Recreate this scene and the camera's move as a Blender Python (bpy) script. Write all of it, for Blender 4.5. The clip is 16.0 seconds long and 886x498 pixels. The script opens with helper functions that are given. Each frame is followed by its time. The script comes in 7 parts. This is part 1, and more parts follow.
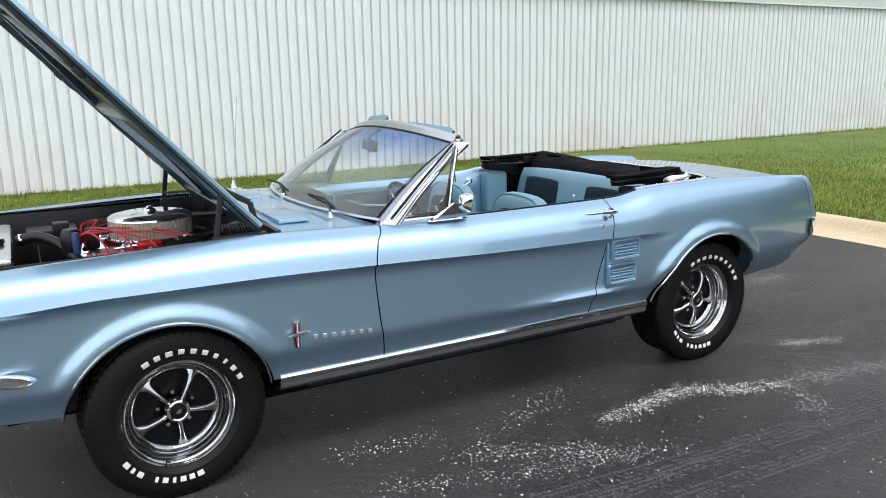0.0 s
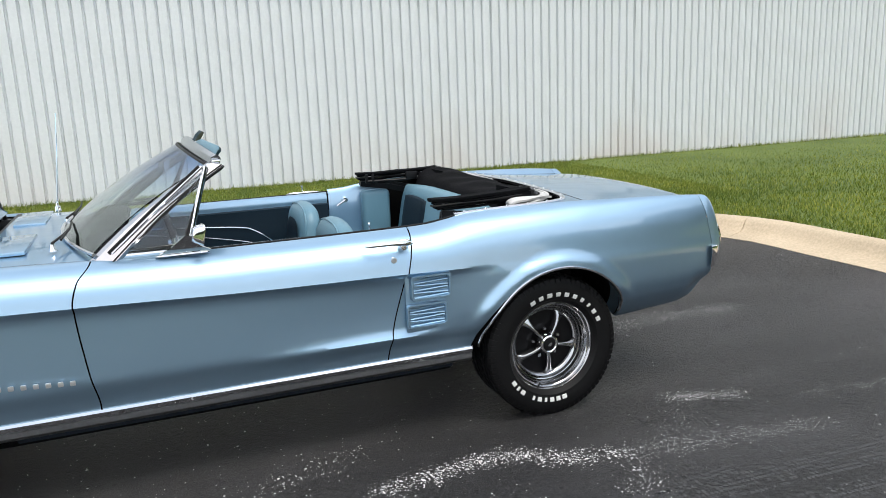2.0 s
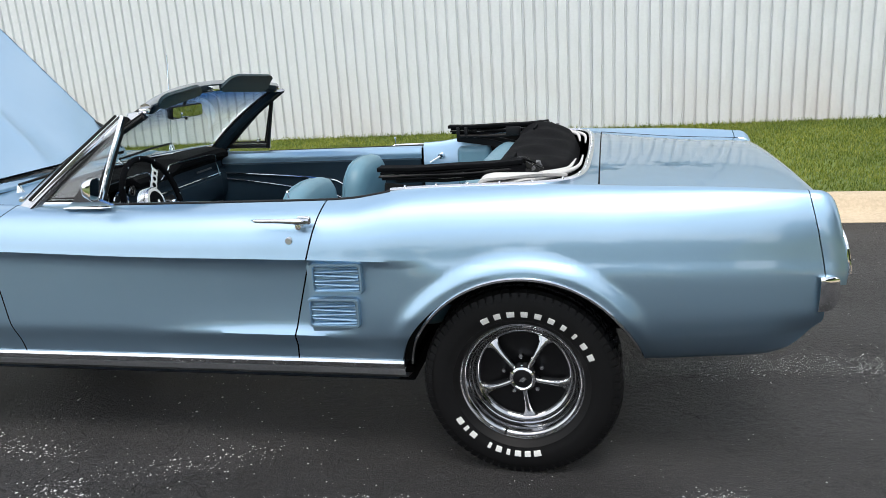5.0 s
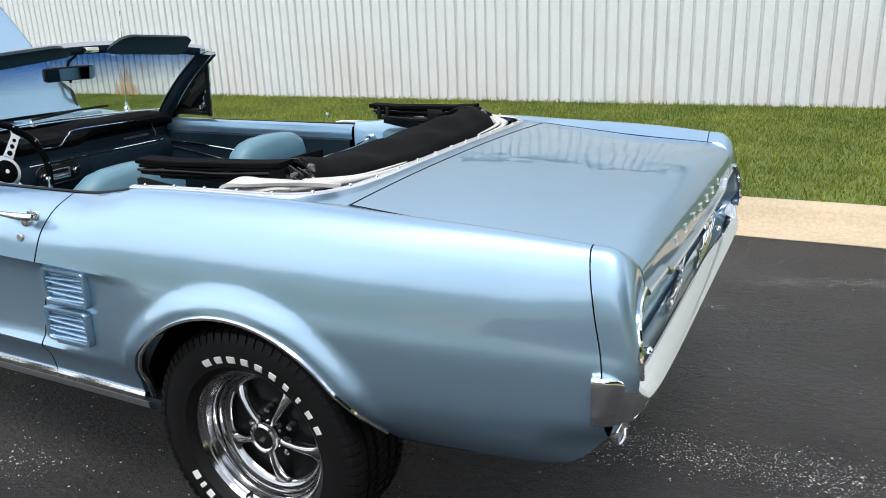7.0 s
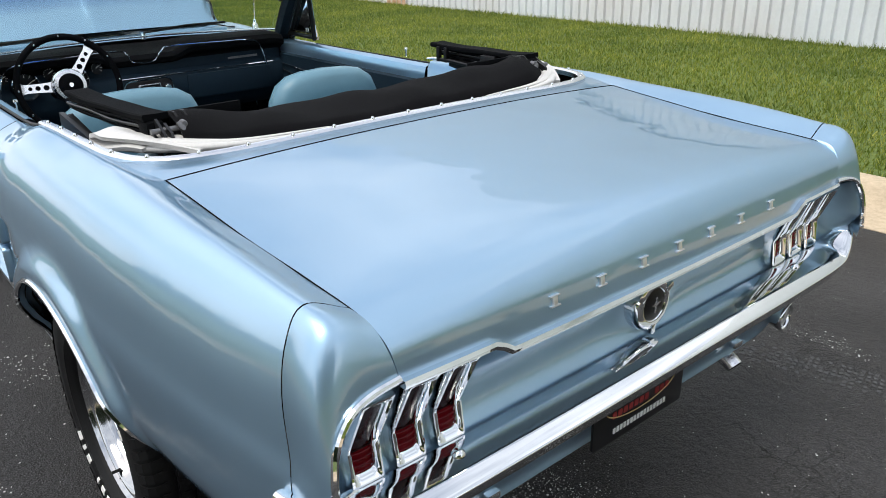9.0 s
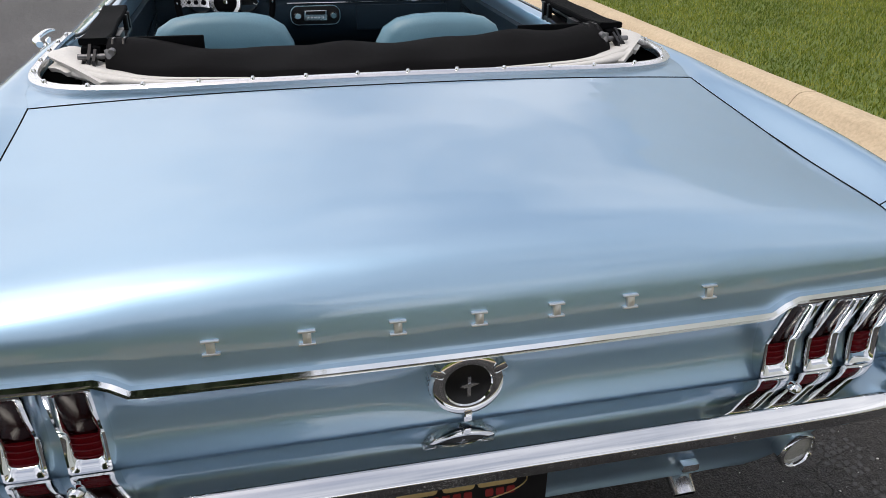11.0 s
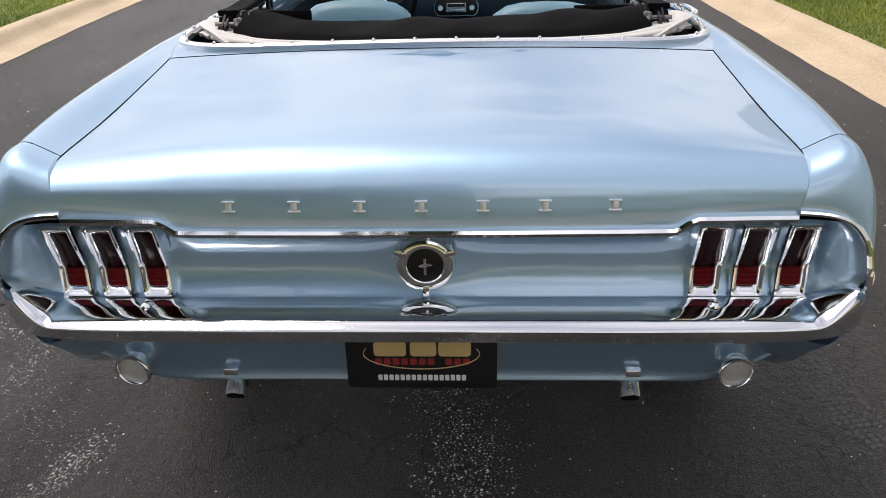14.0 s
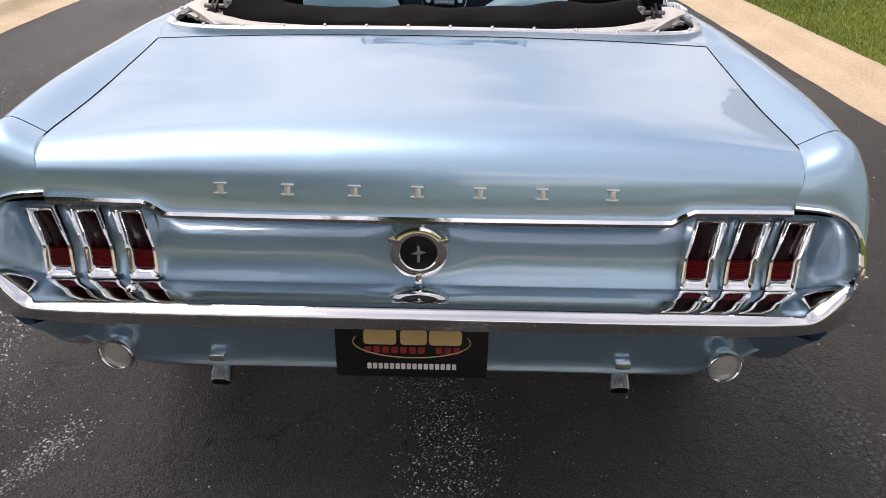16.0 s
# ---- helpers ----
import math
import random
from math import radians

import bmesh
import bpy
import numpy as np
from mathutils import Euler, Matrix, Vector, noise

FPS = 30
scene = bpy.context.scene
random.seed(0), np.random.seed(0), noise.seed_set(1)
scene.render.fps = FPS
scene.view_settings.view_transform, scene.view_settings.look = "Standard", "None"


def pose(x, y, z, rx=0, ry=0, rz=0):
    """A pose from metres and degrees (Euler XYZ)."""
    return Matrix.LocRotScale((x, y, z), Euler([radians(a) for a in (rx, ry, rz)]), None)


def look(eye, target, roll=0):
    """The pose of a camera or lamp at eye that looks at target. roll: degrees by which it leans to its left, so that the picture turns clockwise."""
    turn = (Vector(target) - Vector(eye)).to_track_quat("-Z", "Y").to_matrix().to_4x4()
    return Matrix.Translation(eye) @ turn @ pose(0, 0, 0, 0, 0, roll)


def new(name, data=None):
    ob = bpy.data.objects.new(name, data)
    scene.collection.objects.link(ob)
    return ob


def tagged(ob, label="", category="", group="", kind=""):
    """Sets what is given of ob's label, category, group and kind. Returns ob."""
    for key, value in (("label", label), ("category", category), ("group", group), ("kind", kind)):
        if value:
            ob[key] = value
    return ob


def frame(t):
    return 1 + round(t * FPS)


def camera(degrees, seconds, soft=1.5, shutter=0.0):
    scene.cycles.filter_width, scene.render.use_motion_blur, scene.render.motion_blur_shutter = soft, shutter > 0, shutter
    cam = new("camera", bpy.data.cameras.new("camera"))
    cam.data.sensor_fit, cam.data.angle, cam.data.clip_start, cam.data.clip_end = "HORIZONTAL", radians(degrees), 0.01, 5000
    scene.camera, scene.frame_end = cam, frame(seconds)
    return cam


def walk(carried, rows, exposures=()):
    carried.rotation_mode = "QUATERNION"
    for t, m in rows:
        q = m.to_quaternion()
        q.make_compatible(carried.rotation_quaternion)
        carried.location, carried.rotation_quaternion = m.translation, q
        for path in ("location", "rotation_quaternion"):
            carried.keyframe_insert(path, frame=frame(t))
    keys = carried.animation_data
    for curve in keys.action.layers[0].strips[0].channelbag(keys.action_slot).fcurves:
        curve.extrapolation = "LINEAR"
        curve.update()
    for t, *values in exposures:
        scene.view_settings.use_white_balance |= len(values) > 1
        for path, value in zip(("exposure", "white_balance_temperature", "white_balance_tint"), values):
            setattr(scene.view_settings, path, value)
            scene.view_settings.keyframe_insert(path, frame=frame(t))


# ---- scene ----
cam = camera(60.4, 16.0, soft=0.8)

PATH = [
    (0, (-3.153, -3.622, 1.533), (-2.206, -1.916, 1.095), -1.0),
    (0.5, (-2.772, -3.708, 1.546), (-1.87, -1.974, 1.122), -1.5),
    (1, (-2.453, -3.689, 1.529), (-1.59, -1.934, 1.111), -1.7),
    (1.5, (-2.068, -3.692, 1.529), (-1.259, -1.91, 1.113), -2.0),
    (2, (-1.639, -3.746, 1.519), (-0.938, -1.921, 1.095), -2.3),
    (2.5, (-1.333, -3.665, 1.495), (-0.787, -1.793, 1.053), -2.1),
    (3, (-1.01, -3.573, 1.495), (-0.687, -1.652, 1.039), -2.4),
    (5.5, (0.552, -2.931, 1.421), (-0.036, -1.1, 0.871), -3.9),
    (6, (0.813, -2.682, 1.441), (0.059, -0.921, 0.87), -4.2),
    (6.5, (1.101, -2.446, 1.434), (0.228, -0.741, 0.858), -3.8),
    (7, (1.274, -2.15, 1.399), (0.386, -0.462, 0.796), -2.3),
    (7.5, (1.458, -1.819, 1.405), (0.542, -0.156, 0.777), -1.5),
    (8, (1.668, -1.568, 1.408), (0.544, -0.055, 0.739), -1.4),
    (8.5, (1.674, -1.362, 1.4), (0.37, -0.022, 0.691), -0.8),
    (9, (1.686, -1.169, 1.394), (0.263, 0.005, 0.622), -1.2),
    (11.5, (1.852, -0.109, 1.356), (0.059, 0.087, 0.492), 1.0),
    (12, (2.088, -0.046, 1.341), (0.256, -0.057, 0.538), 0.7),
    (12.5, (2.208, 0.027, 1.363), (0.375, -0.071, 0.569), 0.1),
    (13, (2.171, 0.116, 1.375), (0.35, -0.004, 0.557), -1.3),
    (13.5, (2.167, 0.126, 1.374), (0.361, 0.016, 0.522), -1.8),
    (14, (2.174, 0.095, 1.357), (0.38, 0.008, 0.478), -1.4),
    (14.5, (2.181, 0.069, 1.343), (0.394, 0.009, 0.448), -0.6),
    (15, (2.184, 0.056, 1.335), (0.397, 0.017, 0.438), 0.2),
    (15.5, (2.177, 0.054, 1.336), (0.387, 0.028, 0.443), 0.7),
    (16, (2.17, 0.061, 1.336), (0.378, 0.038, 0.449), 0.8),
]
EXPOSURES = [(0, 0.33, 6520, 8), (1.5, 0.22, 6520, 8), (3, 0.19, 6520, 8), (6, 0.22, 6500, 8), (8, 0.26, 6500, 8), (9, 0.17, 6550, 8), (11.5, -0.16, 6930, 13), (12, -0.15, 6880, 11), (12.5, -0.05, 6980, 12), (13, 0.0, 7020, 13), (16, 0.05, 7300, 19)]
walk(cam, [(t, look(eye, target, roll)) for t, eye, target, roll in PATH], EXPOSURES)

# ---- world, sun and exposure ----
world = bpy.data.worlds.new("sky")
scene.world = world
world.use_nodes = True
wn, wl = world.node_tree.nodes, world.node_tree.links
sky = wn.new("ShaderNodeTexSky")
sky.sky_type = "NISHITA"
sky.sun_disc = False
sky.sun_elevation, sky.sun_rotation = radians(61), radians(221)
sky.air_density, sky.dust_density, sky.ozone_density = 1.0, 2.2, 1.2
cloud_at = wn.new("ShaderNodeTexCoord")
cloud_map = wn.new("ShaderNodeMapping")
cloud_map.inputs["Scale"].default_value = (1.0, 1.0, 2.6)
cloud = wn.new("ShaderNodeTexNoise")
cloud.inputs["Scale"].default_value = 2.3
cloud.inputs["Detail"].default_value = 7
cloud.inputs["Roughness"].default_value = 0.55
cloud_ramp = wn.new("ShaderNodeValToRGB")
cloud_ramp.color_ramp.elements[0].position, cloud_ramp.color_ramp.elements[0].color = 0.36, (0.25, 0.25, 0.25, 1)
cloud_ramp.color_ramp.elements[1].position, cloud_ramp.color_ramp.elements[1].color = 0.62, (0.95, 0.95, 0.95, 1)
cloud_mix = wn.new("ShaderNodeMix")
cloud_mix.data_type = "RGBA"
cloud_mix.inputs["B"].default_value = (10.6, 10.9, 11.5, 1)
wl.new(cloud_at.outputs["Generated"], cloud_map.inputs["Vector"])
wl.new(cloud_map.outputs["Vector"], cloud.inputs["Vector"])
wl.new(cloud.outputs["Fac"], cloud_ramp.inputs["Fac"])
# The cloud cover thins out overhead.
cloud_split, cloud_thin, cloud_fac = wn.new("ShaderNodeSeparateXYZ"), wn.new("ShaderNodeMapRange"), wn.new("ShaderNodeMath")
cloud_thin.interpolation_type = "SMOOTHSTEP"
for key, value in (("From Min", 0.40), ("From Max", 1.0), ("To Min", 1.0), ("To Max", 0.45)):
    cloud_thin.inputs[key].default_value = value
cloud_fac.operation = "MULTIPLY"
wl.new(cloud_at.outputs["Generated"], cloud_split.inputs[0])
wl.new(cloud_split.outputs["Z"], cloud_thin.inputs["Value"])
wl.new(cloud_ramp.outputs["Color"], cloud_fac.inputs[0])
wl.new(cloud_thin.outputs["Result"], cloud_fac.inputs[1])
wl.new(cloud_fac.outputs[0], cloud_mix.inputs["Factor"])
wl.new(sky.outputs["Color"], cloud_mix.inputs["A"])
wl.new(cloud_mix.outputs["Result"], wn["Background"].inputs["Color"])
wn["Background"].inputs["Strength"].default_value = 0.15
sun = new("sun", bpy.data.lights.new("sun", "SUN"))
sun.data.energy, sun.data.angle, sun.data.color = 1.9, radians(24), (1.0, 0.955, 0.89)
sun.matrix_world = look((3.5, -7.5, 18), (0, 0, 0))


# ---- materials ----
def material(name, color, rough=0.5, metal=0.0, vary=0.12, scale=3.0, fine=60.0, bump=0.0, bump_scale=None, coat=0.0, tone=None, spec=0.5):
    """A surface with colour variation at two scales and fine relief, at real-world size."""
    m = bpy.data.materials.new(name)
    m.use_nodes = True
    n, l = m.node_tree.nodes, m.node_tree.links
    b = n["Principled BSDF"]
    b.inputs["Roughness"].default_value, b.inputs["Metallic"].default_value = rough, metal
    b.inputs["Coat Weight"].default_value, b.inputs["Coat Roughness"].default_value = coat, 0.012
    b.inputs["Coat IOR"].default_value = 1.8
    b.inputs["Specular IOR Level"].default_value = spec
    at = n.new("ShaderNodeTexCoord")
    big, small = n.new("ShaderNodeTexNoise"), n.new("ShaderNodeTexNoise")
    big.inputs["Scale"].default_value, small.inputs["Scale"].default_value = scale, fine
    big.inputs["Detail"].default_value, small.inputs["Detail"].default_value = 5, 3
    add = n.new("ShaderNodeMath")
    add.operation = "ADD"
    ramp = n.new("ShaderNodeValToRGB")
    other = tone or tuple(c * (1 - 2 * vary) for c in color)
    ramp.color_ramp.elements[0].position, ramp.color_ramp.elements[1].position = 0.35, 0.65
    half = n.new("ShaderNodeMath")
    half.operation = "MULTIPLY"
    half.inputs[1].default_value = 0.5
    ramp.color_ramp.elements[0].color = (*other, 1)
    ramp.color_ramp.elements[1].color = (*color, 1)
    for t in (big, small):
        l.new(at.outputs["Object"], t.inputs["Vector"])
    l.new(big.outputs["Fac"], add.inputs[0])
    l.new(small.outputs["Fac"], add.inputs[1])
    l.new(add.outputs[0], half.inputs[0])
    l.new(half.outputs[0], ramp.inputs["Fac"])
    l.new(ramp.outputs["Color"], b.inputs["Base Color"])
    if bump:
        relief, grain = n.new("ShaderNodeBump"), n.new("ShaderNodeTexNoise")
        grain.inputs["Scale"].default_value = bump_scale or fine
        grain.inputs["Detail"].default_value = 4
        relief.inputs["Strength"].default_value, relief.inputs["Distance"].default_value = 1.0, bump
        l.new(at.outputs["Object"], grain.inputs["Vector"])
        l.new(grain.outputs["Fac"], relief.inputs["Height"])
        l.new(relief.outputs["Normal"], b.inputs["Normal"])
    return m


PAINT_BLUE = (0.34, 0.52, 0.685)
paint = material("blue_metallic_paint", PAINT_BLUE, 0.41, 0.89, 0.02, 2.0, 900, coat=1.0)
paint.node_tree.nodes["Principled BSDF"].inputs["Specular Tint"].default_value = (0.30, 0.38, 0.46, 1)


def add_waviness(m, scale, depth):
    """Gentle panel waviness that bends reflections."""
    n, l = m.node_tree.nodes, m.node_tree.links
    at, wave, relief = n.new("ShaderNodeTexCoord"), n.new("ShaderNodeTexNoise"), n.new("ShaderNodeBump")
    wave.inputs["Scale"].default_value, wave.inputs["Detail"].default_value = scale, 1.0
    relief.inputs["Strength"].default_value, relief.inputs["Distance"].default_value = 1.0, depth
    l.new(at.outputs["Object"], wave.inputs["Vector"])
    l.new(wave.outputs["Fac"], relief.inputs["Height"])
    l.new(relief.outputs["Normal"], n["Principled BSDF"].inputs["Normal"])
    l.new(relief.outputs["Normal"], n["Principled BSDF"].inputs["Coat Normal"])


add_waviness(paint, 8.0, 0.0016)
chrome = material("chrome", (0.82, 0.83, 0.84), 0.05, 1.0, 0.02, 4, 40)
wheel_chrome = material("wheel_chrome", (0.50, 0.505, 0.515), 0.13, 1.0, 0.06, 6, 60)
pillar_metal = material("dulled_stainless", (0.50, 0.51, 0.53), 0.20, 1.0, 0.06, 6, 120)
steel = material("brushed_stainless", (0.78, 0.78, 0.80), 0.24, 1.0, 0.05, 6, 120)
black_paint = material("black_paint", (0.007, 0.007, 0.008), 0.35, 0.0, 0.2, spec=0.3)
dark = material("underbody_black", (0.006, 0.006, 0.006), 0.9, 0.0, 0.2, spec=0.1)
rubber = material("tyre_rubber", (0.007, 0.007, 0.0075), 0.55, 0.0, 0.15, 8, 150, 0.0004, 220, spec=0.2)
white_rubber = material("white_rubber", (0.78, 0.78, 0.76), 0.5, 0.0, 0.05, 20, 150)
trim_black = material("black_rubber_seal", (0.008, 0.008, 0.008), 0.5, 0.0, 0.15, spec=0.3)
vinyl = material("light_blue_vinyl", (0.135, 0.27, 0.345), 0.38, 0.0, 0.07, 5, 200, 0.0004, 700)
vinyl_dark = material("navy_vinyl", (0.008, 0.020, 0.032), 0.6, 0.0, 0.12, 5, 200, 0.0006, 500, spec=0.16)
visor_blue = material("slate_blue_vinyl", (0.012, 0.034, 0.046), 0.45, 0.0, 0.1, 5, 200, 0.0006, 500, spec=0.3)
vinyl_black = material("black_vinyl", (0.0045, 0.005, 0.006), 0.75, 0.0, 0.15, 5, 200, 0.0005, 500, spec=0.04)
cloth = material("black_convertible_cloth", (0.006, 0.006, 0.007), 0.85, 0.0, 0.25, 6, 300, 0.0008, 900, spec=0.08)
white_vinyl = material("white_vinyl", (0.62, 0.61, 0.59), 0.45, 0.0, 0.06, 6, 150, 0.0006, 300)
carpet = material("navy_carpet", (0.015, 0.025, 0.04), 0.95, 0.0, 0.2, 20, 400, 0.002, 800)
red_paint = material("red_plastic", (0.55, 0.02, 0.025), 0.35, 0.0, 0.1)
# Body blue darkened: the shade under the raised hood is put into the colour.
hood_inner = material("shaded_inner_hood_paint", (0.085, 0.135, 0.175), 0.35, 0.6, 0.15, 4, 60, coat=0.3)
rocker_metal = material("satin_rocker_metal", (0.46, 0.47, 0.48), 0.34, 0.9, 0.10, 5, 90)
engine_black = material("engine_black", (0.014, 0.014, 0.015), 0.45, 0.0, 0.25, 14, 120, 0.001, 90)
rail_black = material("worn_black_steel", (0.03, 0.03, 0.032), 0.32, 0.6, 0.25, 14, 120)
engine_grey = material("cast_metal", (0.22, 0.22, 0.23), 0.45, 0.8, 0.2, 14, 120, 0.001, 90)
engine_blue = material("engine_blue_paint", (0.02, 0.07, 0.22), 0.4, 0.0, 0.15, 14, 120)
paper = material("filter_paper", (0.74, 0.69, 0.58), 0.8, 0.0, 0.1, 20, 200)
plate_black = material("plate_black", (0.008, 0.008, 0.009), 0.3, 0.0, 0.1)
plate_gold = material("plate_gold", (0.62, 0.45, 0.20), 0.4, 0.0, 0.06)
plate_red = material("plate_red", (0.32, 0.03, 0.03), 0.4, 0.0, 0.06)
plate_white = material("plate_white", (0.75, 0.75, 0.73), 0.4, 0.0, 0.05)
lens_white = material("frosted_lens", (0.42, 0.42, 0.39), 0.18, 0.0, 0.12, 40, 300, 0.0008, 260, coat=0.6)
lens_red = material("red_lens", (0.13, 0.003, 0.006), 0.14, 0.0, 0.1, 30, 200, 0.0006, 150, spec=0.15)
lens_deep = material("deep_red_lens", (0.016, 0.0008, 0.0012), 0.16, 0.0, 0.1, 30, 200, spec=0.06)
concrete = material("kerb_concrete", (0.62, 0.50, 0.35), 0.85, 0.0, 0.14, 1.6, 45, 0.003, 60, tone=(0.44, 0.35, 0.24))
wall_metal = material("white_ribbed_metal", (0.76, 0.785, 0.81), 0.42, 0.0, 0.03, 0.8, 30, 0.0015, 14)


def add_foot_dirt(m, z0, z1, color):
    """Rusty rain-splash staining in uneven patches that thin out upwards."""
    n, l = m.node_tree.nodes, m.node_tree.links
    b = n["Principled BSDF"]
    clean = b.inputs["Base Color"].links[0].from_socket
    at, split, low = n.new("ShaderNodeTexCoord"), n.new("ShaderNodeSeparateXYZ"), n.new("ShaderNodeMapRange")
    place = n.new("ShaderNodeNewGeometry")
    patch, drip, mul, mul2, mix = n.new("ShaderNodeTexNoise"), n.new("ShaderNodeMapRange"), n.new("ShaderNodeMath"), n.new("ShaderNodeMath"), n.new("ShaderNodeMix")
    patch.inputs["Scale"].default_value, patch.inputs["Detail"].default_value = 0.55, 7
    drip.inputs["From Min"].default_value, drip.inputs["From Max"].default_value = 0.42, 0.66
    low.inputs["From Min"].default_value, low.inputs["From Max"].default_value = z1, z0
    mul.operation = mul2.operation = "MULTIPLY"
    mul2.inputs[1].default_value = 0.34
    mix.data_type = "RGBA"
    mix.inputs["B"].default_value = (*color, 1)
    l.new(place.outputs["Position"], split.inputs[0])
    l.new(split.outputs["Z"], low.inputs["Value"])
    l.new(place.outputs["Position"], patch.inputs["Vector"])
    l.new(patch.outputs["Fac"], drip.inputs["Value"])
    l.new(low.outputs["Result"], mul.inputs[0])
    l.new(drip.outputs["Result"], mul.inputs[1])
    l.new(mul.outputs[0], mul2.inputs[0])
    l.new(mul2.outputs[0], mix.inputs["Factor"])
    l.new(clean, mix.inputs["A"])
    l.new(mix.outputs["Result"], b.inputs["Base Color"])


add_foot_dirt(wall_metal, 0.15, 1.3, (0.62, 0.46, 0.37))
wall_flat = material("pale_flat_metal", (0.72, 0.75, 0.77), 0.4, 0.0, 0.03, 0.8, 30)
foliage = material("woods_foliage", (0.05, 0.07, 0.03), 0.8, 0.0, 0.3, 0.9, 6, tone=(0.02, 0.032, 0.014))
rust = material("rust_stain", (0.48, 0.22, 0.10), 0.8, 0.0, 0.25, 12, 60, tone=(0.74, 0.58, 0.44))
soil = material("lawn_soil", (0.15, 0.20, 0.042), 0.95, 0.0, 0.2, 0.7, 25, 0.01, 30, tone=(0.065, 0.10, 0.02))
mirror_glass = material("mirror_glass", (0.55, 0.57, 0.6), 0.02, 1.0, 0.0)


def glass_material(name, tint, shade=None, z0=0.0, z1=1.0):
    m = bpy.data.materials.new(name)
    m.use_nodes = True
    n, l = m.node_tree.nodes, m.node_tree.links
    b = n["Principled BSDF"]
    b.inputs["Transmission Weight"].default_value = 1.0
    b.inputs["Roughness"].default_value = 0.0
    b.inputs["IOR"].default_value = 1.45
    b.inputs["Base Color"].default_value = (*tint, 1)
    if shade:
        at, split, step, mix = n.new("ShaderNodeTexCoord"), n.new("ShaderNodeSeparateXYZ"), n.new("ShaderNodeMapRange"), n.new("ShaderNodeMix")
        mix.data_type = "RGBA"
        step.inputs["From Min"].default_value, step.inputs["From Max"].default_value = z0, z1
        mix.inputs["A"].default_value, mix.inputs["B"].default_value = (*tint, 1), (*shade, 1)
        l.new(at.outputs["Object"], split.inputs[0])
        l.new(split.outputs["Z"], step.inputs["Value"])
        l.new(step.outputs["Result"], mix.inputs["Factor"])
        l.new(mix.outputs["Result"], b.inputs["Base Color"])
    return m


glass = glass_material("windshield_glass", (0.84, 0.93, 0.91), (0.06, 0.20, 0.52), 1.12, 1.26)
side_glass = glass_material("side_glass", (0.94, 0.98, 0.97))


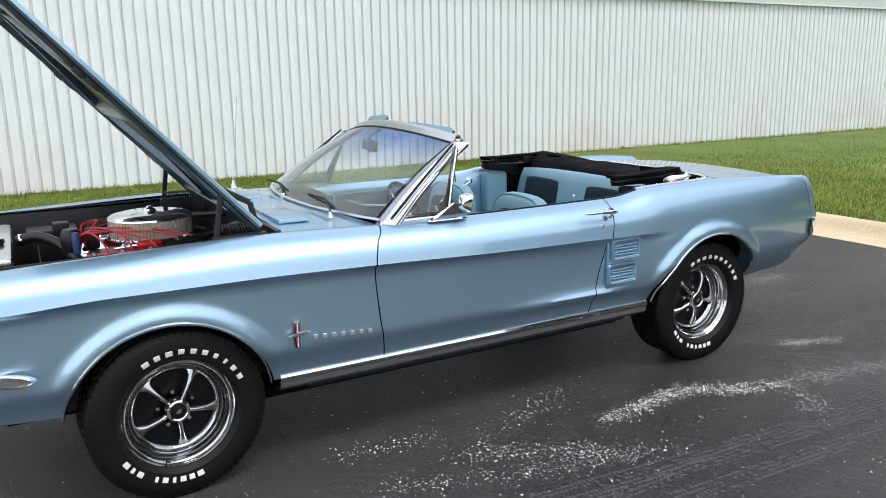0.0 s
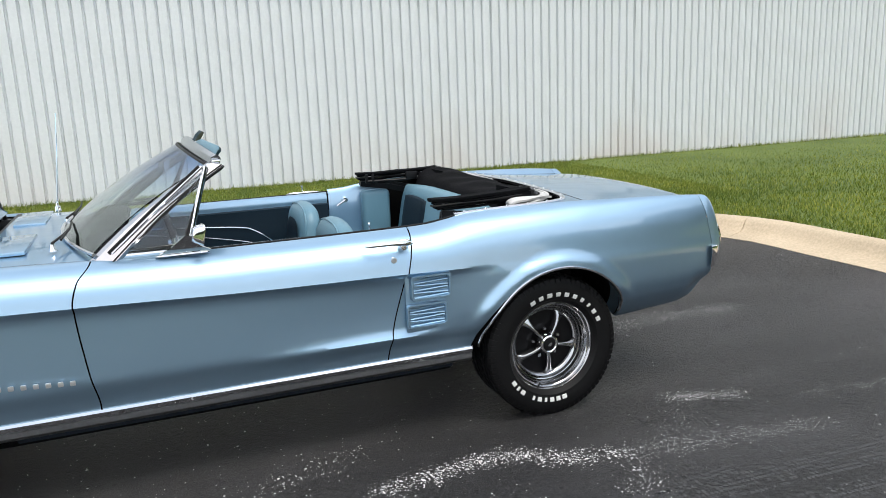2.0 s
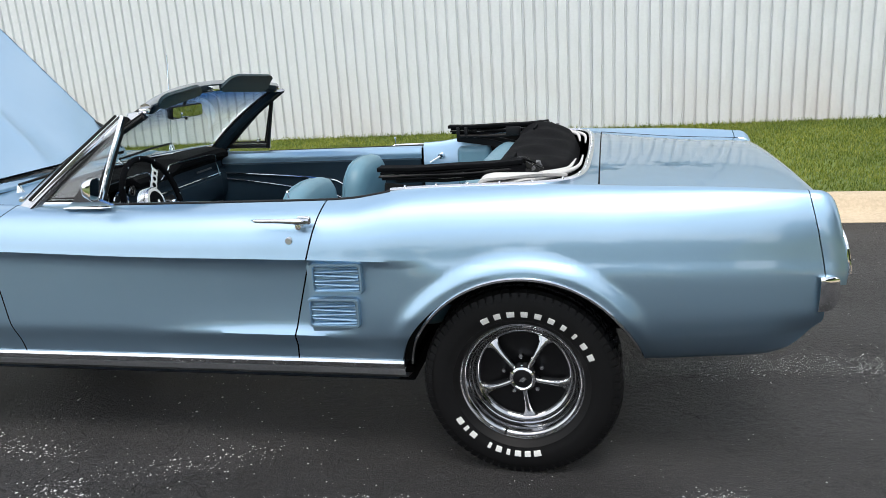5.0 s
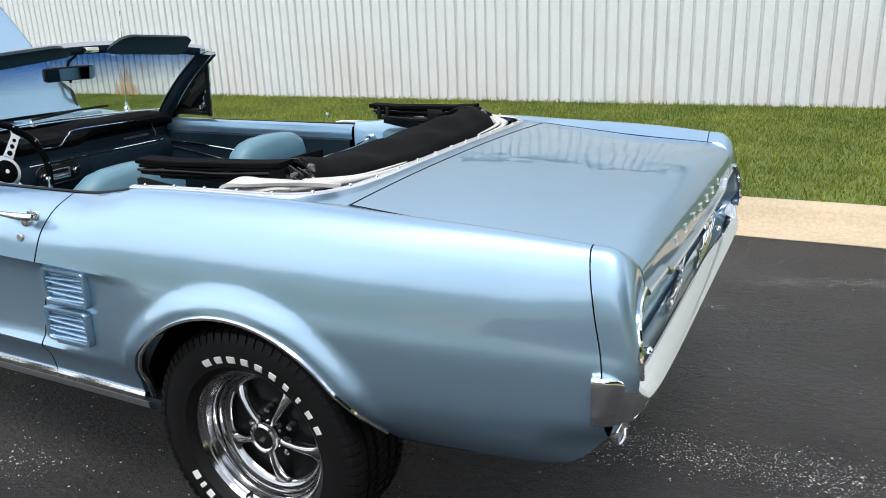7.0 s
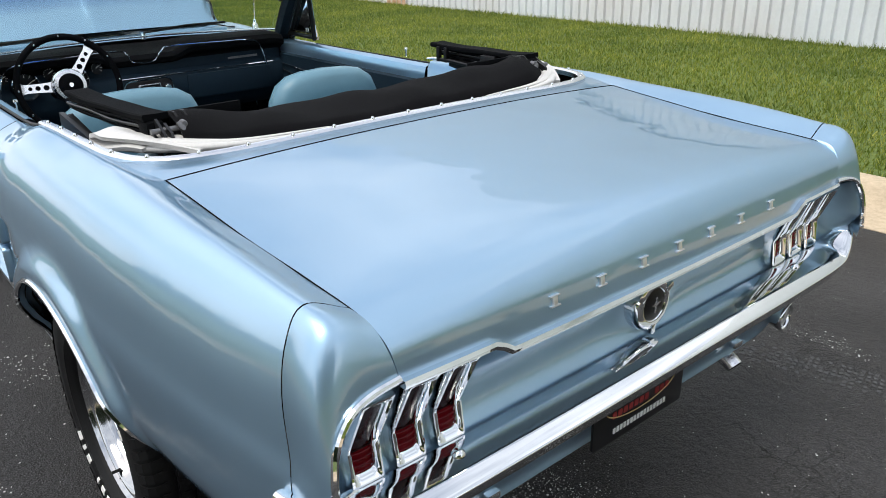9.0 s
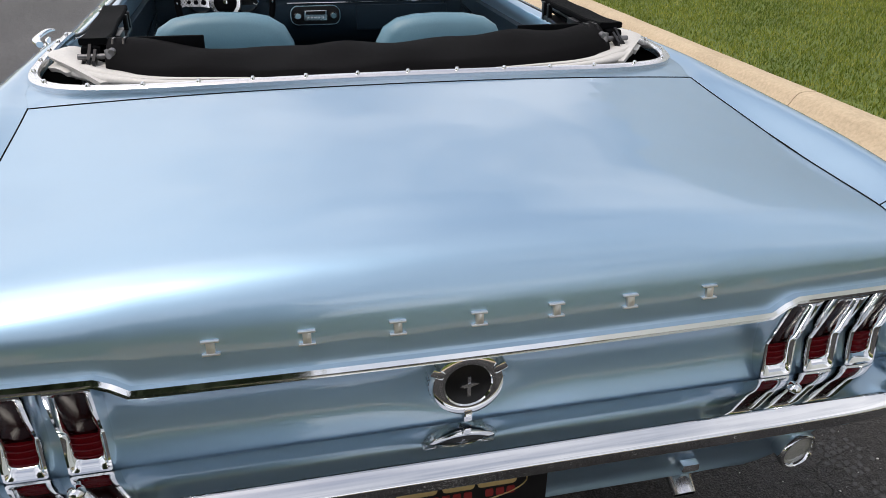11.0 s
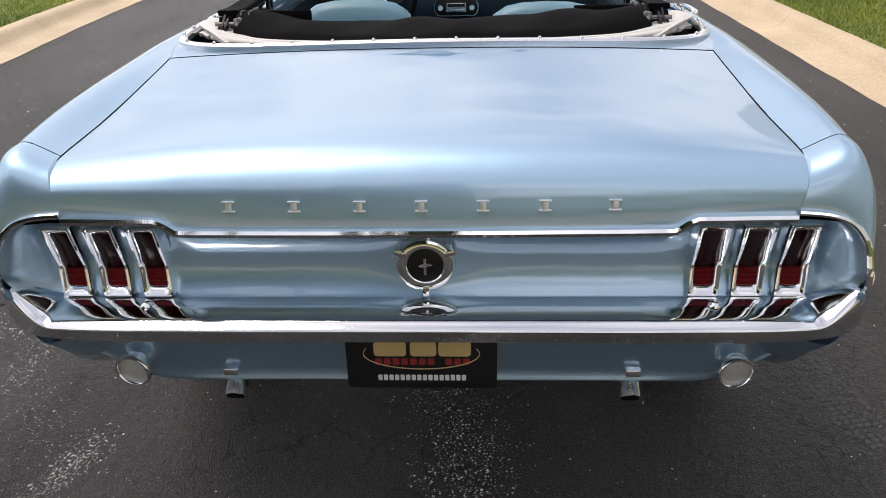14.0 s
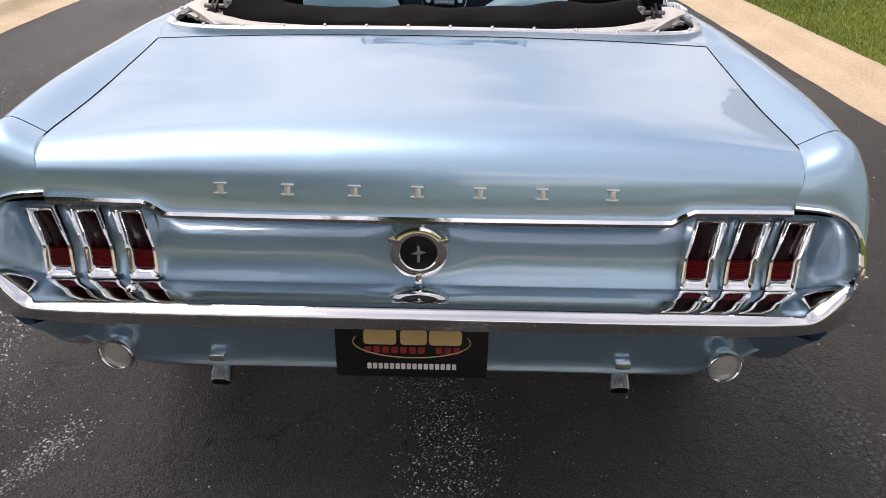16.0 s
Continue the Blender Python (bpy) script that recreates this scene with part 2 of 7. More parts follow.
def asphalt_material():
    """Sealed asphalt: fine aggregate and worn grey patches."""
    m = bpy.data.materials.new("sealed_asphalt")
    m.use_nodes = True
    n, l = m.node_tree.nodes, m.node_tree.links
    b = n["Principled BSDF"]
    at = n.new("ShaderNodeTexCoord")

    def tex(kind, scale, detail=4, src=None):
        t = n.new(kind)
        t.inputs["Scale"].default_value = scale
        if kind == "ShaderNodeTexNoise":
            t.inputs["Detail"].default_value = detail
        l.new(src or at.outputs["Object"], t.inputs["Vector"])
        return t

    def step(src, a, c):
        r = n.new("ShaderNodeMapRange")
        r.inputs["From Min"].default_value, r.inputs["From Max"].default_value = a, c
        l.new(src, r.inputs["Value"])
        return r.outputs["Result"]

    def calc(op, a, c):
        k = n.new("ShaderNodeMath")
        k.operation = op
        for i, v in enumerate((a, c)):
            if isinstance(v, (int, float)):
                k.inputs[i].default_value = v
            else:
                l.new(v, k.inputs[i])
        return k.outputs[0]

    def blend(f, a, c):
        x = n.new("ShaderNodeMix")
        x.data_type = "RGBA"
        l.new(f, x.inputs["Factor"])
        for key, v in (("A", a), ("B", c)):
            if isinstance(v, tuple):
                x.inputs[key].default_value = (*v, 1)
            else:
                l.new(v, x.inputs[key])
        return x.outputs["Result"]

    stretch = n.new("ShaderNodeMapping")
    stretch.inputs["Scale"].default_value = (0.55, 1.6, 1.0)
    l.new(at.outputs["Object"], stretch.inputs["Vector"])
    patches = tex("ShaderNodeTexNoise", 0.9, 6, stretch.outputs[0])
    fine_grain = tex("ShaderNodeTexNoise", 210, 3)
    pebbles = tex("ShaderNodeTexNoise", 70, 8)
    lumps = tex("ShaderNodeTexNoise", 32, 3)
    base = blend(step(patches.outputs["Fac"], 0.40, 0.68), (0.020, 0.0193, 0.0200), (0.065, 0.063, 0.065))
    base = blend(calc("MULTIPLY", step(fine_grain.outputs["Fac"], 0.50, 0.66), 0.75), base, (0.150, 0.147, 0.152))
    # Pits between the stones and a few hairline cracks.
    pit = tex("ShaderNodeTexVoronoi", 95)
    pit.feature = "DISTANCE_TO_EDGE"
    wobble = tex("ShaderNodeTexNoise", 9, 6)
    bent = n.new("ShaderNodeMix")
    bent.data_type = "VECTOR"
    bent.inputs["Factor"].default_value = 0.12
    l.new(at.outputs["Object"], bent.inputs["A"])
    l.new(wobble.outputs["Color"], bent.inputs["B"])
    crack = tex("ShaderNodeTexVoronoi", 6.5, src=bent.outputs["Result"])
    crack.feature = "DISTANCE_TO_EDGE"
    where = tex("ShaderNodeTexNoise", 2.3, 3)
    cracked = calc("MULTIPLY", step(crack.outputs["Distance"], 0.022, 0.006), step(where.outputs["Fac"], 0.52, 0.60))
    holes = calc("MULTIPLY", step(pit.outputs["Distance"], 0.10, 0.02), step(pebbles.outputs["Fac"], 0.45, 0.56))
    hollow = calc("MAXIMUM", cracked, holes)
    base = blend(calc("MULTIPLY", hollow, 0.7), base, (0.010, 0.010, 0.010))
    stones = tex("ShaderNodeTexVoronoi", 160)
    specks = tex("ShaderNodeTexNoise", 7, 4)
    bright = calc("MULTIPLY", step(stones.outputs["Distance"], 0.30, 0.12), step(specks.outputs["Fac"], 0.42, 0.70))
    base = blend(calc("MULTIPLY", bright, 0.8), base, (0.16, 0.16, 0.165))
    l.new(base, b.inputs["Base Color"])
    b.inputs["Roughness"].default_value = 0.46
    b.inputs["Specular IOR Level"].default_value = 0.26
    relief = n.new("ShaderNodeBump")
    relief.inputs["Strength"].default_value, relief.inputs["Distance"].default_value = 1.0, 0.0095
    l.new(calc("SUBTRACT", calc("ADD", calc("ADD", calc("MULTIPLY", pebbles.outputs["Fac"], 1.4), calc("MULTIPLY", lumps.outputs["Fac"], 2.0)), fine_grain.outputs["Fac"]), calc("MULTIPLY", hollow, 0.6)), relief.inputs["Height"])
    l.new(relief.outputs["Normal"], b.inputs["Normal"])
    return m


asphalt = asphalt_material()
chip_white = material("white_stone_chip", (0.82, 0.82, 0.81), 0.7, 0.0, 0.2, 30, 300)
letter_metal = material("worn_bright_trim", (0.80, 0.81, 0.83), 0.38, 0.95, 0.05, 20, 200)
mark_grey = material("scuffed_asphalt", (0.075, 0.075, 0.077), 0.8, 0.0, 0.2, 20, 200)


def grass_material():
    m = bpy.data.materials.new("grass_blades")
    m.use_nodes = True
    n, l = m.node_tree.nodes, m.node_tree.links
    b = n["Principled BSDF"]
    geo, ramp = n.new("ShaderNodeNewGeometry"), n.new("ShaderNodeValToRGB")
    ramp.color_ramp.elements[0].color, ramp.color_ramp.elements[1].color = (0.112, 0.164, 0.022, 1), (0.46, 0.47, 0.12, 1)
    ramp.color_ramp.elements.new(0.6).color = (0.225, 0.295, 0.040, 1)
    at, big, mix = n.new("ShaderNodeTexCoord"), n.new("ShaderNodeTexNoise"), n.new("ShaderNodeMix")
    big.inputs["Scale"].default_value, big.inputs["Detail"].default_value = 1.2, 4
    mix.data_type, mix.blend_type = "RGBA", "MULTIPLY"
    mix.inputs["Factor"].default_value = 0.6
    tone = n.new("ShaderNodeValToRGB")
    tone.color_ramp.elements[0].position, tone.color_ramp.elements[1].position = 0.35, 0.65
    tone.color_ramp.elements[0].color, tone.color_ramp.elements[1].color = (0.38, 0.47, 0.36, 1), (1.18, 1.04, 0.88, 1)
    l.new(at.outputs["Object"], big.inputs["Vector"])
    l.new(big.outputs["Fac"], tone.inputs["Fac"])
    l.new(geo.outputs["Random Per Island"], ramp.inputs["Fac"])
    l.new(ramp.outputs["Color"], mix.inputs["A"])
    l.new(tone.outputs["Color"], mix.inputs["B"])
    l.new(mix.outputs["Result"], b.inputs["Base Color"])
    b.inputs["Roughness"].default_value = 0.55
    through_light, both_ways = n.new("ShaderNodeBsdfTranslucent"), n.new("ShaderNodeMixShader")
    both_ways.inputs["Fac"].default_value = 0.4
    l.new(mix.outputs["Result"], through_light.inputs["Color"])
    l.new(b.outputs[0], both_ways.inputs[1])
    l.new(through_light.outputs[0], both_ways.inputs[2])
    l.new(both_ways.outputs[0], n["Material Output"].inputs["Surface"])
    return m


grass_mat = grass_material()


# ---- mesh helpers ----
def mesh_object(name, verts, faces, mat, parent=None, label="", smooth=True, angle=38):
    me = bpy.data.meshes.new(name)
    me.from_pydata([tuple(map(float, v)) for v in verts], [], faces)
    me.validate()
    if smooth:
        me.polygons.foreach_set("use_smooth", [True] * len(me.polygons))
        me.set_sharp_from_angle(angle=radians(angle))
    me.materials.append(mat)
    ob = new(name, me)
    if parent:
        ob.parent = parent
    return tagged(ob, label)


def part(name, bm, mat, parent=None, label="", smooth=True, angle=38):
    """Links a bmesh as one mesh object under a thing or a part."""
    bmesh.ops.recalc_face_normals(bm, faces=bm.faces)
    me = bpy.data.meshes.new(name)
    bm.to_mesh(me)
    bm.free()
    if smooth:
        me.polygons.foreach_set("use_smooth", [True] * len(me.polygons))
        me.set_sharp_from_angle(angle=radians(angle))
    me.materials.append(mat)
    ob = new(name, me)
    if parent:
        ob.parent = parent
    return tagged(ob, label)


def curve(*pts):
    """A smooth function through (x, value) pairs that does not overshoot."""
    xs, ys = np.array([p[0] for p in pts], float), np.array([p[1] for p in pts], float)
    d = np.diff(ys) / np.diff(xs)
    m = np.zeros(len(xs))
    m[0], m[-1] = d[0], d[-1]
    for i in range(1, len(xs) - 1):
        m[i] = 0 if d[i - 1] * d[i] <= 0 else 2 * d[i - 1] * d[i] / (d[i - 1] + d[i])

    def f(x):
        i = int(np.clip(np.searchsorted(xs, x) - 1, 0, len(xs) - 2))
        h = xs[i + 1] - xs[i]
        t = min(max((x - xs[i]) / h, 0.0), 1.0)
        a, b = ys[i], ys[i + 1]
        return float((2 * t**3 - 3 * t**2 + 1) * a + (t**3 - 2 * t**2 + t) * h * m[i] + (3 * t**2 - 2 * t**3) * b + (t**3 - t**2) * h * m[i + 1])

    return f


def spline(pts, n, closed=False):
    """Catmull-Rom through points, n steps a span."""
    p = np.array(pts, float)
    k = len(p)
    out = []
    for i in range(k if closed else k - 1):
        if closed:
            a, b, c, d = p[(i - 1) % k], p[i], p[(i + 1) % k], p[(i + 2) % k]
        else:
            b, c = p[i], p[i + 1]
            a = p[i - 1] if i else 2 * b - c
            d = p[i + 2] if i + 2 < k else 2 * c - b
        for j in range(n):
            t = j / n
            out.append(0.5 * (2 * b + (c - a) * t + (2 * a - 5 * b + 4 * c - d) * t * t + (3 * b - a - 3 * c + d) * t**3))
    if not closed:
        out.append(p[-1])
    return np.array(out)


def grid(rows, wrap=False, close_rows=False):
    """Vertices and faces of rows of points."""
    verts = [v for row in rows for v in row]
    n, m = len(rows), len(rows[0])
    faces = []
    for i in range(n if close_rows else n - 1):
        for j in range(m if wrap else m - 1):
            a, b = i * m + j, i * m + (j + 1) % m
            c, d = ((i + 1) % n) * m + (j + 1) % m, ((i + 1) % n) * m + j
            faces.append((a, b, c, d))
    return verts, faces


def sheet(name, rows, mat, parent=None, label="", thick=0.0, side=1, angle=38):
    """A sheet from rows of points; with thick, a closed shell of that thickness along its normals."""
    rows = np.array(rows, float)
    v, f = grid(rows)
    if not thick:
        return mesh_object(name, v, f, mat, parent, label, angle=angle)
    du, dv = np.gradient(rows, axis=0), np.gradient(rows, axis=1)
    nrm = np.cross(du, dv)
    nrm /= np.linalg.norm(nrm, axis=2, keepdims=True) + 1e-12
    v2, _ = grid(rows - side * thick * nrm)
    k, (n, m) = len(v), rows.shape[:2]
    faces = list(f) + [tuple(q + k for q in reversed(s)) for s in f]
    rim = [j for j in range(m)] + [i * m + m - 1 for i in range(1, n)] + [(n - 1) * m + j for j in range(m - 2, -1, -1)] + [i * m for i in range(n - 2, 0, -1)]
    for a, b in zip(rim, rim[1:] + rim[:1]):
        faces.append((b, a, a + k, b + k))
    return mesh_object(name, list(v) + list(v2), faces, mat, parent, label, angle=angle)


def tube(name, pts, radius, mat, parent=None, label="", sides=8, flat=1.0, up=(0, 0, 1), closed=False, profile=None):
    """A bar swept along points. profile: its section as (across, up) pairs; otherwise an ellipse."""
    p = [Vector(q) for q in pts]
    sec = profile or [(radius * math.cos(2 * math.pi * i / sides), radius * flat * math.sin(2 * math.pi * i / sides)) for i in range(sides)]
    rows = []
    k = len(p)
    for i, q in enumerate(p):
        a = p[(i - 1) % k] if (closed or i) else q
        b = p[(i + 1) % k] if (closed or i < k - 1) else q
        t = (b - a).normalized()
        s = t.cross(Vector(up))
        s = s.normalized() if s.length > 1e-6 else Vector((1, 0, 0))
        w = s.cross(t).normalized()
        rows.append([q + s * x + w * y for x, y in sec])
    v, f = grid(rows, wrap=True, close_rows=closed)
    if not closed:
        n = len(sec)
        f += [tuple(reversed(range(n))), tuple((len(rows) - 1) * n + i for i in range(n))]
    return mesh_object(name, v, f, mat, parent, label)


def lathe(name, profile, mat, parent=None, label="", at=(0, 0, 0), axis="y", seg=48, angle=38, turn=1.0):
    """Turned round an axis: profile of (radius, along)."""
    rows = []
    for i in range(seg):
        a = 2 * math.pi * i / seg * turn
        c, s = math.cos(a), math.sin(a)
        row = []
        for r, h in profile:
            v = {"x": (h, r * c, r * s), "y": (r * c, h, r * s), "z": (r * c, r * s, h)}[axis]
            row.append((v[0] + at[0], v[1] + at[1], v[2] + at[2]))
        rows.append(row)
    v, f = grid(rows, close_rows=True)
    me = bpy.data.meshes.new(name)
    bm = bmesh.new()
    bv = [bm.verts.new(q) for q in v]
    for q in f:
        bm.faces.new([bv[i] for i in q])
    bmesh.ops.remove_doubles(bm, verts=bm.verts, dist=1e-6)
    bmesh.ops.dissolve_degenerate(bm, edges=bm.edges, dist=1e-6)
    return part(name, bm, mat, parent, label, angle=angle)


def box(name, lo, hi, mat, parent=None, label="", bevel=0.0, segs=2, m=None):
    bm = bmesh.new()
    bmesh.ops.create_cube(bm, size=1.0)
    size, mid = [hi[i] - lo[i] for i in range(3)], [(hi[i] + lo[i]) / 2 for i in range(3)]
    for v in bm.verts:
        v.co = Vector([v.co[i] * size[i] + mid[i] for i in range(3)])
    if bevel:
        bmesh.ops.bevel(bm, geom=bm.edges[:], offset=bevel, segments=segs, affect="EDGES", profile=0.6)
    if m:
        bm.transform(m)
    return part(name, bm, mat, parent, label)


def prism(name, outline, depth, mat, parent=None, label="", bevel=0.0, m=None, holes=()):
    """An outline in (u, v) extruded along w; m lays (u, v, w) into the world."""
    bm = bmesh.new()
    top = [bm.verts.new((u, v, depth / 2)) for u, v in outline]
    low = [bm.verts.new((u, v, -depth / 2)) for u, v in outline]
    k = len(outline)
    bm.faces.new(top)
    bm.faces.new(list(reversed(low)))
    for i in range(k):
        bm.faces.new((top[i], low[i], low[(i + 1) % k], top[(i + 1) % k]))
    if bevel:
        edges = [e for e in bm.edges if abs(e.verts[0].co.z - e.verts[1].co.z) < 1e-9]
        bmesh.ops.bevel(bm, geom=edges, offset=bevel, segments=2, affect="EDGES", profile=0.6)
    if m:
        bm.transform(m)
    return part(name, bm, mat, parent, label)


def ring_frame(name, outer, inner, depth, mat, parent=None, label="", m=None, bevel=0.0):
    """A flat frame between two outlines with the same number of points, extruded."""
    bm = bmesh.new()
    k = len(outer)
    loops = [[bm.verts.new((u, v, w)) for u, v in o] for o, w in ((outer, -depth / 2), (outer, depth / 2 - bevel), ([(a[0] * 0.8 + b[0] * 0.2, a[1] * 0.8 + b[1] * 0.2) for a, b in zip(outer, inner)], depth / 2), ([(a[0] * 0.2 + b[0] * 0.8, a[1] * 0.2 + b[1] * 0.8) for a, b in zip(outer, inner)], depth / 2), (inner, depth / 2 - bevel), (inner, -depth / 2))]
    for a, b in zip(loops, loops[1:] + loops[:1]):
        for i in range(k):
            bm.faces.new((a[i], a[(i + 1) % k], b[(i + 1) % k], b[i]))
    if m:
        bm.transform(m)
    return part(name, bm, mat, parent, label)


def rounded(w, h, r, n=4, cx=0.0, cy=0.0):
    out = []
    for sx, sy, a0 in ((1, 1, 0), (-1, 1, 90), (-1, -1, 180), (1, -1, 270)):
        for i in range(n + 1):
            a = radians(a0 + 90 * i / n)
            out.append((cx + sx * (w / 2 - r) + r * math.cos(a), cy + sy * (h / 2 - r) + r * math.sin(a)))
    return out


def thing(name, label, category, group="", kind="", at=(0, 0, 0)):
    ob = new(name)
    ob.location = at
    return tagged(ob, label, category, group, kind)


def smooth_step(x, a, b):
    t = np.clip((x - a) / (b - a), 0.0, 1.0)
    return t * t * (3 - 2 * t)


def far_sag(x, y):
    """The passenger door hangs a little low on its hinges."""
    return 0.020 * smooth_step(x, -2.5, -1.9) * smooth_step(x, -0.30, -0.62) * smooth_step(y, 0.3, 0.6)


def both(row_sets):
    """The points as they are, and mirrored to the car's other flank."""
    a = np.array(row_sets, float)
    b = a.copy()
    b[..., 1] *= -1
    b[..., 2] -= far_sag(b[..., 0], b[..., 1])
    return a, b[::-1]


def roll(name, pts, radii, flat, mat, parent, label="", sides=14):
    """A soft rolled fold: a swept ellipse whose size changes along the way."""
    p = spline(pts, 6)
    r = np.interp(np.linspace(0, 1, len(p)), np.linspace(0, 1, len(radii)), radii)
    loops = []
    for i in range(len(p)):
        t = Vector(p[min(i + 1, len(p) - 1)] - p[max(i - 1, 0)]).normalized()
        across = t.cross(Vector((0, 0, 1))).normalized()
        rise = across.cross(t)
        loop = []
        for k in range(sides):
            a = 2 * math.pi * k / sides
            crease = 1 - 0.22 * math.exp(-((math.cos(a) + 0.2) / 0.35) ** 2) * (math.sin(a) > 0)
            loop.append(Vector(p[i]) + across * (r[i] * math.cos(a)) + rise * (r[i] * flat * math.sin(a) * crease))
        loops.append(loop)
    v, f = grid(loops, wrap=True)
    return mesh_object(name, v, f + [tuple(range(sides)), tuple(range(len(v) - sides, len(v)))], mat, parent, label, angle=60)


# ---- the place: ground, drive, kerbs, lawn, building ----
WALL_Y = 7.6
mesh_object("ground", [(-400, -400, -0.06), (400, -400, -0.06), (400, 400, -0.06), (-400, 400, -0.06)], [(0, 1, 2, 3)], soil, smooth=False)
tagged(bpy.data.objects["ground"], "wide flat grassy ground reaching to the horizon", "ground", kind="structure")

# Road edge, seen from above, anticlockwise: the near kerb, the rounded dead end, the kerb by the building.
KERB_LEFT = spline([(-60, -7.6), (-30, -5.6), (-11.35, -4.40), (-6.4, -4.14), (-3.8, -3.93), (-2.4, -4.08), (-0.9, -4.9), (0.6, -6.0), (2.2, -6.9)], 12)
KERB_RIGHT = [(3.45, -7.2), (3.45, -4.0), (3.45, -2.0), (3.45, 0.0), (3.44, 0.9)] + [(2.2 + 1.24 * math.cos(a), 1.41 + 1.24 * math.sin(a)) for a in np.linspace(0.12, math.pi / 2 - 0.1, 9)] + [(2.1, 2.65), (0.5, 2.65), (-1.5, 2.65), (-4.0, 2.67), (-7.0, 2.71), (-10.0, 2.73), (-16.0, 2.74), (-25.0, 2.74), (-40.0, 2.74), (-60.0, 2.74)]
outline = [tuple(p) for p in KERB_LEFT] + [(3.45, -7.2)] + [tuple(p) for p in KERB_RIGHT[1:]]
bm = bmesh.new()
bmesh.ops.triangulate(bm, faces=[bm.faces.new([bm.verts.new((x, y, 0.0)) for x, y in outline])])
road = tagged(part("road", bm, asphalt, smooth=False), "black sealed asphalt drive flecked with white paint chips", "road", kind="structure")

KERB_SECTION = [(-0.005, -0.05), (-0.005, 0.004), (0.20, 0.016), (0.25, 0.024), (0.29, 0.055), (0.325, 0.105), (0.35, 0.128), (0.39, 0.136), (0.47, 0.134), (0.495, 0.12), (0.50, -0.05)]


def resample(pts, gap):
    p = np.array(pts, float)
    d = np.r_[0, np.cumsum(np.linalg.norm(np.diff(p, axis=0), axis=1))]
    s = np.linspace(0, d[-1], max(2, int(d[-1] / gap)))
    return np.stack([np.interp(s, d, p[:, 0]), np.interp(s, d, p[:, 1])], 1)


def kerb(name, pts, outward, span, label):
    """A concrete kerb with its gutter pan, cast in lengths with open joints."""
    base = thing(name, label, "kerb", kind="structure")
    p = resample(pts, 0.25)
    t = np.gradient(p, axis=0)
    t /= np.linalg.norm(t, axis=1, keepdims=True)
    nrm = np.stack([t[:, 1], -t[:, 0]], 1) * outward
    step = int(span / 0.25)
    for a in range(0, len(p) - 1, step):
        b = min(a + step, len(p) - 1)
        rows = []
        for i in range(a, b + 1):
            q = p[i] + (t[i] * 0.003 if i == a else -t[i] * 0.003 if i == b else 0)
            wob = 0.006 * math.sin(i * 1.7) + 0.004 * math.sin(i * 0.37)
            rows.append([(q[0] + nrm[i][0] * (o + (wob if j == 1 else wob * 0.4)), q[1] + nrm[i][1] * (o + (wob if j == 1 else wob * 0.4)), z) for j, (o, z) in enumerate(KERB_SECTION)])
        v, f = grid(rows)
        m = len(KERB_SECTION)
        f += [tuple(range(m)), tuple(reversed(range((len(rows) - 1) * m, len(rows) * m)))]
        mesh_object("kerb_length", v, f, concrete, base)
    return base


kerb("kerb_building_side", KERB_RIGHT, 1, 3.0, "pale tan concrete kerb with gutter along the lawn")
kerb("kerb_road_side", [tuple(p) for p in KERB_LEFT], 1, 3.0, "pale tan concrete kerb with gutter along the far lawn")


def lawn(name, pts, label):
    bm = bmesh.new()
    bmesh.ops.triangulate(bm, faces=[bm.faces.new([bm.verts.new(p) for p in pts])])
    return tagged(part(name, bm, soil, smooth=False), label, "lawn", kind="structure")


def offset_line(pts, d, outward=1):
    p = np.array(pts, float)
    t = np.gradient(p, axis=0)
    t /= np.linalg.norm(t, axis=1, keepdims=True)
    return p + d * outward * np.stack([t[:, 1], -t[:, 0]], 1)


right_edge = offset_line(KERB_RIGHT, 0.485)
left_edge = offset_line(KERB_LEFT, 0.485)
lawn("lawn_building_side", [(x, y, 0.118) for x, y in right_edge] + [(-60, WALL_Y + 0.3, 0.15), (60, WALL_Y + 0.3, 0.15), (60, -30, 0.12), (right_edge[0][0], -30, 0.12)], "mown green lawn between kerb and white building")
lawn("lawn_road_side", [(x, y, 0.115) for x, y in left_edge] + [(2.2, -60, 0.115), (-60, -60, 0.115)], "mown green lawn beside the drive")


def blades(name, region, count, height, label, seed):
    """Grass as many single blades: region(rng, n) gives their feet."""
    rng = np.random.default_rng(seed)
    x, y, z = region(rng, count)
    count = len(x)
    a = rng.uniform(0, 2 * math.pi, count)
    tall = height * rng.uniform(0.5, 1.35, count)
    w = rng.uniform(0.004, 0.009, count)
    lean = rng.normal(0, 0.45, (count, 2)) * tall[:, None]
    v = np.zeros((count, 3, 3))
    v[:, 0] = np.stack([x - w * np.cos(a), y - w * np.sin(a), z - 0.01], 1)
    v[:, 1] = np.stack([x + w * np.cos(a), y + w * np.sin(a), z - 0.01], 1)
    v[:, 2] = np.stack([x + lean[:, 0], y + lean[:, 1], z + tall], 1)
    me = bpy.data.meshes.new(name)
    me.from_pydata(v.reshape(-1, 3).tolist(), [], np.arange(count * 3).reshape(-1, 3).tolist())
    me.materials.append(grass_mat)
    return tagged(new(name, me), label, "grass", kind="stuff")


def strip(x0, x1, y0, y1, z0=0.118, z1=0.15):
    def region(rng, n):
        x, y = rng.uniform(x0, x1, n), rng.uniform(y0, y1, n)
        return x, y, z0 + (z1 - z0) * np.clip((y - 3) / 4.6, 0, 1)

    return region


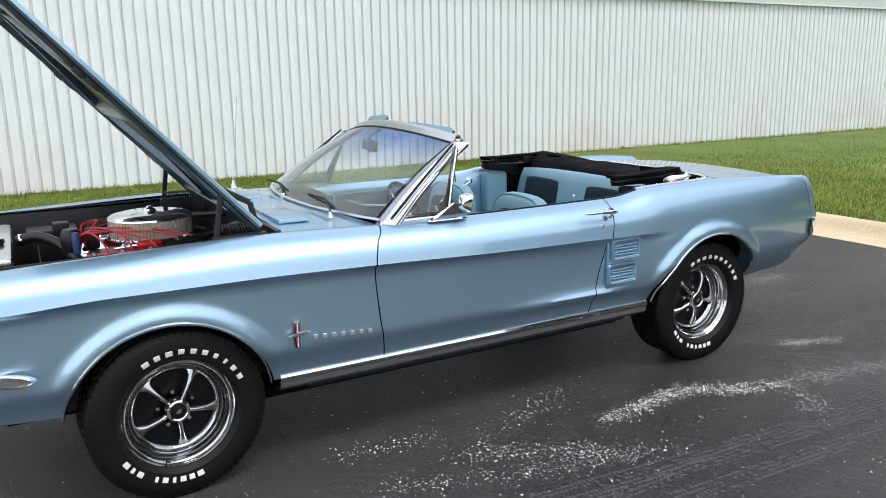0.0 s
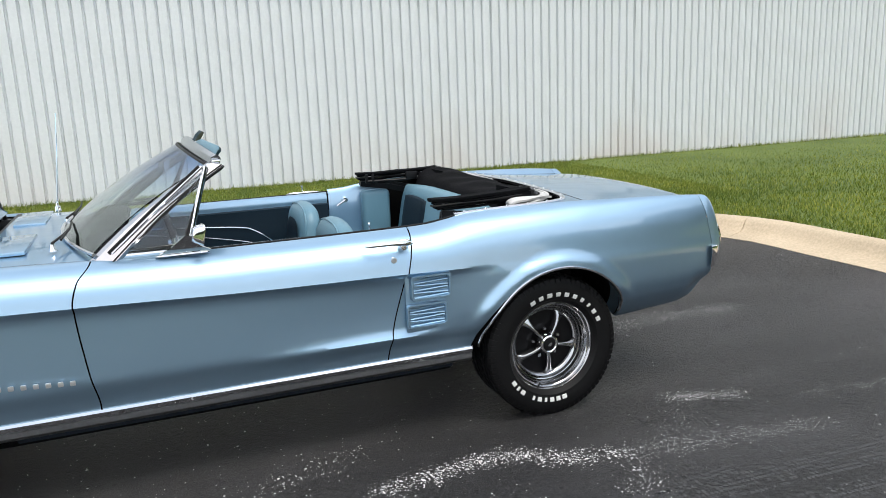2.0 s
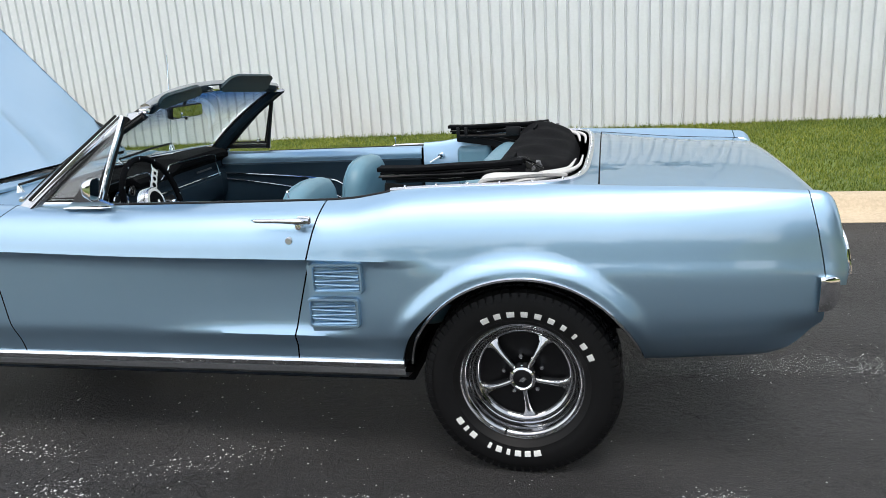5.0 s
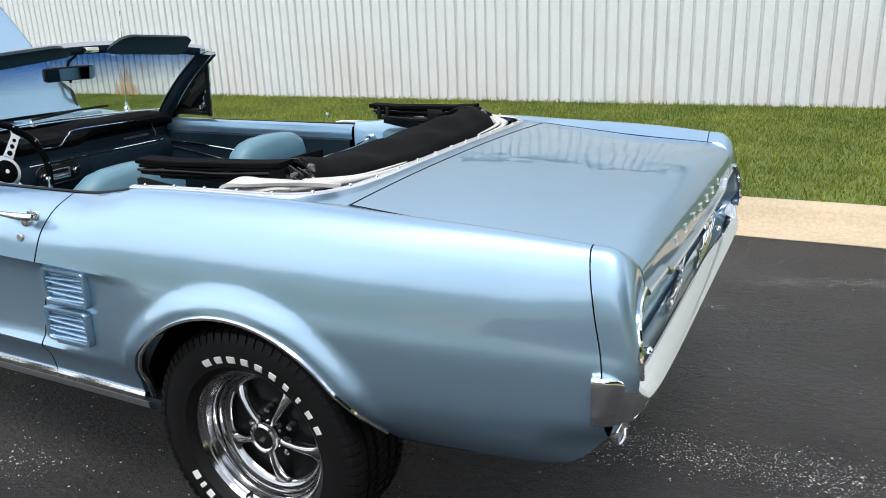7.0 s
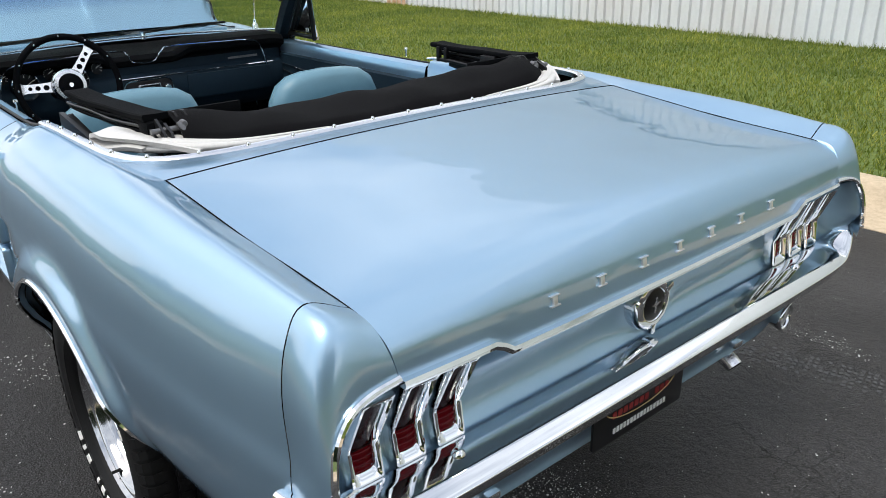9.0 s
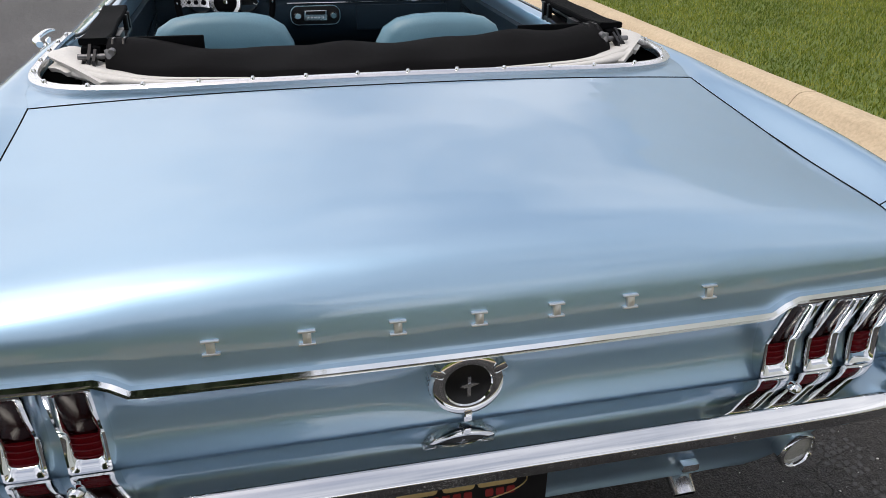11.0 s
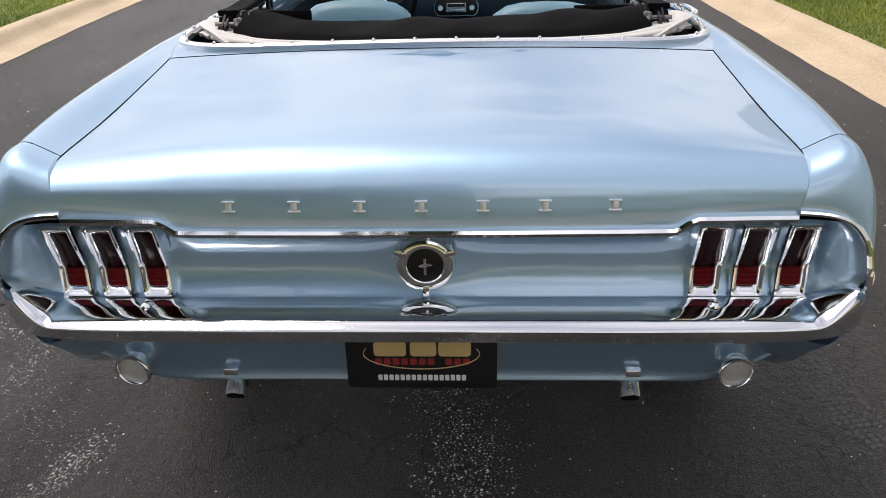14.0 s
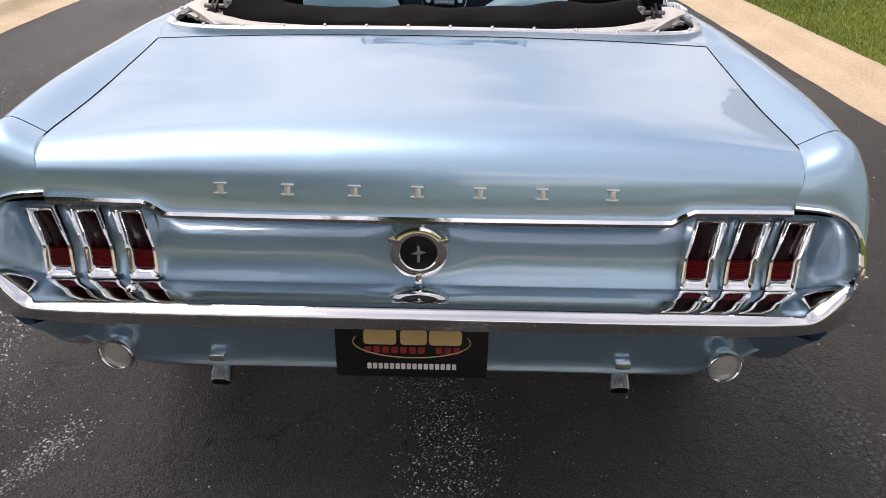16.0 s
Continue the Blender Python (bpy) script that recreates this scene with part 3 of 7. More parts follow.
def strip_left(rng, n):
    x = rng.uniform(-22, -3.0, n)
    edge = np.interp(x, left_edge[:, 0], left_edge[:, 1])
    return x, edge - 0.01 - rng.exponential(1.6, n), np.full(n, 0.115)


def strip_end(rng, n):
    x, y = 3.93 + rng.exponential(4.0, n), rng.uniform(-1.5, WALL_Y, n)
    keep = (np.hypot(x - 2.2, y - 1.41) > 1.75) & (x < 22)
    return x[keep], y[keep], np.full(keep.sum(), 0.125)


def strip_corner(rng, n):
    x, y = rng.uniform(2.2, 4.0, n), rng.uniform(1.4, 3.2, n)
    keep = np.hypot(x - 2.2, y - 1.41) > 1.74
    return x[keep], y[keep], np.full(keep.sum(), 0.118)


blades("grass_building_side", strip(-18, 5, 3.15, WALL_Y), 230000, 0.030, "short mown grass blades, green and straw", 1)
blades("grass_far_end", strip_end, 60000, 0.038, "short mown grass blades past the dead end", 2)
blades("grass_corner", strip_corner, 9000, 0.036, "short mown grass blades in the kerb corner", 5)
blades("grass_road_side", strip_left, 40000, 0.036, "short mown grass blades beside the drive", 3)
blades("grass_wall_foot", strip(-18, 22, WALL_Y - 0.16, WALL_Y - 0.02, 0.118, 0.15), 6000, 0.06, "taller uncut grass along the wall foot", 4)

# The building: ribbed lower panels, plain flat panels above.
building = thing("wall_building", "white ribbed metal warehouse wall above the lawn", "building wall", kind="structure")
PITCH = 0.15
rib = [(0.0, 0.0), (0.054, -0.006), (0.108, 0.0), (0.116, 0.042), (0.138, 0.044)]
cols = []
for i in range(6):
    cols += [(i * PITCH + x, y) for x, y in rib]
cols.append((6 * PITCH - 0.002, 0.0))
rows = []
for z in np.linspace(0.05, 2.955, 15):
    rows.append([(x, y + 0.002 * math.sin(z * 9 + x * 5), z) for x, y in cols])
v, f = grid(rows)
pv, pf = v, f
first_panel = None
for i in range(62):
    if first_panel is None:
        first_panel = mesh_object("wall_panel", pv, [tuple(reversed(q)) for q in pf], wall_metal, building, smooth=False)
        first_panel.location = (-26.0, WALL_Y, 0)
    else:
        panel = new("wall_panel", first_panel.data)
        panel.parent = building
        panel.location = (-26.0 + 0.9 * i, WALL_Y + 0.0015 * (i % 3), 0)
for i in range(28):
    box("flat_panel", (-26 + 2.0 * i, WALL_Y - 0.055, 2.975), (-24.01 + 2.0 * i, WALL_Y + 0.04, 6.2), wall_flat, building, bevel=0.006)
box("wall_core", (-26, WALL_Y + 0.06, 0), (29.8, WALL_Y + 0.3, 6.18), wall_flat, building)
box("end_wall", (-26, WALL_Y + 0.31, 0), (-25.7, WALL_Y + 22, 6.18), wall_flat, building)
tube("drip_edge", [(-26, WALL_Y - 0.045, 2.95), (29.8, WALL_Y - 0.045, 2.95)], 0.0, wall_flat, building, profile=[(-0.01, -0.02), (0.02, -0.02), (0.02, 0.02), (-0.01, 0.02)])
# A rusted patch low on the ribs.
for k, (dx, top) in enumerate(((0.0, 0.62), (0.15, 0.70), (-0.15, 0.42), (0.30, 0.38))):
    x0 = -10.19 + dx
    mesh_object("rust_streak", [(x0 - 0.06, WALL_Y - 0.034, 0.1), (x0 + 0.09, WALL_Y - 0.034, 0.1), (x0 + 0.05, WALL_Y - 0.034, top * 0.7), (x0 + 0.02, WALL_Y - 0.034, top), (x0 - 0.02, WALL_Y - 0.034, top * 0.75)], [(0, 1, 2, 3, 4)], rust, building, smooth=False)


# An old tyre lying at the foot of the wall.
old_tyre = thing("old_tyre", "dark weathered old tyre lying on the lawn against the wall", "tyre")
lathe("tyre_body", [(0.22, 0.04), (0.25, 0.015), (0.32, 0.0), (0.37, 0.012), (0.395, 0.05), (0.40, 0.10), (0.395, 0.15), (0.37, 0.188), (0.32, 0.20), (0.25, 0.185), (0.22, 0.16), (0.235, 0.10), (0.22, 0.04)], rubber, old_tyre, at=(0, 0, 0), axis="z", seg=40)
for r in (0.285, 0.335):
    lathe("sidewall_ring", [(r - 0.006, 0.192), (r, 0.203), (r + 0.006, 0.192)], rubber, old_tyre, at=(0, 0, 0), axis="z", seg=40)
old_tyre.location = (-12.95, 7.13, 0.135)

# White stone chips swept into drifts on the drive, and a thin scatter everywhere.
DRIFTS = (
    (((-0.95, -1.17), (-0.65, -1.13), (-0.40, -1.10), (-0.15, -1.25)), 0.042, 1500),
    (((-0.20, -1.24), (0.10, -1.30), (0.40, -1.36), (0.70, -1.39), (1.05, -1.46)), 0.05, 1350),
    (((1.15, -1.18), (1.75, -1.25)), 0.05, 160),
    (((0.60, -0.93), (0.72, -0.98), (0.95, -1.06)), 0.04, 420),
    (((0.25, -0.02), (0.6, 0.08), (0.95, 0.10), (1.4, 0.13), (1.9, 0.08)), 0.085, 1900),
    (((-2.15, -0.87), (-1.7, -0.90)), 0.05, 200),
    (((-1.6, -1.14), (-1.15, -1.40)), 0.06, 420),
    (((-2.1, -1.19), (-1.4, -1.40), (-0.85, -1.52)), 0.05, 600),
    (((-1.72, -1.15), (-1.3, -0.92), (-0.9, -0.80)), 0.06, 330),
    (((-0.05, -1.60), (0.1, -1.40), (0.42, -1.22), (0.6, -1.06)), 0.07, 450),
    (((1.0, 1.83), (1.6, 2.04)), 0.05, 220),
    (((0.5, 1.43), (0.85, 1.41)), 0.04, 120),
    (((-2.4, -2.95), (-4.2, -3.10), (-7.0, -3.0)), 0.12, 500),
)
crng = np.random.default_rng(11)
cx, cy = [], []
for pts, spread, count in DRIFTS:
    p = np.array(pts)
    count = int((1.5 if p[0][0] < 0.1 else 2.8) * count)
    t = crng.uniform(0, len(p) - 1, count)
    clump = np.sin(t * 9.0) * 0.5 + np.sin(t * 23.0 + 1) * 0.5
    keep = crng.uniform(-1.3, 1.0, count) < clump
    t = t[keep]
    cx.append(np.interp(t, range(len(p)), p[:, 0]) + crng.normal(0, spread, len(t)))
    cy.append(np.interp(t, range(len(p)), p[:, 1]) + crng.normal(0, spread * 0.8, len(t)))
cx.append(crng.uniform(-3.6, 3.35, 6000))
cy.append(crng.uniform(-3.4, 2.6, 6000))
cx, cy = np.concatenate(cx), np.concatenate(cy)
n = len(cx)
size = (0.0010 + crng.exponential(0.0006, n).clip(0, 0.0032)) * np.where(cx < 0.1, 1.6, 1.05)
turn = crng.uniform(0, 2 * math.pi, n)
v = np.zeros((n, 5, 3))
for k in range(4):
    r = size * crng.uniform(0.7, 1.3, n)
    v[:, k] = np.stack([cx + r * np.cos(turn + k * math.pi / 2), cy + r * np.sin(turn + k * math.pi / 2), np.full(n, 0.0006)], 1)
v[:, 4] = np.stack([cx, cy, 0.0012 + size * 0.5], 1)
idx = np.arange(n)[:, None, None] * 5 + np.array([(0, 1, 4), (1, 2, 4), (2, 3, 4), (3, 0, 4)])[None]
chips = bpy.data.meshes.new("stone_chips")
chips.from_pydata(v.reshape(-1, 3).tolist(), [], idx.reshape(-1, 3).tolist())
chips.materials.append(chip_white)
tagged(new("stone_chips", chips), "small white stone chips strewn over black asphalt", "gravel", kind="stuff")


def tyre_mark(name, pts, lanes, seed):
    """Scuffed grey lanes of a tyre's tread printed on the asphalt, worn through in places."""
    rng = np.random.default_rng(seed)
    p = resample(pts, 0.02)
    t = np.gradient(p, axis=0)
    t /= np.linalg.norm(t, axis=1, keepdims=True)
    verts, faces = [], []
    for off, wide in lanes:
        for i in range(len(p) - 1):
            if rng.random() < 0.35 + 0.3 * math.sin(i * 0.11 + off * 60):
                continue
            nx, ny = t[i][1], -t[i][0]
            q = p[i] + np.array((nx, ny)) * (off + rng.normal(0, 0.001))
            k = len(verts)
            for da, dw in ((-0.006, -1), (0.006, -1), (0.008, 1), (-0.004, 1)):
                verts.append((q[0] + t[i][0] * da + nx * wide * dw, q[1] + t[i][1] * da + ny * wide * dw, 0.0004))
            faces.append((k, k + 1, k + 2, k + 3))
    ob = mesh_object(name, verts, faces, mark_grey, smooth=False)
    return tagged(ob, "pale scuffed tyre tread print on the asphalt", "tyre mark", kind="stuff")


LANES = [(o, 0.007) for o in (-0.07, -0.045, -0.02, 0.005, 0.03, 0.055)]
tyre_mark("tyre_mark_flank", [(-3.0, -1.52), (-1.5, -1.60), (-0.8, -1.66), (0.6, -1.72), (2.6, -1.86)], LANES, 1)
tyre_mark("tyre_mark_flank", [(-2.6, -1.80), (-1.1, -1.85), (0.6, -1.93), (2.4, -2.05)], LANES[:4], 2)
tyre_mark("tyre_mark_building", [(-1.4, 0.96), (0.1, 1.06), (0.4, 1.11), (1.4, 1.36)], LANES, 3)
tyre_mark("tyre_mark_road", [(-6.0, -1.9), (-2.0, -1.75), (-0.3, -1.70), (0.4, -1.64)], LANES[:3], 4)


# Unseen woods behind and beside the drive, added to darken paint and chrome reflections.
wrng = np.random.default_rng(21)
tufts = []
for k in range(3200):
    if k < 1700:
        x, y = 17 + abs(wrng.normal(0, 2.2)), wrng.uniform(-30, -0.5)
        high = 10.2 + 1.2 * math.sin(x * 0.31) + 1.6 * math.sin(y * 0.43 + 1)
    else:
        x, y = wrng.uniform(-60, 16), -38 - abs(wrng.normal(0, 3))
        high = 1.9 + 0.5 * math.sin(x * 0.23) + abs(wrng.normal(0, 1.5))
    tufts.append((x, y, wrng.uniform(0.3, high), wrng.uniform(0.5, 1.2)))
tufts = np.array(tufts)
LEAVES = 34
n = len(tufts) * LEAVES
mid = np.repeat(tufts[:, :3], LEAVES, 0) + wrng.normal(0, 0.5, (n, 3)) * np.repeat(tufts[:, 3:], LEAVES, 0)
mid[:, 2] = np.maximum(mid[:, 2], 0.15)
a, b = wrng.normal(0, 1, (n, 3)), wrng.normal(0, 1, (n, 3))
a *= 0.26 / np.linalg.norm(a, axis=1, keepdims=True)
b *= 0.20 / np.linalg.norm(b, axis=1, keepdims=True)
wv = np.stack([mid - a, mid - b, mid + a, mid + b], 1).reshape(-1, 3)
woods = bpy.data.meshes.new("unseen_woods")
woods.from_pydata(wv.tolist(), [], np.arange(n * 4).reshape(-1, 4).tolist())
woods.materials.append(foliage)
tagged(new("unseen_woods", woods), "unseen dark green woods beyond the lawn", "woods", kind="stuff")


# ---- the car: body ----
car = thing("car", "light blue metallic two-door convertible with open hood and folded black top", "car")

crest_z = curve((-3.6, 0.89), (-3.25, 0.922), (-2.99, 0.932), (-2.35, 0.948), (-1.87, 0.937), (-1.4, 0.931), (-0.66, 0.934), (-0.56, 0.938), (-0.48, 0.949), (-0.38, 0.964), (-0.2, 0.970), (0.1, 0.972), (0.3, 0.966), (0.63, 0.955), (0.86, 0.938), (1.0, 0.92))
crest_y = curve((-3.6, -0.69), (-3.2, -0.73), (-1.8, -0.752), (0, -0.752), (0.6, -0.745), (0.87, -0.735), (1.0, -0.72))
wide_y = curve((-3.6, -0.78), (-3.3, -0.84), (-2.74, -0.872), (-1.9, -0.880), (-0.7, -0.880), (-0.2, -0.877), (0, -0.874), (0.4, -0.860), (0.7, -0.832), (0.9, -0.799), (1.0, -0.778))
crease_z = curve((-3.6, 0.785), (-3.26, 0.796), (-2.92, 0.813), (-2.43, 0.812), (-1.93, 0.80), (-1.3, 0.777), (-0.7, 0.765), (-0.3, 0.755), (1.0, 0.74))
sharp_at = curve((-3.6, 1), (-0.75, 1), (-0.52, 0.75), (-0.25, 0.0), (1.0, 0.0))
cove_at = curve((-3.6, 0), (-1.45, 0), (-0.78, 1), (-0.66, 1), (-0.44, 0), (1.0, 0))
foot_z = curve((-3.6, 0.43), (-3.2, 0.395), (-2.35, 0.375), (-1.9, 0.382), (-0.4, 0.385), (0.2, 0.385), (0.39, 0.386), (0.6, 0.398), (0.72, 0.404), (0.775, 0.414), (0.85, 0.463), (0.90, 0.525), (0.94, 0.582), (1.0, 0.66))
inner_y = curve((-3.6, -0.655), (-3.2, -0.675), (-2.2, -0.685), (-1.9, -0.70), (-1.8, -0.735), (-0.5, -0.735), (-0.3, -0.73), (0.15, -0.705), (0.257, -0.681), (0.55, -0.674), (0.73, -0.669), (0.87, -0.668), (1.0, -0.664))
# How far the flank's inner edge lies below its crest: the strip beside the deck tips inwards.
inner_drop = curve((-3.6, 0.006), (0.05, 0.006), (0.256, 0.011), (0.40, 0.020), (0.55, 0.028), (0.73, 0.031), (0.87, 0.026), (1.0, 0.024))
# How far the flank's foot rolls under, behind the rear wheel.
tuck_at = curve((-3.6, 0), (0.0, 0), (0.28, 1), (0.74, 1), (0.86, 1.5), (1.0, 1.7))
ARCHES = ((0.012, 0.325, 0.386, 0.384), (-2.755, 0.315, 0.378, 0.370))
TOP_ROWS = [0, 0.12, 0.25, 0.4, 0.55, 0.7, 0.8, 0.9, 1.0, 1.2, 1.4, 1.6, 1.8, 2.0, 2.2, 2.4, 2.6, 2.8, 3.0, 3.15, 3.3, 3.45, 3.6, 3.75, 3.9, 4.0]
LOW_ROWS = [0.0, 0.04, 0.08, 0.14, 0.22, 0.3, 0.38, 0.46, 0.54, 0.6, 0.65, 0.69, 0.72, 0.75, 0.79, 0.84, 0.9, 0.95, 1.0]


def arch_z(x):
    """The wheel arch's height over x, or None."""
    for cx, cz, rx, rz in ARCHES:
        if abs(x - cx) < rx - 1e-4:
            return cz + rz * math.sqrt(1 - ((x - cx) / rx) ** 2)
    return None


def flare(x, z):
    out = 0.0
    for cx, cz, rx, rz in ARCHES:
        r = math.hypot((x - cx) / rx, (z - cz) / rz)
        if z > 0.40 and r < 1.30:
            t = min(max((1.205 - r) / 0.15, 0.0), 1.0)
            fade = min(max((z - 0.42) / 0.16, 0.0), 1.0)
            out = max(out, 0.021 * t * t * (3 - 2 * t) * fade * fade * (3 - 2 * fade))
    return out


def upper(x, s):
    """Top of the flank, s from 0 (inner edge) over the crest (1) to the crease (4)."""
    cy, wy, cz, kz = crest_y(x), wide_y(x), crest_z(x), crease_z(x)
    dy, dz = wy - cy, kz - cz
    ctrl = np.array([(inner_y(x), cz - inner_drop(x)), (cy, cz), (cy + 0.50 * dy, cz + 0.20 * dz), (cy + 0.84 * dy, cz + 0.54 * dz), (wy, kz)])
    i = min(int(s), 3)
    t = s - i
    b, c = ctrl[i], ctrl[i + 1]
    a = ctrl[i - 1] if i else 2 * b - c
    d = ctrl[i + 2] if i < 3 else c + (c - b) * 0.6
    p = 0.5 * (2 * b + (c - a) * t + (2 * a - 5 * b + 4 * c - d) * t * t + (3 * b - a - 3 * c + d) * t**3)
    return float(p[0]), float(p[1])


def lower_y(x, z):
    """The flank's y below the crease."""
    wy, kz, sh, cv = wide_y(x), crease_z(x), sharp_at(x), cove_at(x)
    sm = 1 - sh
    tk = tuck_at(x)
    f = curve((0.36, wy + 0.068 + 0.080 * tk), (0.44, wy + 0.046 + 0.004 * sh - 0.010 * sm + 0.030 * tk), (0.495, wy + 0.022 + 0.010 * sh - 0.012 * cv - 0.012 * sm + 0.015 * tk + 0.06 * max(0.0, tk - 1)), (0.512, wy + 0.019 + 0.011 * sh + 0.004 * cv - 0.013 * sm + 0.010 * tk + 0.05 * max(0.0, tk - 1)), (0.58, wy + 0.008 + 0.022 * sh + 0.008 * cv - 0.014 * sm + 0.002 * tk), (kz - 0.045, wy + 0.002 + 0.026 * sh + 0.004 * cv - 0.009 * sm), (kz - 0.016, wy + 0.0005 + 0.021 * sh - 0.0038 * sm), (kz, wy))
    return f(max(z, 0.36))


def section(x):
    rows = []
    for s in TOP_ROWS:
        y, z = upper(x, s)
        rows.append((x, y - flare(x, z), z))
    top, low = crease_z(x), foot_z(x)
    a = arch_z(x)
    if a:
        low = max(low, a)
    for s in LOW_ROWS[1:]:
        z = top + (low - top) * s
        rows.append((x, lower_y(x, z) - flare(x, z), z))
    # A return lip inwards along the lower edge.
    y0, z0 = rows[-1][1], rows[-1][2]
    rows.append((x, y0 + 0.012, z0 - 0.002))
    rows.append((x, y0 + 0.035 + 0.06 * tuck_at(x), z0 + 0.002 + 0.02 * tuck_at(x)))
    return rows


def columns(x0, x1, gap=0.022):
    xs = set(np.linspace(x0, x1, max(2, int((x1 - x0) / gap))).round(5))
    for cx, cz, rx, rz in ARCHES:
        for a in np.linspace(0, math.pi, 61):
            xs.add(round(cx + (rx - 0.0004) * math.cos(a), 5))
        xs |= {round(cx - rx - 0.002, 5), round(cx + rx + 0.002, 5)}
    return sorted(x for x in xs if x0 - 2e-5 <= x <= x1 + 2e-5)


def panel_rows(front, back, gap=0.022):
    """Sections between two edges; each edge is a function of height."""
    out = []
    mid0, mid1 = front(0.7), back(0.7)
    for u in columns(mid0, mid1, gap):
        t = (u - mid0) / (mid1 - mid0)
        row = []
        base = section(u)
        for k, (x, y, z) in enumerate(base):
            shift = (front(z) - mid0) * (1 - t) ** 3 + (back(z) - mid1) * t**3
            if abs(shift) > 1e-6:
                xx = x + shift
                if k < len(TOP_ROWS):
                    yy, zz = upper(xx, TOP_ROWS[k])
                    row.append((xx, yy - flare(xx, zz), zz))
                else:
                    row.append((xx, y, z))
            else:
                row.append((x, y, z))
        out.append(row)
    return out


door_front = curve((0.36, -1.893), (0.40, -1.893), (0.55, -1.915), (0.80, -1.935), (0.88, -1.915), (0.935, -1.868), (0.99, -1.85))
door_back = curve((0.36, -0.785), (0.40, -0.78), (0.50, -0.765), (0.76, -0.692), (0.85, -0.668), (0.935, -0.648), (0.99, -0.64))
GAP = 0.0028
fender = panel_rows(lambda z: -3.36, lambda z: door_front(z) - GAP)
door = panel_rows(lambda z: door_front(z) + GAP, lambda z: door_back(z) - GAP)
quarter = panel_rows(lambda z: door_back(z) + GAP, curve((0.40, 0.93), (0.58, 0.916), (0.70, 0.908), (0.82, 0.886), (0.935, 0.864), (0.99, 0.86)))
flank = []
for name, rows, label in (("front_fender", fender, ""), ("door", door, ""), ("quarter_panel", quarter, "")):
    for side, pts in zip(("left", "right"), both(rows)):
        flank.append(sheet(name, pts, paint, car, label))
door_left, door_right = flank[2], flank[3]
# Dark inner skin behind the panel gaps.
inner = [[(x, y + 0.018, z - (0.012 if k < 8 else 0)) for k, (x, y, z) in enumerate(section(u)[4:-2])] for u in columns(-3.34, 0.85, 0.05)]
for pts in both(inner):
    sheet("inner_skin", pts, dark, car)

# Rear quarter ends: from the quarter's edge to the rim round the tail panel.
RIM = spline([(0.953, -0.648, 0.828), (0.957, -0.70, 0.824), (0.962, -0.738, 0.810), (0.969, -0.765, 0.777), (0.976, -0.776, 0.735), (0.979, -0.778, 0.705), (0.980, -0.778, 0.685), (0.978, -0.776, 0.655)], 6)
edge = [q for q in quarter[-1][:-2]]
edge = np.array(edge)
cut = [i for i, q in enumerate(edge) if q[2] > 0.653]
edge = edge[: cut[-1] + 1]


def even(pts, n):
    p = np.array(pts, float)
    d = np.r_[0, np.cumsum(np.linalg.norm(np.diff(p, axis=0), axis=1))]
    s = np.linspace(0, d[-1], n)
    return np.stack([np.interp(s, d, p[:, k]) for k in range(3)], 1)


A, B = even(edge, 40), even(RIM, 40)
rows = []
for i in range(40):
    a, b = A[i] + np.array((0.003, 0, 0)), B[i]
    row = []
    flat = float(smooth_step(i / 39, 0.30, 0.70))
    for u in np.linspace(0, 1, 18):
        t = u * math.pi / 2
        along = (1 - flat) * math.sin(t) ** 0.75 + flat * (1 - (1 - u) ** 1.25)
        turn = (1 - flat) * (1 - math.cos(t)) ** 1.2 + flat * u**2.2
        row.append((a[0] + (b[0] - a[0]) * along, a[1] + (b[1] - a[1]) * turn, a[2] + (b[2] - a[2]) * turn))
    rows.append(row)
for pts in both(rows):
    sheet("quarter_end_cap", pts, paint, car)

# Decklid and the narrow panel ahead of it.
DECK = spline([(0.256, 0.9515), (0.42, 0.936), (0.6, 0.9195), (0.76, 0.9105), (0.86, 0.905), (0.900, 0.899), (0.928, 0.886), (0.943, 0.870), (0.948, 0.852), (0.950, 0.838), (0.951, 0.822)], 6)
deck_crown = curve((0.256, 0.016), (0.42, 0.026), (0.6, 0.033), (0.76, 0.033), (0.86, 0.029), (0.91, 0.022), (0.935, 0.010), (0.951, 0.0))


cap_seam = np.array(rows[0])


def deck_half(x, z=1.0):
    """Half width of the lid: along the quarters' edges, then down beside the end caps."""
    if x < cap_seam[0][0]:
        return -inner_y(x) - 0.0032
    return -float(np.interp(z, cap_seam[::-1, 2], cap_seam[::-1, 1])) - 0.0002


def lip_drop(y):
    """How far the deck's lower edge lies below its outer ends, towards the middle."""
    t = min(max((0.475 - abs(y)) / 0.04, 0.0), 1.0)
    return 0.022 * t * t * (3 - 2 * t)


rows = []
for x, z in DECK:
    h = deck_half(x, z - 0.004)
    row = []
    for u in np.linspace(-1, 1, 61):
        y = h * u
        crown = deck_crown(x) * (1 - abs(u) ** 2.3)
        low = min(max(0.0, (0.895 - z) / 0.073), 1.0)
        row.append((x + 0.010 * (1 - u * u) * low - 0.004 * low, y, z + crown - lip_drop(y) * low**2))
    rows.append(row)
for pts in both([[(p[0] - 0.004 * t, p[1] + 0.0035 * t**0.7, p[2] - 0.004 * t) for t in (0.0, 0.4, 1.0)] for p in cap_seam]):
    sheet("cap_flange", pts, paint, car)
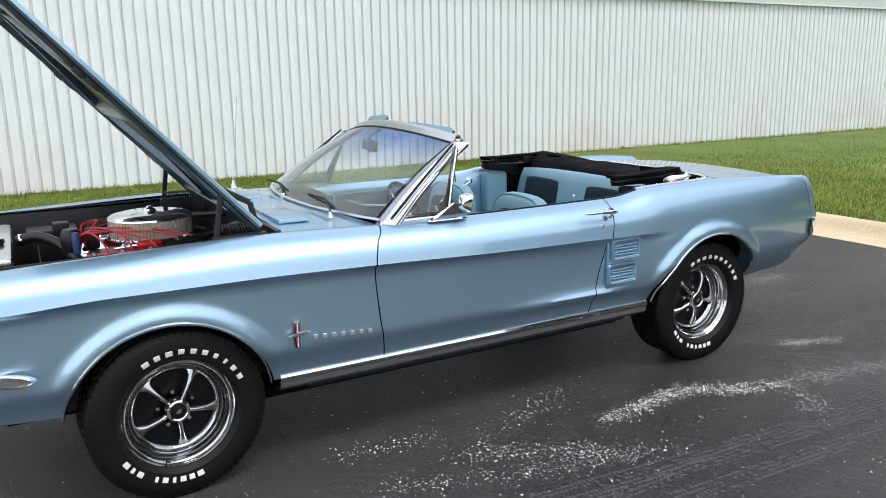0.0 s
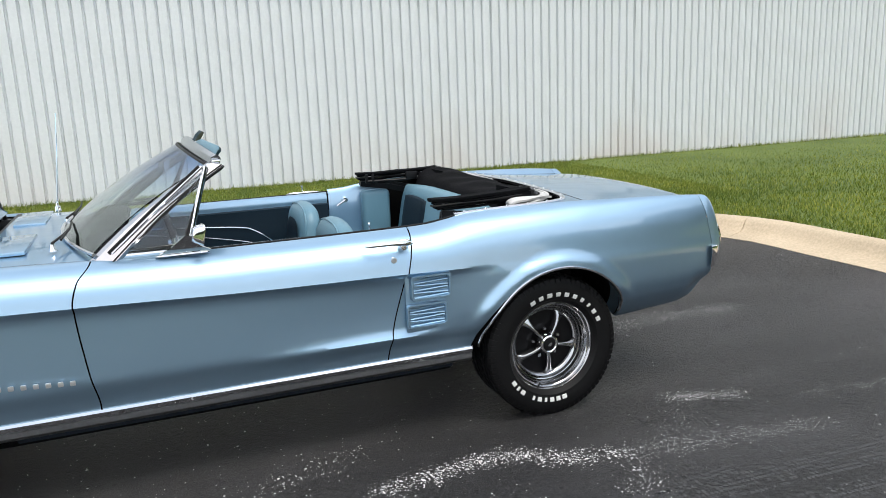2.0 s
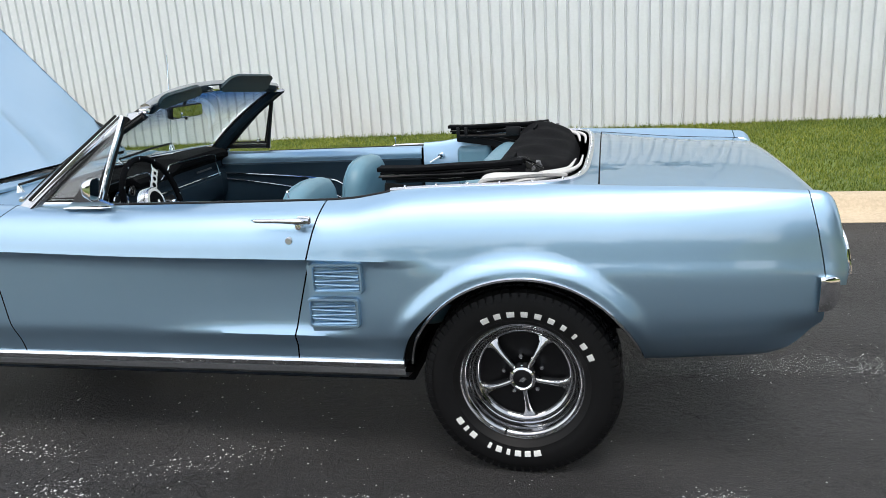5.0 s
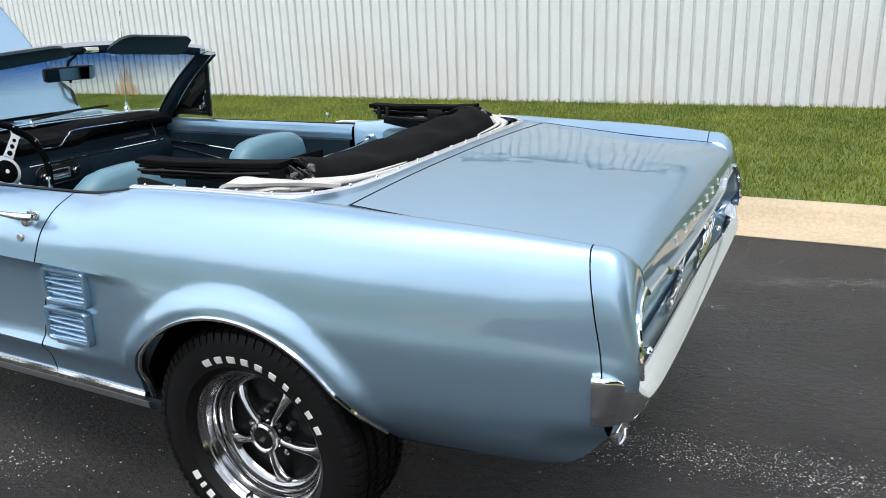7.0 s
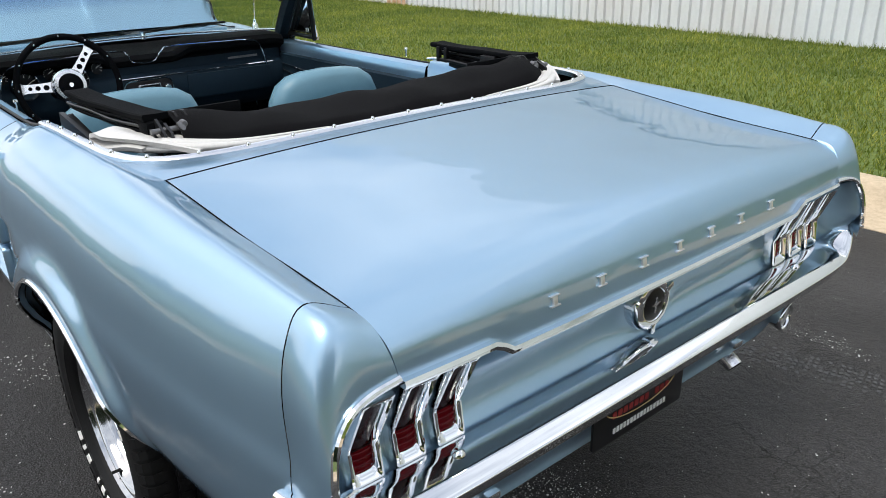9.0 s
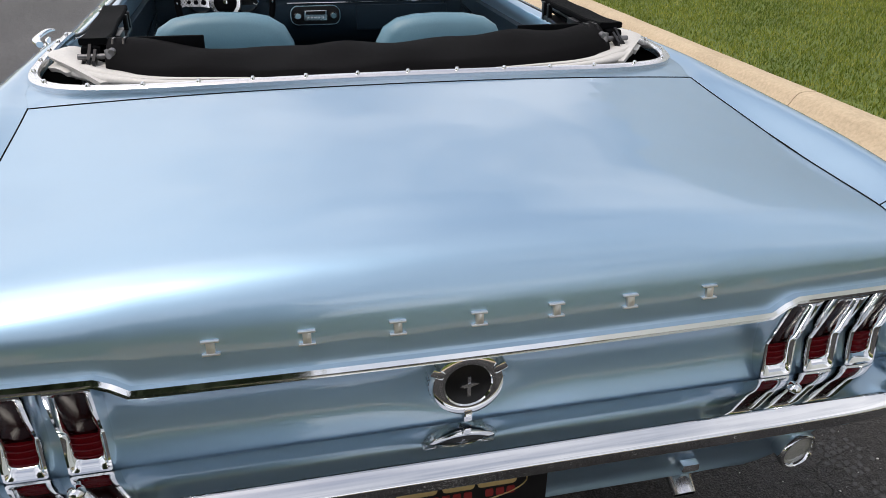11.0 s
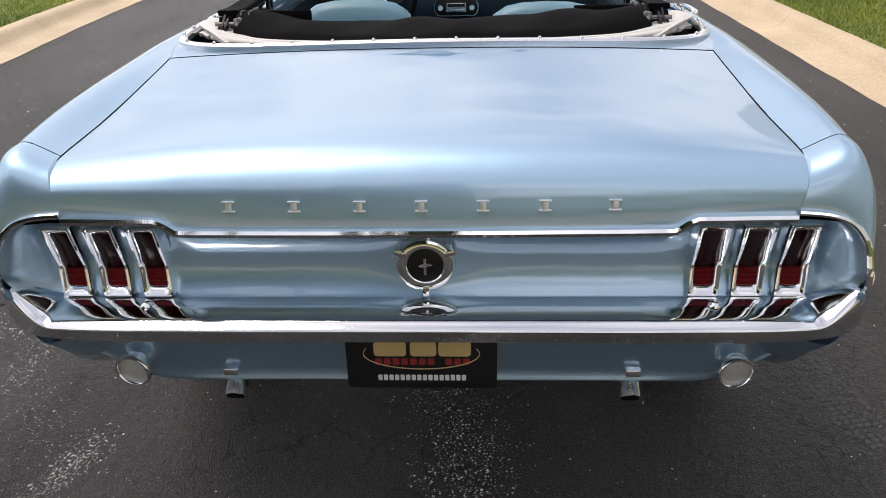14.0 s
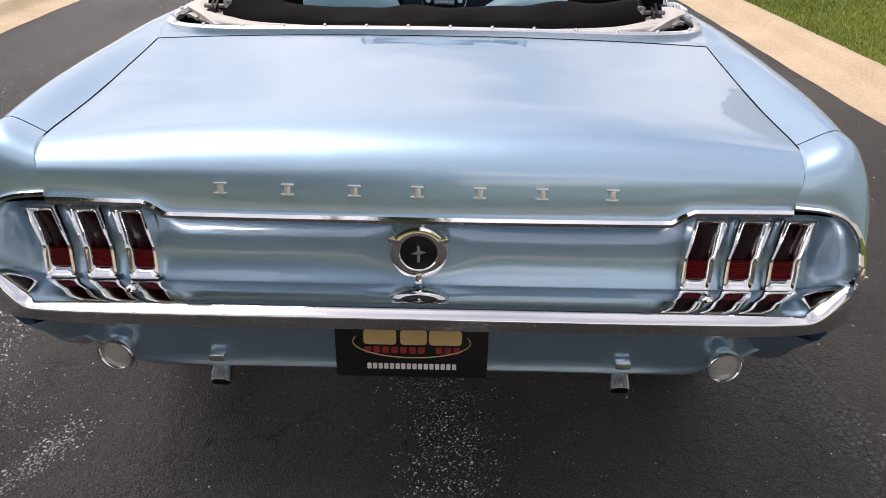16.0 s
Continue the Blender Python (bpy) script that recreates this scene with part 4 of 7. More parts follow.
for k in (0, -1):
    tube("deck_seam", [(r[k][0], r[k][1] + math.copysign(0.0020, r[k][1]), r[k][2] + 0.0060) for r in rows[:-2]], 0.0014, dark, car, sides=6)
tube("deck_front_seam", [(q[0] - 0.0022, q[1], q[2] + 0.0062) for q in rows[0]], 0.0014, dark, car, sides=6)
sheet("decklid", rows, paint, car, thick=0.006, side=-1)
# The strip's line round the top well, and the painted panel between it and the body's edges.
WELL = [(-0.425, -0.730, 0.962), (-0.30, -0.727, 0.967), (-0.10, -0.722, 0.970), (0.04, -0.712, 0.970), (0.125, -0.682, 0.970), (0.178, -0.62, 0.971), (0.205, -0.50, 0.973), (0.215, -0.25, 0.978), (0.218, 0, 0.980)]
WELL = WELL + [(x, -y, z) for x, y, z in reversed(WELL[:-1])]
well_line = spline(WELL, 8)
half_n = len(well_line) // 2
inner_half = well_line[: half_n + 1]
side_edge = [(x, inner_y(x) - 0.002, crest_z(x) - inner_drop(x) - 0.0005) for x in np.linspace(-0.425, 0.2515, 30)]
back_edge = [(0.2515, y, 0.9578 + 0.016 * (1 - abs(y / 0.681) ** 2.3)) for y in np.linspace(-0.675, 0.0, 20)]
outer = np.array(side_edge + back_edge)
od = np.r_[0, np.cumsum(np.linalg.norm(np.diff(outer, axis=0), axis=1))]
idn = np.r_[0, np.cumsum(np.linalg.norm(np.diff(inner_half, axis=0), axis=1))]
knots_in = [0, idn[8 * 3], idn[8 * 5], idn[8 * 6], idn[-1]]
knots_out = [0, od[20], od[30], od[35], od[-1]]
rows = []
for k, p in enumerate(inner_half):
    s = np.interp(idn[k], knots_in, knots_out)
    q = np.array([np.interp(s, od, outer[:, m]) for m in range(3)])
    rows.append([p + (q - p) * t - np.array((0, 0, 0.004 * (1 - t))) for t in (0, 0.5, 1)])
for pts in both(rows):
    sheet("tulip_panel", pts, paint, car)

# Concave tail panel.
TAIL = spline([(0.944, 0.81), (0.925, 0.80), (0.895, 0.775), (0.878, 0.735), (0.874, 0.70), (0.880, 0.66), (0.897, 0.625), (0.905, 0.60)], 5)
rows = []
for x, z in TAIL:
    row = []
    half = float(np.interp(z, RIM[::-1, 2], -RIM[::-1, 1])) + 0.001
    rim_x = float(np.interp(z, RIM[::-1, 2], RIM[::-1, 0])) - 0.004
    for q in np.linspace(-1, 1, 121):
        u = q + 0.22 * math.sin(math.pi * q) / math.pi
        y = half * u
        a = max(0.0, (abs(y) - half + 0.07) / 0.07)
        swell = 0.014 * math.exp(-(((y) / 0.075) ** 2) - ((z - 0.70) / 0.045) ** 2)
        reach = rim_x - 0.037 * min(1.0, max(0.0, (0.715 - z) / 0.05))
        row.append((x + (reach - x) * a * a * (3 - 2 * a) + swell + 0.006 * (1 - u * u), y, z - lip_drop(y) * max(0.0, (z - 0.70) / 0.11)))
    rows.append(row)
sheet("tail_panel", rows, paint, car, label="body-colour concave panel between the tail lamps")

# Bright moulding along the deck lip, stepping down in the middle, and round the lamp ends.
line = [(0.957 + 0.010 * (1 - (y / 0.65) ** 2), y, 0.819 - lip_drop(y)) for y in np.linspace(-0.645, 0.645, 70)]
tube("deck_moulding", line, 0.008, chrome, car, "polished moulding along the deck lip", profile=[(-0.006, -0.007), (0.006, -0.007), (0.009, 0), (0.006, 0.006), (-0.006, 0.006)])
for pts in both([[tuple(p + np.array((0.003, 0, 0))) for p in RIM[:37]]]):
    tube("end_moulding", pts[0], 0.006, chrome, car, sides=8)

# Valance, with the wheelhouse and floor.
VAL = [(0.915, 0.60), (0.909, 0.56), (0.897, 0.51), (0.882, 0.455), (0.878, 0.438), (0.8815, 0.430), (0.8825, 0.424), (0.876, 0.417), (0.80, 0.412)]
rows = []
for x, z in VAL:
    rows.append([(x - (0.004 * float(smooth_step(abs(y), 0.42, 0.56)) if 0.420 < z < 0.433 else 0.0) - 0.008 * max(0.0, (abs(y) - 0.45) / 0.35) ** 2, y, z + 0.150 * max(0.0, (abs(y) - 0.53) / 0.27) ** 1.6 * min(1.0, (0.6 - z) / 0.18)) for y in np.linspace(-0.80, 0.80, 61)])
sheet("rear_valance", rows, paint, car)
for x0, x1 in ((-2.36, -0.42), (0.40, 0.80)):
    box("underfloor", (x0, -0.62 if x0 < 0 else -0.5, 0.22 if x0 < 0 else 0.40), (x1, 0.62 if x0 < 0 else 0.5, 0.28 if x0 < 0 else 0.44), dark, car, bevel=0.01)
for cx, cz, rx, rz in ARCHES:
    for s in (-1, 1):
        rows = []
        for y in (0.85, 0.825, 0.50):
            grow = 0.0 if y > 0.84 else 0.012
            row = []
            for a in np.linspace(0.20, math.pi - 0.14, 40):
                x = cx + (rx + grow) * math.cos(a)
                z = max(foot_z(x) + 0.004, cz + (rz + grow) * math.sin(a))
                row.append((x, s * min(y, -lower_y(x, z) - 0.014), z))
            rows.append(row)
        sheet("wheelhouse", rows, dark, car)
        bm = bmesh.new()
        bm.faces.new([bm.verts.new((cx + (rx + 0.02) * math.cos(a), s * 0.50, max(0.2, cz + (rz + 0.02) * math.sin(a)))) for a in np.linspace(0.18, math.pi - 0.12, 30)])
        part("wheelhouse_wall", bm, dark, car)
        lip = []
        for a in np.linspace(0.27 if cx > -1 else 0.15, math.pi - 0.15, 50):
            x, z = cx + (rx - 0.001) * math.cos(a), cz + (rz - 0.001) * math.sin(a)
            lip.append((x, s * (-lower_y(x, z) + flare(x, z) + 0.002), z))
        tube("arch_moulding", lip, 0.006, chrome, car, sides=6, up=(0, 1, 0))

# Sills: a bright moulding over a black rocker.
for s in (-1, 1):
    rows = []
    for x in np.linspace(-2.345, -0.398, 60):
        y = -lower_y(x, 0.39)
        rows.append([(x, s * (y + dy), z) for dy, z in ((-0.012, 0.392), (0.004, 0.390), (0.008, 0.380), (0.002, 0.362), (-0.012, 0.358))])
    sheet("sill_moulding", rows, chrome, car)
    rows = [[(x, s * (-lower_y(x, 0.39) + dy), z) for dy, z in ((-0.012, 0.36), (0.0, 0.356), (-0.004, 0.335), (-0.03, 0.315), (-0.09, 0.305))] for x in np.linspace(-2.345, -0.398, 30)]
    sheet("rocker", rows, rocker_metal, car, label="grey satin rocker panel below the bright sill")

# Rear bumper: a bright blade that turns forward and stands taller at its ends. Sections as (inward, up).
BLADE = [(-0.088, 0.6368), (-0.062, 0.6370), (-0.046, 0.6343), (-0.032, 0.6305), (-0.023, 0.6275), (-0.012, 0.6220), (-0.003, 0.6160), (-0.0003, 0.6125), (-0.0018, 0.609), (-0.007, 0.596), (-0.013, 0.585), (-0.020, 0.581), (-0.07, 0.580)]
BLADE_END = [(-0.030, 0.678), (-0.024, 0.686), (-0.019, 0.690), (-0.014, 0.692), (-0.009, 0.6925), (-0.004, 0.691), (-0.001, 0.686), (0.0, 0.674), (-0.001, 0.645), (-0.004, 0.612), (-0.009, 0.590), (-0.016, 0.580), (-0.032, 0.577)]
rows = []
PLAN = spline([(0.895, -0.828), (0.912, -0.826), (0.930, -0.819), (0.947, -0.806), (0.963, -0.786), (0.977, -0.757), (0.987, -0.72), (0.994, -0.67), (0.998, -0.59), (1.0, -0.42), (1.0, -0.2), (1.0, 0.0)], 8)
PLAN = [tuple(p) for p in PLAN] + [(x, -y) for x, y in PLAN[-2::-1]]
for i, (x, y) in enumerate(PLAN):
    a, b = np.array(PLAN[max(i - 1, 0)]), np.array(PLAN[min(i + 1, len(PLAN) - 1)])
    t = (b - a) / np.linalg.norm(b - a)
    nx, ny = t[1], -t[0]
    up = min(max((abs(y) - 0.705) / 0.115, 0.0), 1.0)
    turn = up * up * (3 - 2 * up)
    sec = [tuple(p + (q - p) * turn for p, q in zip(m0, m1)) for m0, m1 in zip(BLADE, BLADE_END)]
    rows.append([(x + o * nx, y + o * ny, z) for o, z in spline(sec, 2)])
sheet("rear_bumper", rows, chrome, car, "chrome blade bumper wrapping round the rear corners", thick=0.003, side=-1, angle=50)


# ---- wheels ----
def make_wheel(at, out):
    """A wheel at its hub centre; out is the side its face looks to (-1 or 1)."""
    w = new("wheel")
    w.parent = car
    o = lambda prof: [(r, h * out) for r, h in prof]  # noqa: E731
    tread = [(0.206, -0.105), (0.232, -0.122), (0.262, -0.126), (0.290, -0.122), (0.308, -0.114), (0.318, -0.100)]
    for h in (-0.072, -0.036, 0.020, 0.056):
        tread += [(0.3255, h - 0.006), (0.3255, h - 0.0045), (0.318, h - 0.004), (0.318, h + 0.004), (0.3255, h + 0.0045), (0.3255, h + 0.006)]
    tread += [(0.3265, 0.080), (0.3262, 0.098), (0.319, 0.108), (0.3125, 0.1125), (0.3105, 0.1115), (0.3085, 0.1138), (0.300, 0.117), (0.280, 0.1205), (0.262, 0.1215), (0.246, 0.1205), (0.232, 0.1155), (0.228, 0.1160), (0.226, 0.1135), (0.214, 0.105), (0.2085, 0.098), (0.204, 0.085), (0.203, 0.075)]
    lathe("tyre", o(tread), rubber, w, "black radial tyre with worn tread", seg=96)
    # Shoulder lugs.
    lug_v, lug_f = [], []
    for i in range(72):
        a0, a1 = 2 * math.pi * i / 72, 2 * math.pi * (i + 0.70) / 72
        b = len(lug_v)
        for r0, h0 in ((0.296, 0.100), (0.3300, 0.070), (0.3295, 0.098), (0.3205, 0.1125), (0.2985, 0.1205)):
            for a in (a0, a1):
                lug_v.append((r0 * math.cos(a), h0 * out, r0 * math.sin(a)))
        lug_f += [(b + 2, b + 3, b + 5, b + 4), (b + 4, b + 5, b + 7, b + 6), (b + 6, b + 7, b + 9, b + 8), (b, b + 2, b + 4, b + 6, b + 8), (b + 9, b + 7, b + 5, b + 3, b + 1), (b, b + 1, b + 3, b + 2)]
    for h0, h1, shift in ((-0.108, -0.078, 0.3), (-0.068, -0.041, 0.7), (-0.031, 0.014, 0.1), (0.025, 0.051, 0.5)):
        for i in range(60):
            a0, a1 = 2 * math.pi * (i + shift) / 60, 2 * math.pi * (i + shift + 0.72) / 60
            b = len(lug_v)
            for r0, h in ((0.318, h0), (0.3290, h0 + 0.002), (0.3290, h1 - 0.002), (0.318, h1)):
                for a in (a0, a1):
                    q = a + 0.25 * (h - h0)
                    lug_v.append((r0 * math.cos(q), h * out, r0 * math.sin(q)))
            lug_f += [(b, b + 1, b + 3, b + 2), (b + 2, b + 3, b + 5, b + 4), (b + 4, b + 5, b + 7, b + 6), (b, b + 2, b + 4, b + 6), (b + 7, b + 5, b + 3, b + 1)]
    mesh_object("tread_band", lug_v, lug_f, rubber, w, smooth=False)
    rim = [(0.198, -0.08), (0.188, -0.05), (0.168, 0.0), (0.164, 0.020), (0.167, 0.026), (0.169, 0.034), (0.1725, 0.043), (0.1755, 0.0445), (0.1768, 0.038), (0.1795, 0.040), (0.1815, 0.056), (0.1838, 0.060), (0.1850, 0.055), (0.1875, 0.058), (0.1905, 0.074), (0.1945, 0.081), (0.1985, 0.0835), (0.2005, 0.081), (0.2035, 0.085), (0.2065, 0.093), (0.2100, 0.0965), (0.2125, 0.0935), (0.210, 0.086), (0.200, 0.080)]
    lathe("rim", o(rim), wheel_chrome, w, "polished chrome stepped rim", seg=80)
    lathe("wheel_disc", o([(0.0, 0.0), (0.06, 0.004), (0.10, 0.012), (0.13, 0.006), (0.168, 0.014)]), black_paint, w, "black recessed wheel centre", seg=48)
    ring = [(0.150, 0.020), (0.156, 0.032), (0.163, 0.036), (0.169, 0.030), (0.171, 0.020)]
    lathe("spoke_ring", o(ring), wheel_chrome, w, seg=64)
    # Five flared spokes.
    for k in range(5):
        a = radians(60 + 72 * k)
        rows = []
        for r, half, h, dome in ((0.034, 0.0105, 0.066, 0.007), (0.06, 0.0092, 0.067, 0.008), (0.09, 0.0100, 0.064, 0.008), (0.118, 0.0125, 0.059, 0.007), (0.138, 0.0165, 0.054, 0.005), (0.151, 0.027, 0.050, 0.003), (0.160, 0.046, 0.047, 0.002)):
            row = []
            for u in (-1, -0.85, -0.5, 0, 0.5, 0.85, 1):
                rr = math.sqrt(max(r * r - (half * u) ** 2, 0)) if r > 0.13 else r
                x, z = rr, half * u
                y = h - 0.018 + dome * (1 - u * u) - (0.016 if abs(u) == 1 else 0.002 if abs(u) > 0.8 else 0)
                row.append((x * math.cos(a) - z * math.sin(a), y * out, x * math.sin(a) + z * math.cos(a)))
            rows.append(row)
        sheet("spoke", rows, wheel_chrome, w, angle=50)
        b = a + radians(36)
        lathe("lug_nut", o([(0.0, 0.040), (0.006, 0.039), (0.0095, 0.034), (0.0095, 0.01)]), chrome, w, at=(0.068 * math.cos(b), 0, 0.068 * math.sin(b)), seg=6, angle=20)
    lathe("hub_cap", o([(0.046, 0.03), (0.046, 0.062), (0.043, 0.069), (0.036, 0.072), (0.033, 0.069), (0.031, 0.068)]), chrome, w, seg=40)
    lathe("hub_centre", o([(0.0, 0.071), (0.02, 0.0705), (0.0325, 0.068)]), black_paint, w, seg=32)
    prism("hub_mark", [(-0.012, -0.006), (0.004, -0.009), (0.013, 0.004), (0.006, 0.010), (-0.004, 0.004)], 0.002, chrome, w, m=Matrix.Translation((0, 0.0725 * out, 0)) @ Matrix.Rotation(math.pi / 2, 4, "X"))
    lathe("valve", o([(0.0, 0.098), (0.004, 0.098), (0.0045, 0.075)]), black_paint, w, at=(0.188 * math.cos(radians(-108)), 0, 0.188 * math.sin(radians(-108))), seg=8)
    # Raised white sidewall blocks where the maker's lettering stands.
    arcs = [(116 - 91 * i / 9, 0.0, v) for i, v in enumerate((1.25, 1.1, 1.25, 1.1, 1.1, 1.05, 0.8, 0.55, 1.0, 1.05))] + [(213 + 68 * i / 9, 1.0, v) for i, v in enumerate((1.2, 0.6, 1.1, 0, 0.55, 1.0, 0.6, 1.05, 1.0, 1.2))]
    for deg, low, size in arcs:
        if not size:
            continue
        a = radians(deg)
        da = 0.043 * size
        rows = []
        for r, h in ((0.2390, 0.1165), (0.2405, 0.1205), (0.250, 0.1238), (0.2585, 0.1240), (0.2600, 0.1200)):
            rows.append([(r * math.cos(a + da * u), (h - (0.004 if abs(u) == 1 else 0)) * out, r * math.sin(a + da * u)) for u in (-1, -0.9, -0.4, 0, 0.4, 0.9, 1)])
        sheet("sidewall_block", rows, white_rubber, w, "raised white sidewall marking")
    w.location = at
    return w


for x in (0.0, -2.743):
    for y in (-0.732, 0.732):
        make_wheel((x, y, 0.325), int(math.copysign(1, y))).rotation_euler = (0, 0, radians(4) if x < -1 else 0)
box("rear_axle", (-0.05, -0.6, 0.28), (0.05, 0.6, 0.36), dark, car, bevel=0.02)

# ---- trim on the flanks ----
def face_out(x, y, z, side=-1):
    """Lays (u along the car, v up, w outwards) on a flank."""
    return Matrix(((1, 0, 0, x), (0, 0, side, y), (0, 1, 0, z), (0, 0, 0, 1)))


for side in (-1, 1):
    for (zc, hh) in ((0.698, 0.092), (0.578, 0.090)):
        xs = (-0.676, -0.512) if zc > 0.65 else (-0.698, -0.532)
        xm, wd = (xs[0] + xs[1]) / 2, xs[1] - xs[0]
        scoop = ring_frame("side_scoop", rounded(wd + 0.016, hh + 0.014, 0.014), rounded(wd - 0.008, hh - 0.008, 0.010), 0.018, paint, car, "body-colour louvred side ornament", m=face_out(xm, side * 0.868, zc, side), bevel=0.005)
        box("scoop_back", (xm - wd / 2, side * 0.856 - 0.004, zc - hh / 2), (xm + wd / 2, side * 0.856 + 0.004, zc + hh / 2), paint, scoop)
        for i in range(6):
            z = zc - hh / 2 + hh * (i + 0.5) / 6
            skew = 0.006 * (1 if i % 2 else -1)
            rows = []
            for t in np.linspace(0, 1, 9):
                x = xs[0] + 0.006 + (wd - 0.012) * t
                zz = z + skew * (0.5 - t)
                rows.append([(x, side * (0.866 + d), zz + e) for d, e in ((-0.006, -0.0055), (0.005, -0.004), (0.007, 0.0), (0.002, 0.004), (-0.006, 0.0055))])
            sheet("louvre", rows, paint, scoop)
    # Frame round both louvred panels.
    prism("scoop_bezel", rounded(0.2, 0.285, 0.02), 0.006, paint, car, m=face_out(-0.603, side * 0.851, 0.64, side), bevel=0.002)
    d = door_left if side < 0 else door_right
    handle = roll("door_handle", [(-0.868, side * 0.872, 0.8985), (-0.84, side * 0.886, 0.900), (-0.76, side * 0.890, 0.900), (-0.70, side * 0.886, 0.897), (-0.672, side * 0.872, 0.893)], (0.0035, 0.0075, 0.0085, 0.0125, 0.010), 0.95, chrome, d, "chrome pull door handle")
    lathe("handle_button", [(0.0, 0.022 * side), (0.010, 0.021 * side), (0.013, 0.016 * side), (0.014, 0.0)], steel, d, at=(-0.706, side * 0.856, 0.876), seg=24)
    prism("handle_plate", rounded(0.05, 0.03, 0.012), 0.006, chrome, d, m=face_out(-0.693, side * 0.852, 0.893, side), bevel=0.002)
    lathe("door_lock", [(0.0, 0.010 * side), (0.010, 0.010 * side), (0.0125, 0.006 * side), (0.013, -0.004 * side)], letter_metal, d, at=(-0.748, side * 0.862, 0.827), seg=24)
    # Fender badge and the seven chrome letter marks behind it.
    badge = prism("fender_badge", [(-0.009, -0.052), (0.009, -0.052), (0.010, 0.052), (-0.010, 0.052)], 0.008, black_paint, car, "dark tri-bar fender badge with a chrome figure", m=face_out(-2.279, side * 0.862, 0.562, side), bevel=0.002)
    prism("badge_figure", [(-0.045, 0.0), (-0.02, 0.004), (0.0, 0.012), (0.03, 0.014), (0.046, 0.008), (0.03, 0.004), (0.012, -0.004), (-0.02, -0.006)], 0.006, chrome, badge, m=face_out(-2.276, side * 0.8705, 0.562, side), bevel=0.001)
    for i, mat in enumerate((red_paint, plate_white, engine_blue)):
        prism("badge_stripe", rounded(0.0042, 0.096, 0.001, 2), 0.002, mat, badge, m=face_out(-2.2845 + 0.0055 * i, side * 0.8668, 0.562, side))
    prism("badge_cap", rounded(0.024, 0.014, 0.003), 0.009, chrome, badge, m=face_out(-2.279, side * 0.8625, 0.612, side), bevel=0.001)
    for i in range(7):
        prism("fender_letter", rounded(0.018, 0.018, 0.003), 0.006, letter_metal, car, m=face_out(-2.205 + 0.039 * i, side * 0.861, 0.541 - 0.003 * i, side), bevel=0.001)

# Door mirror, on the driver's side alone.
mirror = new("door_mirror")
mirror.parent = car
rows = [[(-1.645 + 0.195 * t, -0.775 + dy * k, 0.931 + dz * k) for dy, dz in ((-0.015, 0), (-0.013, 0.006), (0.013, 0.006), (0.015, 0))] for t, k in ((0, 0.3), (0.08, 0.85), (0.2, 1), (0.8, 1), (0.92, 0.85), (1, 0.3))]
sheet("mirror_foot", rows, chrome, mirror)
fin = [(-1.63, 0.938), (-1.595, 0.955), (-1.555, 0.990), (-1.535, 1.008), (-1.515, 1.004), (-1.50, 0.975), (-1.475, 0.955), (-1.445, 0.940)]
rows = [[(x, -0.775 - 0.55 * max(0.0, z - 0.945) + o * (1 - 0.3 * (z - 0.93) / 0.07), z) for x, z in fin] for o in (-0.011, -0.007, 0.007, 0.011)]
v, f = grid(rows)
k, q = len(fin), len(fin) * 3
f += [tuple(range(k))[::-1], tuple(range(q, q + k))]
mesh_object("mirror_arm", v, f, chrome, mirror, "fin-shaped chrome mirror arm", angle=35)
turned = Matrix.Translation((-1.487, -0.822, 1.008)) @ Matrix.Rotation(radians(9), 4, "Z") @ Matrix.Rotation(radians(9), 4, "Y")
loops = [[tuple(turned @ Vector((d, y, z))) for y, z in rounded(w, t, r, 5)] for d, w, t, r in ((-0.026, 0.024, 0.030, 0.011), (-0.023, 0.042, 0.050, 0.018), (-0.014, 0.056, 0.062, 0.021), (0.0, 0.064, 0.070, 0.021), (0.008, 0.069, 0.075, 0.020), (0.013, 0.072, 0.079, 0.019), (0.016, 0.071, 0.078, 0.018), (0.016, 0.066, 0.073, 0.016), (0.013, 0.065, 0.072, 0.015))]
v, f = grid(loops, wrap=True)
mesh_object("mirror_head", v, f + [tuple(range(len(loops[0])))[::-1]], chrome, mirror, "squared chrome mirror head, wider at its glass", angle=40)
prism("mirror_face", rounded(0.066, 0.073, 0.015, 5), 0.002, mirror_glass, mirror, m=turned @ Matrix(((0, 0, 1, 0.0140), (1, 0, 0, 0), (0, 1, 0, 0), (0, 0, 0, 1))))

# ---- windshield, vent windows, cowl ----
ws_low = lambda u: Vector((-2.00 + 0.155 * abs(u) ** 2.2, 0.735 * u, 0.966 - 0.012 * u * u))  # noqa: E731
ws_top = lambda u: Vector((-1.487 + 0.080 * u * u, 0.618 * u, 1.292 - 0.052 * u * u))  # noqa: E731
rows = []
for t in np.linspace(0, 1, 13):
    rows.append([ws_low(u).lerp(ws_top(u), t) + Vector((-0.020, 0, 0.012)) * math.sin(math.pi * t) for u in np.linspace(-0.965, 0.965, 33)])
shield = new("windshield")
shield.parent = car
pane = sheet("windshield_glass", rows, glass, shield, "clear curved windshield with a blue shade band", thick=0.004, side=-1)
pane.visible_shadow = False
US = np.linspace(-1, 1, 41)
